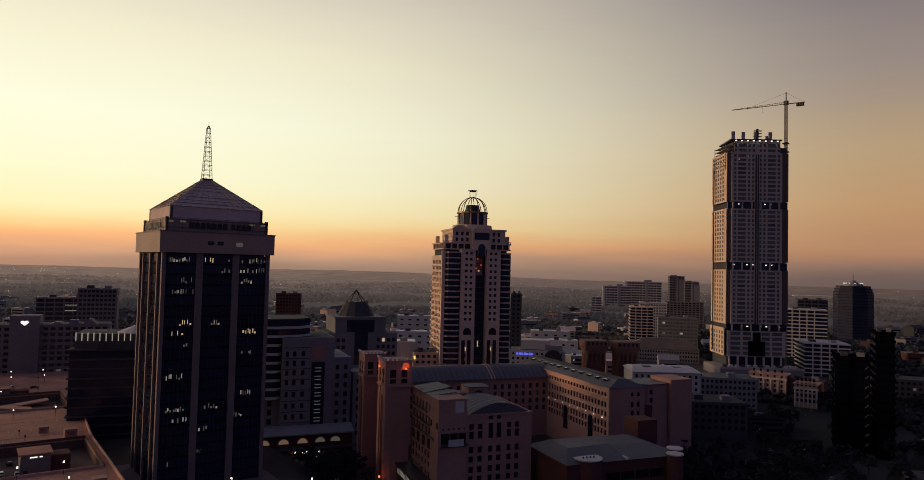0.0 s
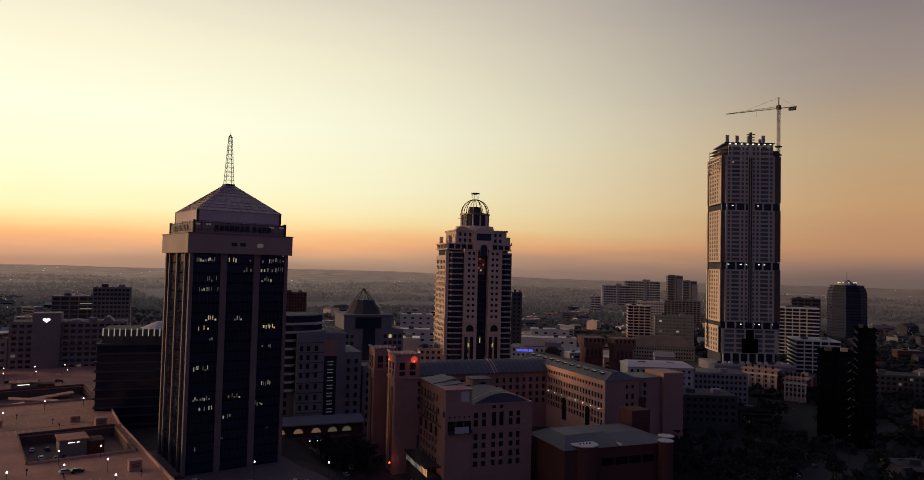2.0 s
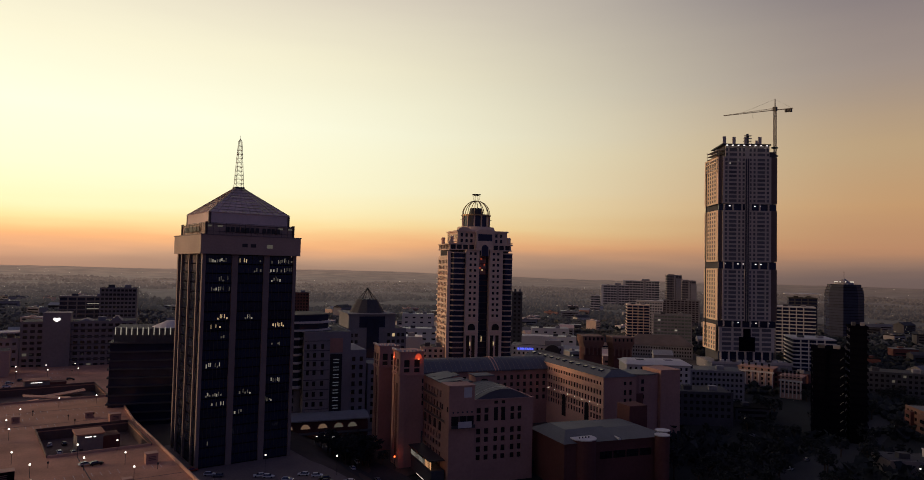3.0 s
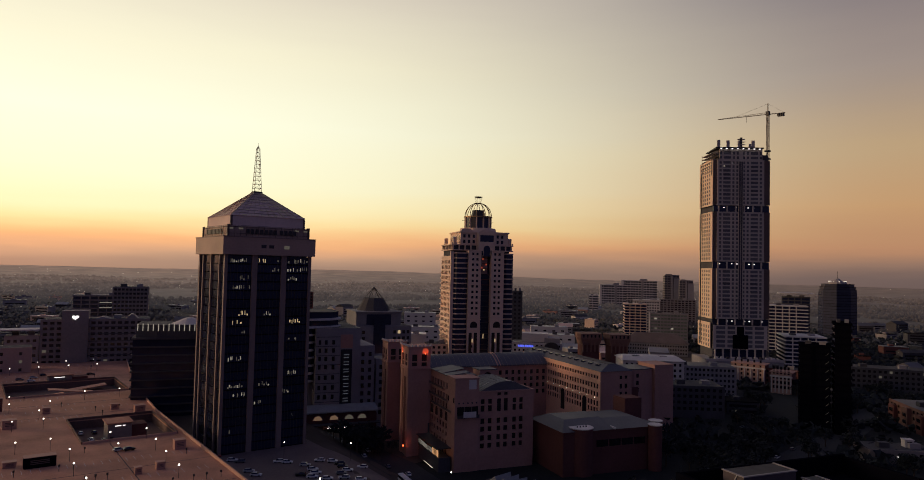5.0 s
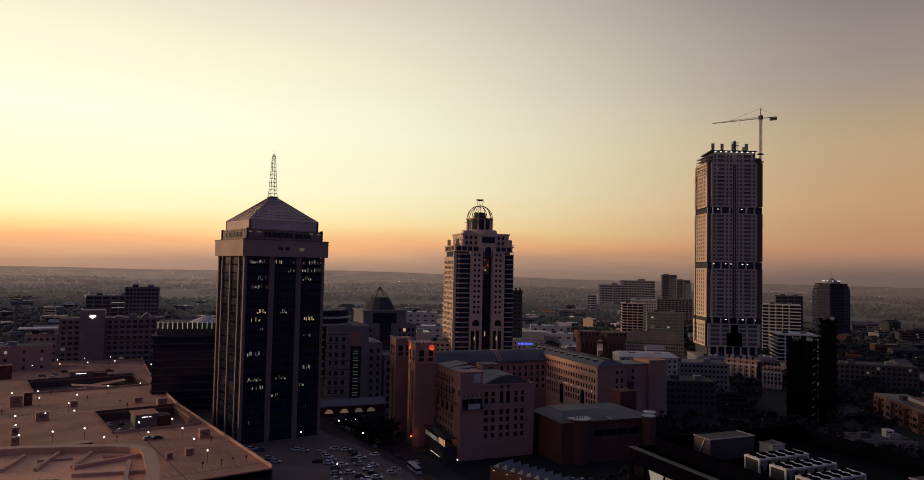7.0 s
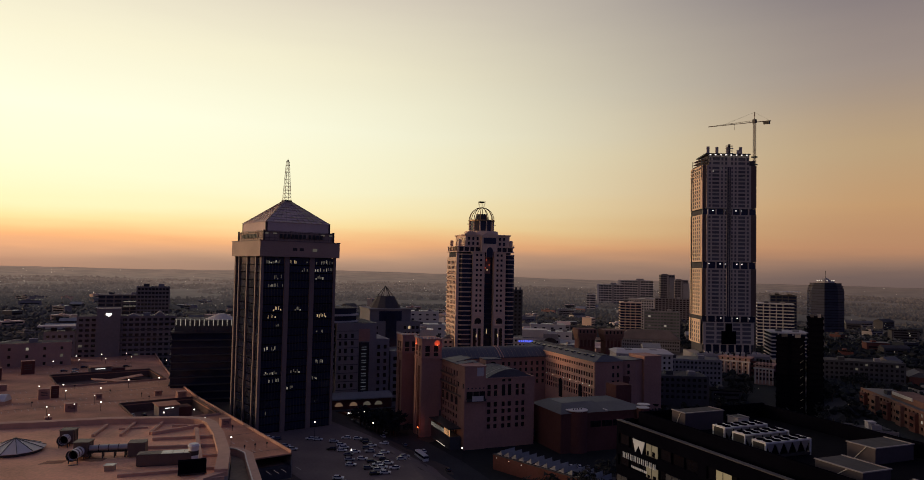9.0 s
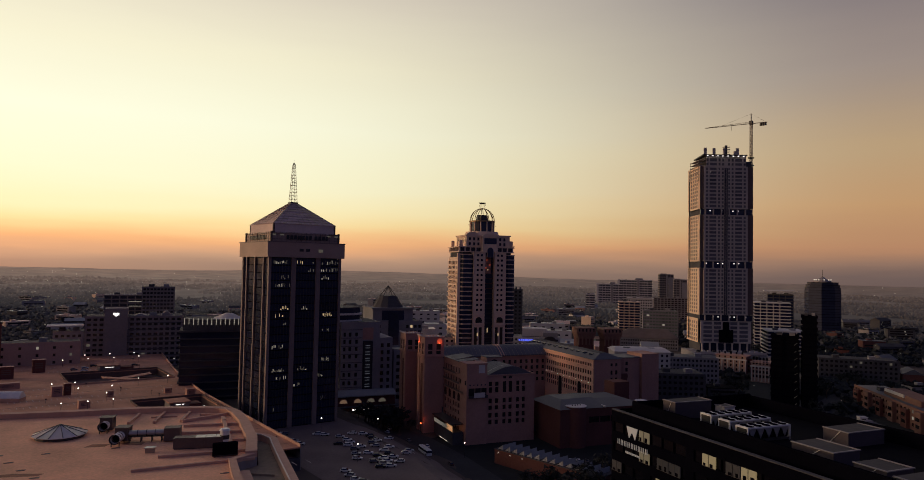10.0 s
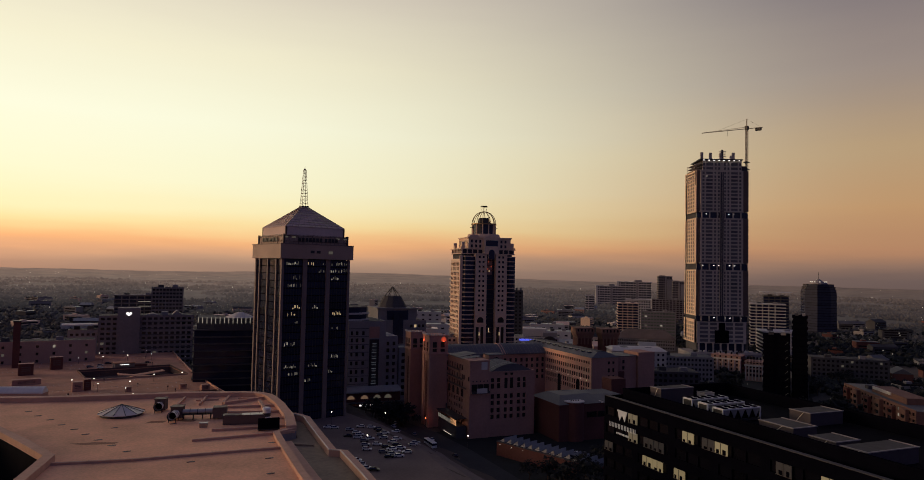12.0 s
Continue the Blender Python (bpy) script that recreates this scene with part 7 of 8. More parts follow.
# cars parked over the open lot, in loose rows
LOT = [(19.1, -20.0), (21.5, -22.9), (26.0, -30.0), (26.1, -37.2), (19.5, -41.4), (22.2, -45.7), (21.6, -53.1), (18.6, -59.9), (33.6, -27.2), (37.4, -31.1), (37.5, -39.8), (37.0, -45.2), (46.6, -39.6), (43.4, -62.6),
       (23.5, -61.7), (24.8, -67.4), (24.8, -72.1), (19.3, -74.4), (21.3, -79.0), (24.5, -76.4), (28.1, -79.9), (17.7, -82.2), (21.9, -83.4), (3.7, -79.8), (2.3, -85.9), (2.0, -91.5), (3.3, -95.3), (4.0, -8.9),
       (6.1, -12.3), (4.7, -26.5), (5.3, -32.6), (25.2, -41.9), (38.4, -35.5), (25.9, -50.8), (36.0, -58.2), (37.5, -69.7), (31.4, -61.5), (30.6, -67.0), (29.4, -72.6), (33.2, -47.6), (31.8, -53.0), (15.6, -66.8)]
for k, (px, py) in enumerate(LOT):
    car((0, 0, 1, 0, 2, 0, 4, 1, 0, 0, 2)[k % 11], px, py, ground_z(px, py) + 0.125, -28 + rnd.uniform(-9, 9) + (180 if k % 4 == 0 else 0))
for i in range(12):
    px, py = 92 + i * 2.9, -70 - i * 2.6
    car(rnd.choice((0, 0, 1, 4)), px, py, ground_z(px, py) + 0.01, 50 + rnd.uniform(-6, 6))
for px, py, rz in ((70, -20, 75), (72, -34, 75), (66, -5, 78), (64, -66, 70), (75, 8, 255), (240, -106, 12), (262, -102, 12), (290, -98, 190), (330, -90, 12), (352, -85, 12), (300, -70, 40), (285, -60, 60)):
    car(rnd.choice((0, 1, 2, 4)), px, py, ground_z(px, py) + 0.23, rz)


def bus():
    x, y = 63, -46
    t = thing("bus", "white coach parked in the street beside the square", "bus", pose(x, y, ground_z(x, y) + 0.23, 0, 0, 78))
    part("body", Shell().box(-5.8, 5.8, -1.25, 1.25, 0.4, 1.6), CAR_PAINTS[0], t)
    part("windows", Shell().box(-5.7, 5.7, -1.22, 1.22, 1.6, 2.7), GLASS, t)
    part("roof", Shell().prism([(-5.8, -1.25), (5.8, -1.25), (5.8, 1.25), (-5.8, 1.25)], 2.7, 3.1, [(-5.6, -1.0), (5.6, -1.0), (5.6, 1.0), (-5.6, 1.0)]), CAR_PAINTS[0], t)
    for px in (-3.8, 3.6):
        for py in (-1.1, 1.1):
            part("wheel", Shell().cyl(0, 0, -0.15, 0.15, 0.5, n=10), TYRE, t, m=pose(px, py, 0.5, 90, 0, 0))


bus()
for x, y in ((22, -18), (46, -30), (14, -70), (70, 20), (76, -60)):
    lamp_post(pose(x, y, ground_z(x, y)), 7.0, "street lamps", "street lamp with a bright head beside the car park")


# ---- office blocks and houses round about ----
def block(name, label, x, y, rz, w, d, z, wall, roof=None, fh=3.8, ww=2.0, gap=3.6, lit=0.0, band=False, seed=1, base=ST, group="", glass=None, edge=1.2):
    """A plain block with windows or glass bands; z is its top."""
    h = z - base
    t = thing(name, label, "building", pose(x, y, base, 0, 0, rz), group)
    n = max(1, int((h - 1.5) / fh))
    off = h - n * fh - 0.8
    if band:
        part("wall", Shell().box(0.6, w - 0.6, 0.6, d, 0, h - 0.4), glass or GLASS, t)
        for i in range(n + 1):
            part("slab_edge", Shell().box(0, w, 0, d + 0.5, off + i * fh, off + i * fh + edge), wall, t)
        for i in range(1, int(w / 7)):
            part("pier", Shell().box(i * 7 - 0.5, i * 7 + 0.5, -0.12, 0.59, 0, h - 0.6), wall, t)
    else:
        cols = max(1, int(w / gap))
        facade(t, pose(0, 0, 0), w, h, grid(w, cols, ww, 0.8), floors(off, n, fh, 1.0, 1.9), wall, GLASS_DIM, 0.5, lit, seed, lits=(LIT_PALE, LIT_FAINT, LIT_FAINT))
        part("side", Shell().box(0, w, 0.51, d, 0, h - 0.6), wall, t)
    part("roof", Shell().box(0.3, w - 0.3, 0.52, d - 0.2, h - 0.59, h - 0.3), roof or ROOF_DARK, t)
    for k in range(2):
        a = (0.2 + 0.45 * k) * w
        part("roof_box", Shell().box(a, a + min(5, w * 0.2), d * 0.3, d * 0.5, h - 0.3, h + 2.2), CONCRETE if k else CONCRETE_DARK, t)
    return t


# towards the glow
t = block("dark_office_range", "long dark office range with a lit heart-shaped sign", -42, 258, -12, 68, 26, 38.6, MID_BROWN, lit=0.02, seed=3, ww=2.6, gap=4.2)
part("sign_tower", Shell().box(13, 29, -3, 12, 0, 54.5), MID_BROWN, t)
for k in range(8):
    part("string_course", Shell().box(0, 68, -0.3, -0.003, 8 + k * 5.0, 8.5 + k * 5.0) if k < 3 else Shell().box(29.01, 68, -0.3, -0.003, 8 + k * 5.0, 8.5 + k * 5.0), CONCRETE_DARK, t)
for k, (x, w, h) in enumerate(((33, 9, 1.4), (52, 8, 3.2))):
    part("roof_hall", Shell().prism([(x, 3), (x + w, 3), (x + w, 18), (x, 18)], 48.3, 48.3 + h, [(x + w * 0.4, 4), (x + w * 0.6, 4), (x + w * 0.6, 17), (x + w * 0.4, 17)]), MID_BROWN, t)
s = Shell()
pts = [(0, -2.0), (1.9, -0.2), (2.2, 0.9), (1.5, 1.8), (0.6, 1.7), (0, 1.1), (-0.6, 1.7), (-1.5, 1.8), (-2.2, 0.9), (-1.9, -0.2)]
s.add([(x, y, z) for y in (-0.2, 0.0) for x, z in pts], [tuple(range(10)), tuple(range(19, 9, -1))] + [(i, (i + 1) % 10, (i + 1) % 10 + 10, i + 10) for i in range(10)])
part("sign", s, SIGN_WHITE, t, "white lit heart sign", m=pose(21, -3.01, 49.9) @ Matrix.Diagonal((1.0, 1.0, 0.78, 1.0)))
block("square_office", "square dark office tower with a pale rim", 22, 383, -13, 29, 29, 56.6, MID_BROWN, fh=3.6, seed=4, ww=2.2, gap=3.0)
t = block("terraced_office", "dark stepped office with lit upper terraces", -4, 424, -11, 45, 30, 47.0, MID_BROWN, band=True, seed=5)
for i in range(2):
    part("lit_terrace", Shell().box(22, 42, -0.3, -0.05, 46 + i * 4.6, 46.5 + i * 4.6), LIT_PALE, t)
t = thing("finned_hall", "dark office hall ringed with lit vertical fins", "building", pose(-16, 94, ST, 0, 0, -17))
for i in range(12):
    part("storey", Shell().box(0.8, 35.2, 0.8, 28, i * 4.2, i * 4.2 + 3.4), GLASS, t)
    part("slab_edge", Shell().box(0, 36, 0, 29, i * 4.2 + 3.4, i * 4.2 + 4.2), CONCRETE_DARK, t)
part("attic", Shell().prism([(2, 4), (12, 0.5), (34, 0.5), (35, 26), (2, 26)], 50.4, 57.0), CONCRETE_DARK, t)
for i in range(14):
    x = 2.5 + i * 2.5
    part("light_fin", Shell().box(x, x + 0.35, 0.0 if x > 11 else 3.4 - x * 0.3, 0.45 if x > 11 else 3.9 - x * 0.3, 54.0, 57.6), LIT_FIN, t)
part("dome", Shell().cyl(27, 12, 57.0, 60.0, 9.0, 2.0, 20), WHITE_WALL, t)
block("low_store", "low wide store behind the parking deck", -120, 224, -5, 71, 20, 24.5, PINK_WALL, fh=5, seed=7, ww=1.6, gap=10.0, lit=0.1)
t = block("canopy_store", "low store under a raised pale canopy", -62, 262, -8, 20, 14, 28, CONCRETE, fh=5, seed=8)
part("canopy", Shell().box(-4, 20, -4, 10, 41.5, 42.2), WHITE_WALL, t)
st = thing("brick_stack", "tall brown brick stack on the mall", "stack", pose(-100, 204, MALL_Z, 0, 0, -4))
part("shaft", Shell().box(0, 4, 0, 4, 0, 30), RENDER_DARK, st)
part("cap", Shell().box(-0.3, 4.3, -0.3, 4.3, 30, 31), STEEL_DARK, st)

# behind the square
t = block("supermarket", "pale store with a blue lit sign and arched entrance", 289, 153, -43, 42, 24, 19, WHITE_WALL, ROOF_GREY, seed=9, ww=1.6)
for i in range(7):
    part("sign_bar", Shell().box(5 + i * 1.9, 6.5 + i * 1.9, -0.3, -0.02, 25.2, 26.9), SIGN_BLUE, t)
part("upper_block", Shell().box(8, 30, 6, 22, 29.01, 36), WHITE_WALL, t)
part("upper_block", Shell().box(27, 40, 1, 18, 29.01, 33), CONCRETE, t)
part("arch_hall", Shell().cyl(0, 0, 0, 6, 6.5, n=18), STEEL_DARK, t, m=pose(33, -0.5, 24, 90, 0, 0))
for k in range(2):
    q = thing("corner_bastion", "brick-red bastion tower with flared battlements", "building", pose(302 + 14.5 * k, 86 - 16.0 * k, ST - 3.5, 0, 0, -30), "bastion towers")
    part("shaft", Shell().box(1.5, 15, 1.5, 15, 0, 36), RENDER_DARK, q)
    part("flare", Shell().prism([(1.5, 1.5), (15, 1.5), (15, 15), (1.5, 15)], 36, 41, [(0, 0), (16.5, 0), (16.5, 16.5), (0, 16.5)]), BASTION, q)
    part("battlement", Shell().box(0, 16.5, 0, 16.5, 41, 45), BASTION, q)
    for i in range(5):
        part("window", pane_mesh(1.2, 2.2, GLASS_DIM), GLASS_DIM, q, m=pose(2 + i * 3.1, -0.05, 42))
        part("corbel", Shell().box(1.4 + i * 3.1, 2.2 + i * 3.1, 0.2, 1.5, 31, 38), BASTION, q)
t = block("gabled_hall", "long low hall with a brown hipped roof", 505, 220, -52, 70, 30, 3, CONCRETE, seed=10, ww=1.4, gap=2.6)
part("hip_roof", Shell().prism([(-1, -1), (71, -1), (71, 31), (-1, 31)], 13.0, 23, [(14, 14), (58, 14), (58, 16), (14, 16)]), DARK_TILE, t)
t = block("white_roof_store", "low store with a broad white roof", 285, 30, -38, 42, 26, 19, WHITE_WALL, SKYLIGHT, seed=11, ww=1.6)
part("white_roof", Shell().prism([(-1, -1), (43, -1), (43, 27), (-1, 27)], 29.0, 31, [(2, 8), (40, 8), (40, 20), (2, 20)]), WHITE_WALL, t)
block("grey_school", "grey plastered block with rows of small windows", 344, 37, -45, 49, 26, 11, CONCRETE, ROOF_GREY, seed=12, ww=1.6, gap=3.0)
block("black_hall", "low dark hall beside the street trees", 272, -18, -40, 34, 26, 10, CONCRETE_DARK, ROOF_DARK, seed=13)
t = block("tower_podium", "sandstone podium with an orange wall lamp", 189.8, 134.7, -30, 17, 20, 24, SANDSTONE, seed=14)
part("wall_lamp", Shell().cyl(0.9, -0.5, 29.4, 31.6, 0.5, n=8), LIT_LAMP, t)
t = block("white_shed", "long blank white shed behind the square", 173, 162, -32, 30, 20, 29.5, WHITE_WALL, WHITE_METAL, seed=15, ww=0.3, gap=27)
# pink classical pavilions
for x, y, rz, w, z in ((433, 41, -72, 26, 6.6), (416.7, -2.6, -72, 14.6, 6.0)):
    q = thing("columned_pavilion", "pink classical office pavilion with pale pilasters", "building", pose(x, y, ST, 0, 0, rz), "columned pavilions")
    h = z - ST
    n = 5
    facade(q, pose(0, 0, 0), w, h, grid(w, n, 1.5, 0.8), floors(3, 5, 3.6, 1, 2.2), PINK_WALL, GLASS_DIM, 0.5, 0.0, 91)
    part("side", Shell().box(0, w, 0.51, 16, 0, h - 0.5), RENDER_DARK, q)
    for i in range(n + 1):
        part("pilaster", Shell().cyl(0.5 + i * (w - 1) / n, -0.4, 1, h - 3.4, 0.42, n=8), WHITE_WALL, q)
    part("entablature", Shell().box(-0.6, w + 0.6, -0.9, -0.003, h - 3.4, h - 2.2), WHITE_WALL, q)
    part("cornice", Shell().box(-0.8, w + 0.8, -1.0, 16.2, h, h + 0.6), RENDER_PINK, q)
block("pavilion_link", "brown link block between the pavilions", 446, 20, -72, 26, 16, 4.6, RENDER_DARK, seed=16)
# towards the right: dark glass office, terraces
t = block("dark_glass_office", "dark glass office tower with a lit stair", 309.4, -80.2, -62, 17, 22, 39.5, BLACK_CLAD, band=True, seed=17, glass=GLASS_BLACK)
for i in range(9):
    part("stair_light", Shell().bar((14.0, -0.3, 6 + i * 4.8), (15.6, -0.3, 7.5 + i * 4.8), 0.1), LIT_FAINT, t)
block("dark_glass_tower", "taller black glass tower beside the dark office", 317.6, -96.2, -62, 9.5, 22, 53.0, BLACK_CLAD, band=True, seed=45, glass=GLASS_BLACK)
block("dark_slab_office", "dark office slab with a few lit rooms", 473, -31, -55, 60, 24, 10, CONCRETE_DARK, lit=0.12, seed=18)
t = block("terraced_flats", "dull brick-brown flats with set-back terraces", 393, -95, -135, 104, 20, 3.4, BASTION, ROOF_GREY, seed=19, ww=2.6, gap=4.6, lit=0.04)
for k in range(6):
    part("bay", Shell().box(4 + k * 17, 11 + k * 17, -2.2, -0.003, 0, 11.0 + 1.4 * (k % 2)), BASTION if k % 2 else RENDER_DARK, t)
    for z in (3.0, 7.0):
        part("bay_window", pane_mesh(4.4, 2.0, GLASS_DIM), GLASS_DIM, t, m=pose(7.5 + k * 17, -2.26, z))
part("upper_storey", Shell().box(34, 82, 5, 18, 13.0, 16.8), BASTION, t)
part("white_fascia", Shell().box(36, 62, 4.4, 4.99, 15.2, 17.0), WHITE_WALL, t)
t = block("corner_house", "low brown house with a white roof turret", 271, -135.6, -42, 32, 18, -3.0, MID_BROWN, ROOF_DARK, seed=20, ww=2.2, gap=5.0)
part("turret", Shell().box(20, 24, 8, 12, 6.7, 10.2), WHITE_WALL, t)
part("turret_window", Shell().box(20.8, 23.2, 7.9, 7.99, 7.6, 9.6), GLASS_DIM, t)
part("turret_cap", Shell().box(19.7, 24.3, 7.7, 12.3, 10.2, 10.5), WHITE_WALL, t)
part("lamp", Shell().box(12.5, 13.6, -0.3, -0.02, 3.6, 4.2), SIGN_WHITE, t)
# far offices
block("banded_flats", "pale flats with curved balcony bands", 634, 326, -46, 29, 30, 37, SANDSTONE, band=True, seed=21)
t = block("white_roofed_office", "office with a bright white roof", 687, 355, -50, 36, 24, 40, WHITE_WALL, WHITE_METAL, seed=22)
part("roof_wing", Shell().box(-1, 37, -1, 20, 50, 51), WHITE_WALL, t)
t_green = block("green_window_office", "brown office with pale green lit windows", 576, 238, -50, 43, 22, 32, CONCRETE, lit=0.06, seed=23, gap=3.6, ww=3.0)
for q in [o for o in t_green.children if o.name.startswith("window") and o.data.materials[0] == GLASS_DIM]:
    q.data = pane_mesh(3.0, 1.9, GREEN_GLASS)
for lb, x, y, rz, w, z, seed in (("far apartment slab with pale balcony bands", 1278, 955, -46, 66, 44, 24), ("broad far apartment slab with pale balcony bands and a roof house", 1353, 946, -50, 90, 56, 25)):
    t = block("apartment_slab", lb, x, y, rz, w, 24, z, WHITE_WALL, band=True, seed=seed, fh=6.4, edge=2.3, glass=CONCRETE_DARK)
    h = z - ST
    part("stair_core", Shell().box(-3.0, 3.2, -1.6, 20, 0, h + 1.5), WHITE_WALL, t)
    part("stair_core", Shell().box(w * 0.55, w * 0.55 + 5.5, -1.4, 8, 0, h + 2.5), CONCRETE, t)
    part("lift_house", Shell().box(w * 0.5, w * 0.72, 4, 18, h - 0.3, h + 6.0), CONCRETE, t)
    part("roof_slab", Shell().box(-1.5, w + 1.5, -1.2, 25, h - 0.25, h + 0.9), WHITE_WALL, t)
for lb, x, y, rz, w, d, z, seed in (("far dark office tower with pale corner ribs", 1350, 807, -45, 36, 30, 73, 26), ("far lower office tower with vertical ribs", 1323, 743, -50, 32, 26, 61, 27)):
    t = block("far_tower", lb, x, y, rz, w, d, z, MID_BROWN, band=True, seed=seed, fh=6.0, edge=2.4, glass=CONCRETE_DARK)
    h = z - ST
    part("side_wing", Shell().box(w * 0.62, w + 1.0, -2.5, d * 0.6, 0, h - 7), CONCRETE, t)
    part("rib", Shell().box(w * 0.46, w * 0.56, -1.6, 0.5, 0, h - 1), CONCRETE, t)
    part("plant_room", Shell().box(w * 0.1, w * 0.5, 4, d * 0.7, h - 0.3, h + 3.6), MID_BROWN, t)
block("stepped_flats", "small white flats beside the apartment slabs", 1025, 758, -47, 20, 16, 27, WHITE_WALL, band=True, seed=52, fh=5.2, edge=2.0, glass=CONCRETE_DARK)
block("far_flat_office", "far dark flat-roofed office", 920, 490, -50, 62, 24, 33, MID_BROWN, seed=28, gap=6, ww=4)
t = block("far_hall", "far office with an oversailing white roof", 716, 153, -58, 31, 26, 54, CONCRETE_DARK, band=True, seed=29)
part("roof_plate", Shell().box(-4, 35, -4, 28, 68, 69.2), WHITE_WALL, t)
block("far_banded_office", "pale banded office behind the skyscraper", 650, 132, -58, 40, 24, 46, WHITE_WALL, band=True, seed=30)
block("low_banded_office", "low white-banded office below the skyscraper", 571, 70, -50, 38, 40, 20, WHITE_WALL, band=True, seed=31)
block("far_slim_tower", "slim far tower behind the hotel", 332, 204, -41, 9.5, 12, 60, CONCRETE_DARK, seed=32)
block("far_brown_tower", "far brown office tower in haze", 245, 528, -24, 29, 24, 46, RENDER_DARK, seed=33)
for k, (x, y, rz, w, z, lb) in enumerate(((372, 462, -34, 40, 22, "long white sheds behind the hotel"), (430, 425, -34, 26, 18, "low white shed among trees"), (299, 343, -34, 49, 16, "pale low sheds near the hotel"),
                                         (340, 260, -40, 40, 8, "broad pale shed roof"), (470, 330, -40, 44, 12, "flat pale warehouse among trees"), (430, 260, -44, 30, 10, "flat grey warehouse among dark trees"))):
    block("warehouse", lb, x, y, rz, w, 22, z, WHITE_WALL, SKYLIGHT, seed=40 + k, gap=9, ww=3.6, fh=6)


def round_office():
    t = thing("round_office", "dark glass octagonal office tower with a lit crown", "tower", pose(990, 216, ST))
    oct8 = [(26 * math.cos(math.pi * (i + 0.5) / 4), 26 * math.sin(math.pi * (i + 0.5) / 4)) for i in range(8)]
    for i in range(19):
        k = (1.0, 0.975, 0.93, 0.86)[max(0, i - 15)]
        part("storey", Shell().prism([(x * k, y * k) for x, y in oct8], i * 4.15, i * 4.15 + 3.7), NAVY_GLASS, t)
        part("slab_edge", Shell().prism([(x * k * 1.01, y * k * 1.01) for x, y in oct8], i * 4.15 + 3.7, i * 4.15 + 4.15), BLACK_CLAD, t)
    part("crown", Shell().cyl(0, 0, 78.85, 82, 13, 12, 16), CONCRETE, t)
    part("crown", Shell().cyl(0, 0, 82, 87, 8, 2.0, 16), CONCRETE, t)
    part("spire", Shell().bar((0, 0, 86.5), (0, 0, 98), 0.3), STEEL_DARK, t)
    for i in range(10):
        a = i * 0.628
        part("crown_lamp", Shell().cyl(12 * math.cos(a), 12 * math.sin(a), 82, 83.4, 0.7, n=6), LAMP_SOFT, t)


NAVY_GLASS = surface("navy_glass", (0.022, 0.026, 0.052), rough=0.25, vary=0.4, scale=2.0, fine=9.0, bump=0, spec=0.2, per_object=0.5)
round_office()

# ---- low houses and roofs between the towers, out to the woods ----
EYE = (-95.0, -295.0)


def house(x, y, rz, w, d, h, wall, roof, gable, seed):
    r = random.Random(seed)
    t = thing("low_building", "flat-roofed low building among dark trees" if not gable else "small gabled building among dark trees", "building", pose(x, y, ground_z(x, y), 0, 0, rz), "low city buildings")
    part("wall", Shell().box(0, w, 0, d, 0, h), wall, t)
    if gable:
        part("roof", Shell().prism([(-0.6, -0.6), (w + 0.6, -0.6), (w + 0.6, d + 0.6), (-0.6, d + 0.6)], h, h + d * 0.28, [(-0.4, d * 0.48), (w + 0.4, d * 0.48), (w + 0.4, d * 0.52), (-0.4, d * 0.52)]), roof, t)
    else:
        top = part("roof", Shell().box(-0.3, w + 0.3, -0.3, d + 0.3, h, h + 0.5), roof, t)
        part("roof_box", Shell().box(w * 0.3, w * 0.5, d * 0.4, d * 0.7, h + 0.5, h + 2.3), wall, top)
    for k in range(int(h // 3.6)):
        part("window_band", Shell().box(w * 0.08, w * 0.92, -0.12, -0.02, 1.2 + k * 3.5, 2.9 + k * 3.5), GLASS_DIM, t)
        if r.random() < 0.3:
            a = r.uniform(0.1, 0.8) * w
            part("lit_window", Shell().box(a, a + 1.6, -0.2, -0.125, 1.4 + k * 3.5, 2.6 + k * 3.5), LIT_PALE, t)


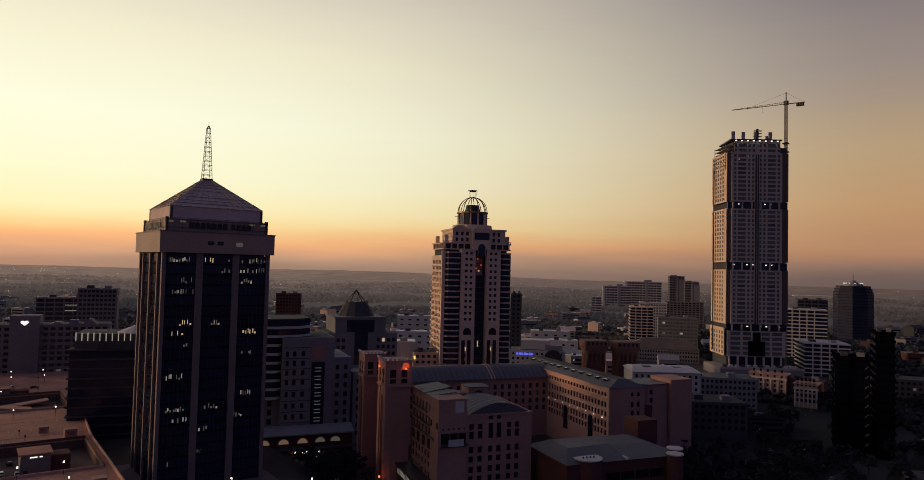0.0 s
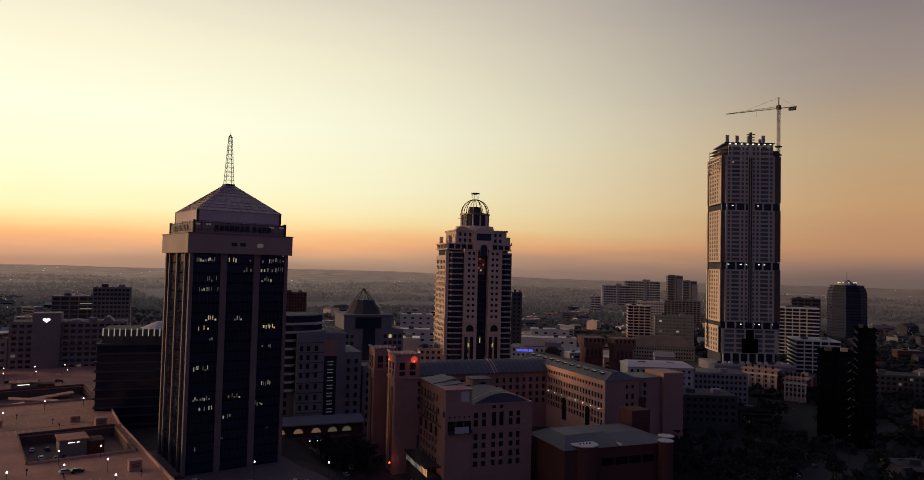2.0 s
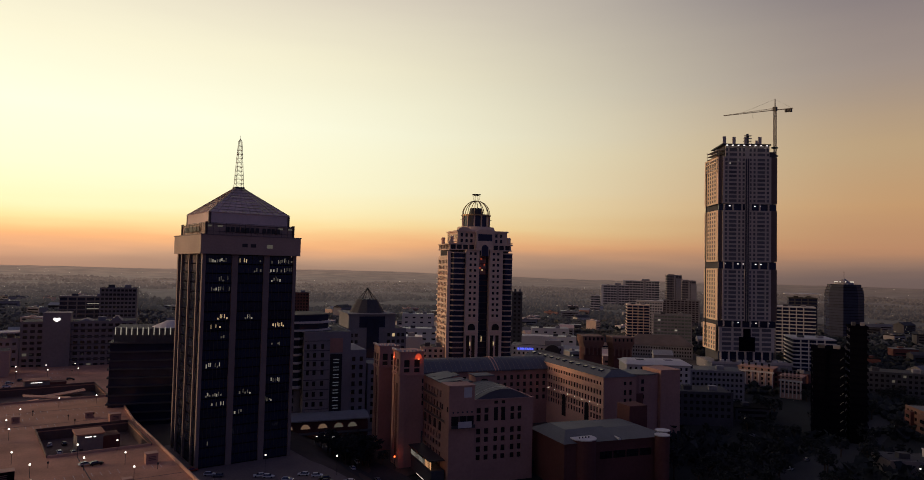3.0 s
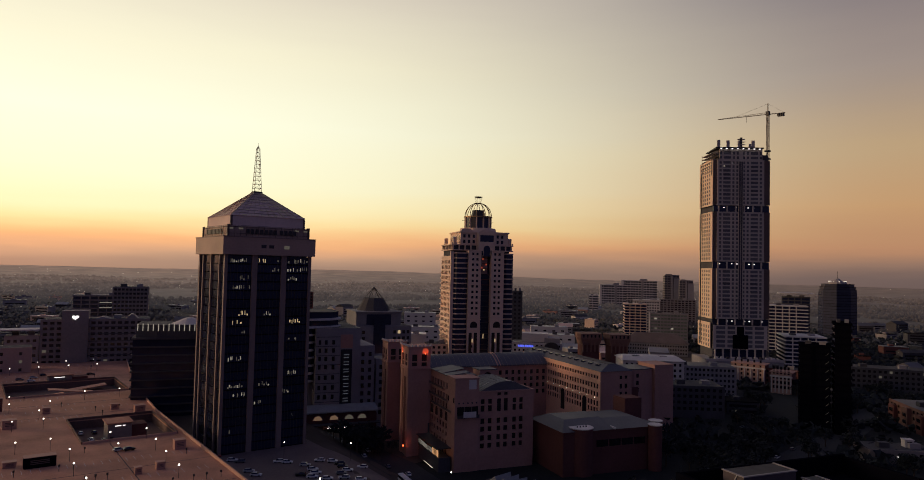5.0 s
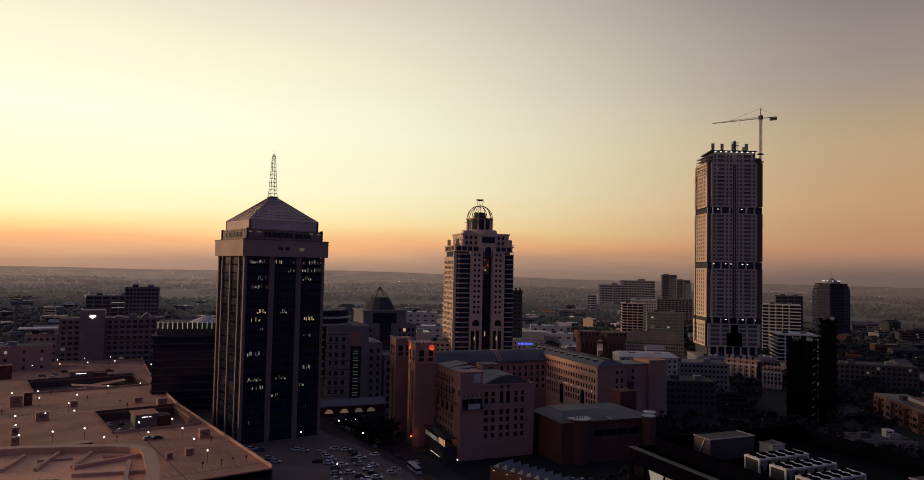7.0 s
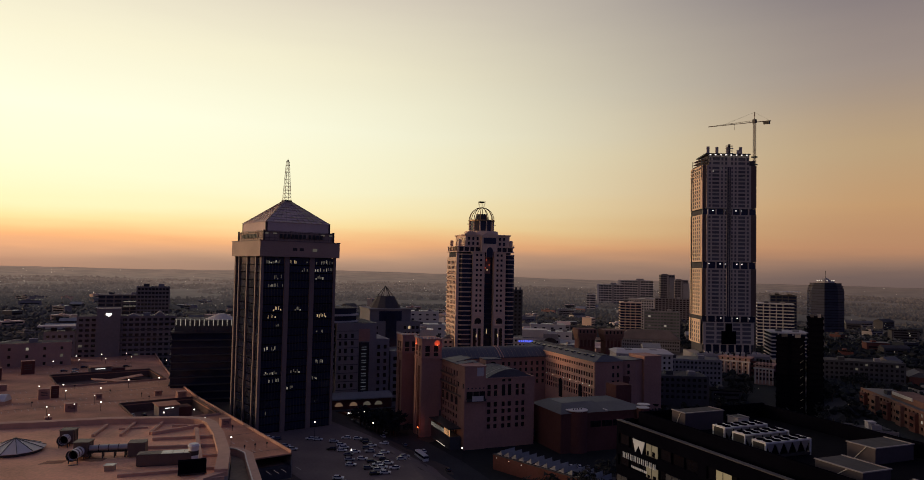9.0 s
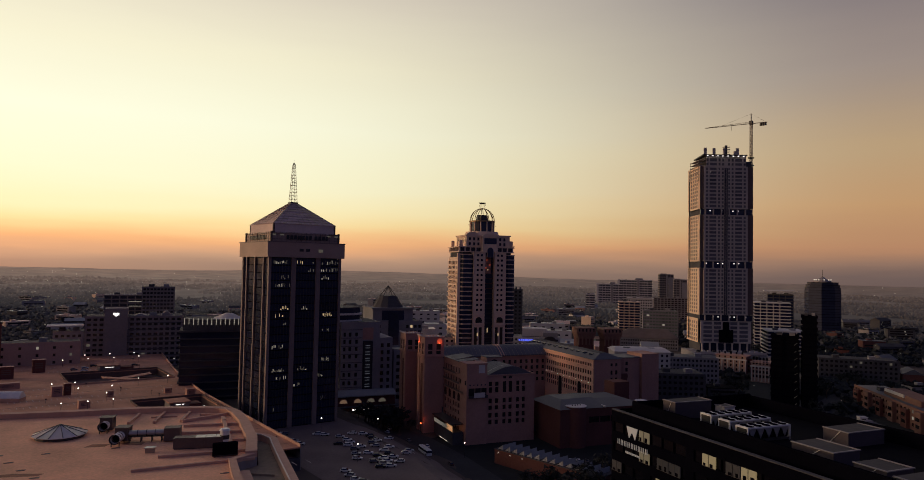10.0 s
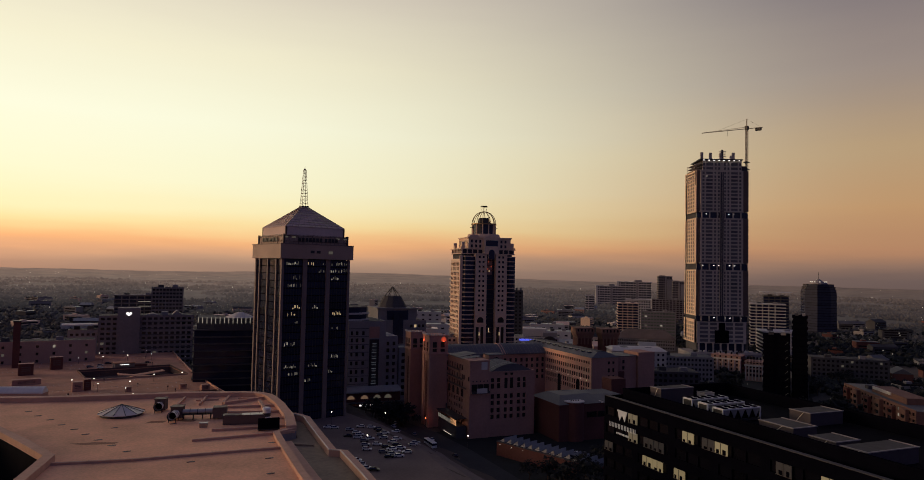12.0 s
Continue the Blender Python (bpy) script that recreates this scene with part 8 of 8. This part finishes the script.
rnd = random.Random(2024)
placed = []
walls = (WHITE_WALL, CONCRETE, SANDSTONE, RENDER_PINK, CONCRETE_DARK, CONCRETE)
roofs = (SKYLIGHT, ROOF_GREY, ROOF_DARK, TILE_ROOF, SKYLIGHT)
# darker houses away from the sunset, dusk gloom painted by choice of material
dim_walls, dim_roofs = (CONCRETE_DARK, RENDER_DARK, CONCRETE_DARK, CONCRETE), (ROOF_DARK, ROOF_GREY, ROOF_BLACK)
k = 0
while len(placed) < 165 and k < 4000:
    k += 1
    az, dist = rnd.uniform(0, 74), 470 * (3.4 ** rnd.random())
    if az < 30:
        dist = max(dist, 590)
    x, y = EYE[0] + dist * math.sin(radians(az)), EYE[1] + dist * math.cos(radians(az))
    if any((x - a) ** 2 + (y - b) ** 2 < (26 + dist * 0.02) ** 2 for a, b in placed):
        continue
    if any(abs(x - a) < r and abs(y - b) < r for a, b, r in ((225, 130, 60), (535, 110, 75), (230, 0, 75), (140, 140, 60), (375, -15, 45), (300, 150, 45), (310, 80, 40), (530, 215, 60), (990, 216, 50), (340, -75, 40), (495, -40, 50), (590, 235, 45), (650, 330, 50), (20, 280, 70), (25, 400, 60), (300, 20, 50), (660, 130, 50), (360, 20, 40))):
        continue
    placed.append((x, y))
    tall = rnd.random()
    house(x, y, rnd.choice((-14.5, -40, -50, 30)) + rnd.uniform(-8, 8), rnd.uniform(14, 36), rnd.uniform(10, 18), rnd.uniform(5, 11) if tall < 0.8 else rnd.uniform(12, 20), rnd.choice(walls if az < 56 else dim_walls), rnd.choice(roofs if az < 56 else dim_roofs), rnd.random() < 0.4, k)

# ---- trees ----
rnd = random.Random(8)
for k in range(160):
    zone = k % 6
    if zone == 0:
        x, y = rnd.uniform(180, 330), rnd.uniform(-125, -60)
    elif zone == 1:
        x, y = rnd.uniform(255, 360), rnd.uniform(-75, -5)
    elif zone == 2:
        x, y = rnd.uniform(160, 260), rnd.uniform(-160, -95)
    elif zone == 3:
        x, y = rnd.uniform(62, 130), rnd.uniform(-150, -112)
    elif zone == 4:
        x, y = rnd.uniform(360, 520), rnd.uniform(-110, 0)
    else:
        x, y = rnd.uniform(62, 84), rnd.uniform(-2, 24)
    if (zone == 1 and 265 < x < 310 and -40 < y < 15) or (300 < x < 345 and -95 < y < -45) or (352 < x < 405 and -60 < y < 5):
        continue
    tree(x, y, ground_z(x, y), rnd.uniform(0.8, 1.7), k)


def woods():
    """Far tree cover: many small clumps in one mesh."""
    r = random.Random(31)
    vs, fs, tone = [], [], []
    for k in range(40000):
        az = r.uniform(-8, 80)
        dist = 480 * (2.7 ** (r.random() ** 0.85))
        x, y = EYE[0] + dist * math.sin(radians(az)), EYE[1] + dist * math.cos(radians(az))
        if noise.noise((x * 0.007, y * 0.007, 2.0)) < (-0.08 if dist < 950 else -0.3):
            continue
        if any(abs(x - a) < q and abs(y - b) < q for a, b, q in ((225, 130, 50), (535, 105, 62), (230, 10, 66), (140, 140, 45), (-60, 200, 80))):
            continue
        q = r.uniform(1.0, 2.5) * (1 + dist / 2600) * (1.5 if r.random() < 0.06 else 1.0)
        z = ground_z(x, y)
        n = len(vs)
        ring = [(q * r.uniform(0.5, 1.25) * math.cos(i * 1.2566), q * r.uniform(0.5, 1.25) * math.sin(i * 1.2566)) for i in range(5)]
        vs += [(x + a * 0.6, y + b * 0.6, z) for a, b in ring] + [(x + a, y + b, z + q * r.uniform(0.7, 1.3)) for a, b in ring] + [(x + r.uniform(-0.6, 0.6), y + r.uniform(-0.6, 0.6), z + q * r.uniform(1.35, 1.8))]
        for i in range(5):
            j = (i + 1) % 5
            fs += [(n + i, n + j, n + 5 + j, n + 5 + i), (n + 5 + i, n + 5 + j, n + 10)]
        # painted dusk: dark foliage away from the sunset, hazy paler foliage elsewhere
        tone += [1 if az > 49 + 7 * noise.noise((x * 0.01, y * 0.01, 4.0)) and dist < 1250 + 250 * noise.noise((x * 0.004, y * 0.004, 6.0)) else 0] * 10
    me = bpy.data.meshes.new("woods")
    me.from_pydata(vs, [], fs)
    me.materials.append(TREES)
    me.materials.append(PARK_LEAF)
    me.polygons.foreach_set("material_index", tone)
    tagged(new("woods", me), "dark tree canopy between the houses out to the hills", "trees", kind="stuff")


woods()


def thicket():
    """Dense dark park trees round the avenue, too many to count."""
    r = random.Random(91)
    s = Shell()
    for k in range(2600):
        x, y = r.uniform(120, 540), r.uniform(-185, 10)
        if y > -60 + 0.16 * (x - 160) + (40 if x < 260 else 0) or y < -190 + 0.2 * max(0, x - 260):
            continue
        if noise.noise((x * 0.02, y * 0.02, 7.0)) < -0.12 or any(abs(x - a) < q and abs(y - b) < q for a, b, q in ((340, -78, 26), (378, -20, 40), (290, -10, 36), (500, -45, 44), (238, -185, 34), (170, -75, 28), (120, -80, 30))):
            continue
        if abs(y - (-121 + 0.14 * (x - 180) + (0.1 * max(0, x - 320)))) < 12:
            continue
        q, z = r.uniform(1.4, 3.0), ground_z(x, y)
        for j in range(5):
            c = Vector((x + r.uniform(-q, q), y + r.uniform(-q, q), z + q * r.uniform(0.6, 2.2)))
            s.add([tuple(c + Vector((r.uniform(-q, q), r.uniform(-q, q), r.uniform(-q, q)))) for _ in range(4)], [(0, 1, 2), (0, 2, 3), (0, 3, 1), (1, 3, 2)])
    me = s.mesh("park_thicket", PARK_LEAF)
    tagged(new("park_thicket", me), "dense dark park trees round the avenue", "trees", kind="stuff")


thicket()


def city_lights():
    """Small lamps of streets and yards, too far to tell apart."""
    r = random.Random(55)
    s = Shell()
    for k in range(420):
        az = r.uniform(0, 72)
        dist = 420 * (9.0 ** r.random())
        x, y = EYE[0] + dist * math.sin(radians(az)), EYE[1] + dist * math.cos(radians(az))
        if any(abs(x - a) < q and abs(y - b) < q for a, b, q in ((225, 130, 45), (535, 105, 55), (-60, 150, 110))):
            continue
        q = 0.0003 * dist * r.uniform(0.5, 1.2)
        z = ground_z(x, y) + r.uniform(5, 9) + max(0.0, dist - 1900) * 0.018
        s.add([(x, y, z - q), (x + q, y, z), (x, y + q, z), (x - q, y, z), (x, y - q, z), (x, y, z + q)], [(0, 2, 1), (0, 3, 2), (0, 4, 3), (0, 1, 4), (5, 1, 2), (5, 2, 3), (5, 3, 4), (5, 4, 1)])
    tagged(part("far_city_lights", s, CITY_LIGHT), "scattered tiny lights of far streets", "lights", kind="stuff")


city_lights()

# ---- land and hills in the haze ----


def hills():
    c = Vector((-90, -290, 0))
    n, rings = 420, 46
    vs = []
    for i in range(n + 1):
        deg = -70 + 215 * i / n
        a, u = radians(deg), i * 200 / n
        top = 38 + 9 * noise.noise((u * 0.06, 0, 0)) + 2.5 * noise.noise((u * 0.7, 3, 0)) + 1.2 * noise.noise((u * 2.3, 5, 0)) + 10 * math.exp(-((deg - 27) / 9) ** 2) - 14 / (1 + math.exp(-(deg - 40) / 3.0)) + 6 * math.exp(-((deg + 2) / 14) ** 2)
        for k in range(rings):
            f = k / (rings - 1)
            r = 1450 + 3050 * f
            x, y = c.x + r * math.sin(a), c.y + r * math.cos(a)
            base = ground_z(x, y) + 1.5
            roll = 7 * noise.noise((x * 0.0016, y * 0.0016, 9)) + 3.4 * noise.noise((x * 0.006, y * 0.006, 4)) + 2.2 * noise.noise((x * 0.021, y * 0.021, 7))
            vs.append((x, y, base + (top - base) * (0.22 * f + 0.78 * f ** 2.2) + roll * min(1.0, 6 * f) * (1 - 0.75 * f)))
    fs = [(i * rings + k, (i + 1) * rings + k, (i + 1) * rings + k + 1, i * rings + k + 1) for i in range(n) for k in range(rings - 1)]
    # tree clumps and pale roofs over the far plain
    r = random.Random(17)
    for k in range(30000):
        deg, dist = r.uniform(-8, 80), 1060 * (2.9 ** (r.random() ** 0.9))
        x, y = c.x + dist * math.sin(radians(deg)), c.y + dist * math.cos(radians(deg))
        if noise.noise((x * 0.004, y * 0.004, 2.0)) < -0.25:
            continue
        i, f = (deg + 70) / 215 * n, max(0.0, (dist - 1450) / 3050)
        z = ground_z(x, y) - 1.0 if dist < 1450 else min(vs[int(i) * rings + int(f * (rings - 1))][2], vs[(int(i) + 1) * rings + int(f * (rings - 1))][2]) - 0.5
        q = r.uniform(1.4, 3.4) * (1 + dist / 3000)
        m0 = len(vs)
        ring = [(q * r.uniform(0.6, 1.3) * math.cos(g * 1.2566), q * r.uniform(0.6, 1.3) * math.sin(g * 1.2566)) for g in range(5)]
        vs += [(x + a, y + b, z) for a, b in ring] + [(x + a * 0.9, y + b * 0.9, z + q * r.uniform(0.6, 1.1)) for a, b in ring] + [(x, y, z + q * r.uniform(1.2, 1.7))]
        for g in range(5):
            h = (g + 1) % 5
            fs += [(m0 + g, m0 + h, m0 + 5 + h, m0 + 5 + g), (m0 + 5 + g, m0 + 5 + h, m0 + 10)]
    m = surface("hazy_hills", (0.07, 0.06, 0.055), rough=1.0, vary=0.3, scale=0.05, fine=0.9, bump=0)
    nt = m.node_tree
    b = nt.nodes["Principled BSDF"]
    # evening haze painted as emission colour, brighter with distance
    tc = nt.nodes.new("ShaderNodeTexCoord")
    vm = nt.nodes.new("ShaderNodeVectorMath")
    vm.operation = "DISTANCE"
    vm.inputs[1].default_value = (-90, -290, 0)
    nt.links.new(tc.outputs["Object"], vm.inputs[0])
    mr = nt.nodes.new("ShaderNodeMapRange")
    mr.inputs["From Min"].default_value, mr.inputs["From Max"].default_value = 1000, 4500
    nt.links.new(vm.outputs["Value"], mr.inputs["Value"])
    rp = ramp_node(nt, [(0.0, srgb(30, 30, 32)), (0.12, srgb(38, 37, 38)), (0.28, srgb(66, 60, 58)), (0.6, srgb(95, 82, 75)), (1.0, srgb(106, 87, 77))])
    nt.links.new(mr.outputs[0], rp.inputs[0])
    nz = nt.nodes.new("ShaderNodeTexNoise")
    nz.inputs["Scale"].default_value, nz.inputs["Detail"].default_value = 0.011, 12
    nt.links.new(tc.outputs["Object"], nz.inputs["Vector"])
    mx = nt.nodes.new("ShaderNodeMix")
    mx.data_type, mx.blend_type = "RGBA", "MULTIPLY"
    mx.inputs["Factor"].default_value = 0.75
    nt.links.new(rp.outputs[0], mx.inputs["A"])
    gr = ramp_node(nt, [(0.35, (0.55, 0.55, 0.58, 1)), (0.65, (1.25, 1.22, 1.2, 1))])
    nt.links.new(nz.outputs[0], gr.inputs[0])
    nt.links.new(gr.outputs[0], mx.inputs["B"])
    # painted haze glow, stronger towards the sunset
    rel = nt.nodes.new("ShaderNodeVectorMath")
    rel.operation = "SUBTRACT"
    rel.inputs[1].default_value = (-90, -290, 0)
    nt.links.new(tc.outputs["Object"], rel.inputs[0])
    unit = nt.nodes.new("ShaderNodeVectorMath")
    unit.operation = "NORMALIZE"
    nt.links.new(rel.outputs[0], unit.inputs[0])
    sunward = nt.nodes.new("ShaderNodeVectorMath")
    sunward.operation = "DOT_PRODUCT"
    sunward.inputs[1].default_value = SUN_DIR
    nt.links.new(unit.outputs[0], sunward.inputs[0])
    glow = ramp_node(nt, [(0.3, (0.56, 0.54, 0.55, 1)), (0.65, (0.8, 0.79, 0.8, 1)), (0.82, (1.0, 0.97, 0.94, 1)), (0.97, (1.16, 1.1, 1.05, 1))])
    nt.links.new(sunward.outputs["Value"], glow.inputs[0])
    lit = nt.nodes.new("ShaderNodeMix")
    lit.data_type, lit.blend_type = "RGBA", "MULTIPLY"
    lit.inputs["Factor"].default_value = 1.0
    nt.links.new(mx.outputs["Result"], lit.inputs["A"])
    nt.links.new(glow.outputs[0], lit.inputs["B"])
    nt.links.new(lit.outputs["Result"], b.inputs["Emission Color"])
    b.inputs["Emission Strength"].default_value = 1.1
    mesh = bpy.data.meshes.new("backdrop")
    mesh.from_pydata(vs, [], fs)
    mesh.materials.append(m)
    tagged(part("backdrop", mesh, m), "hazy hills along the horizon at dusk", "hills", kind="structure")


hills()
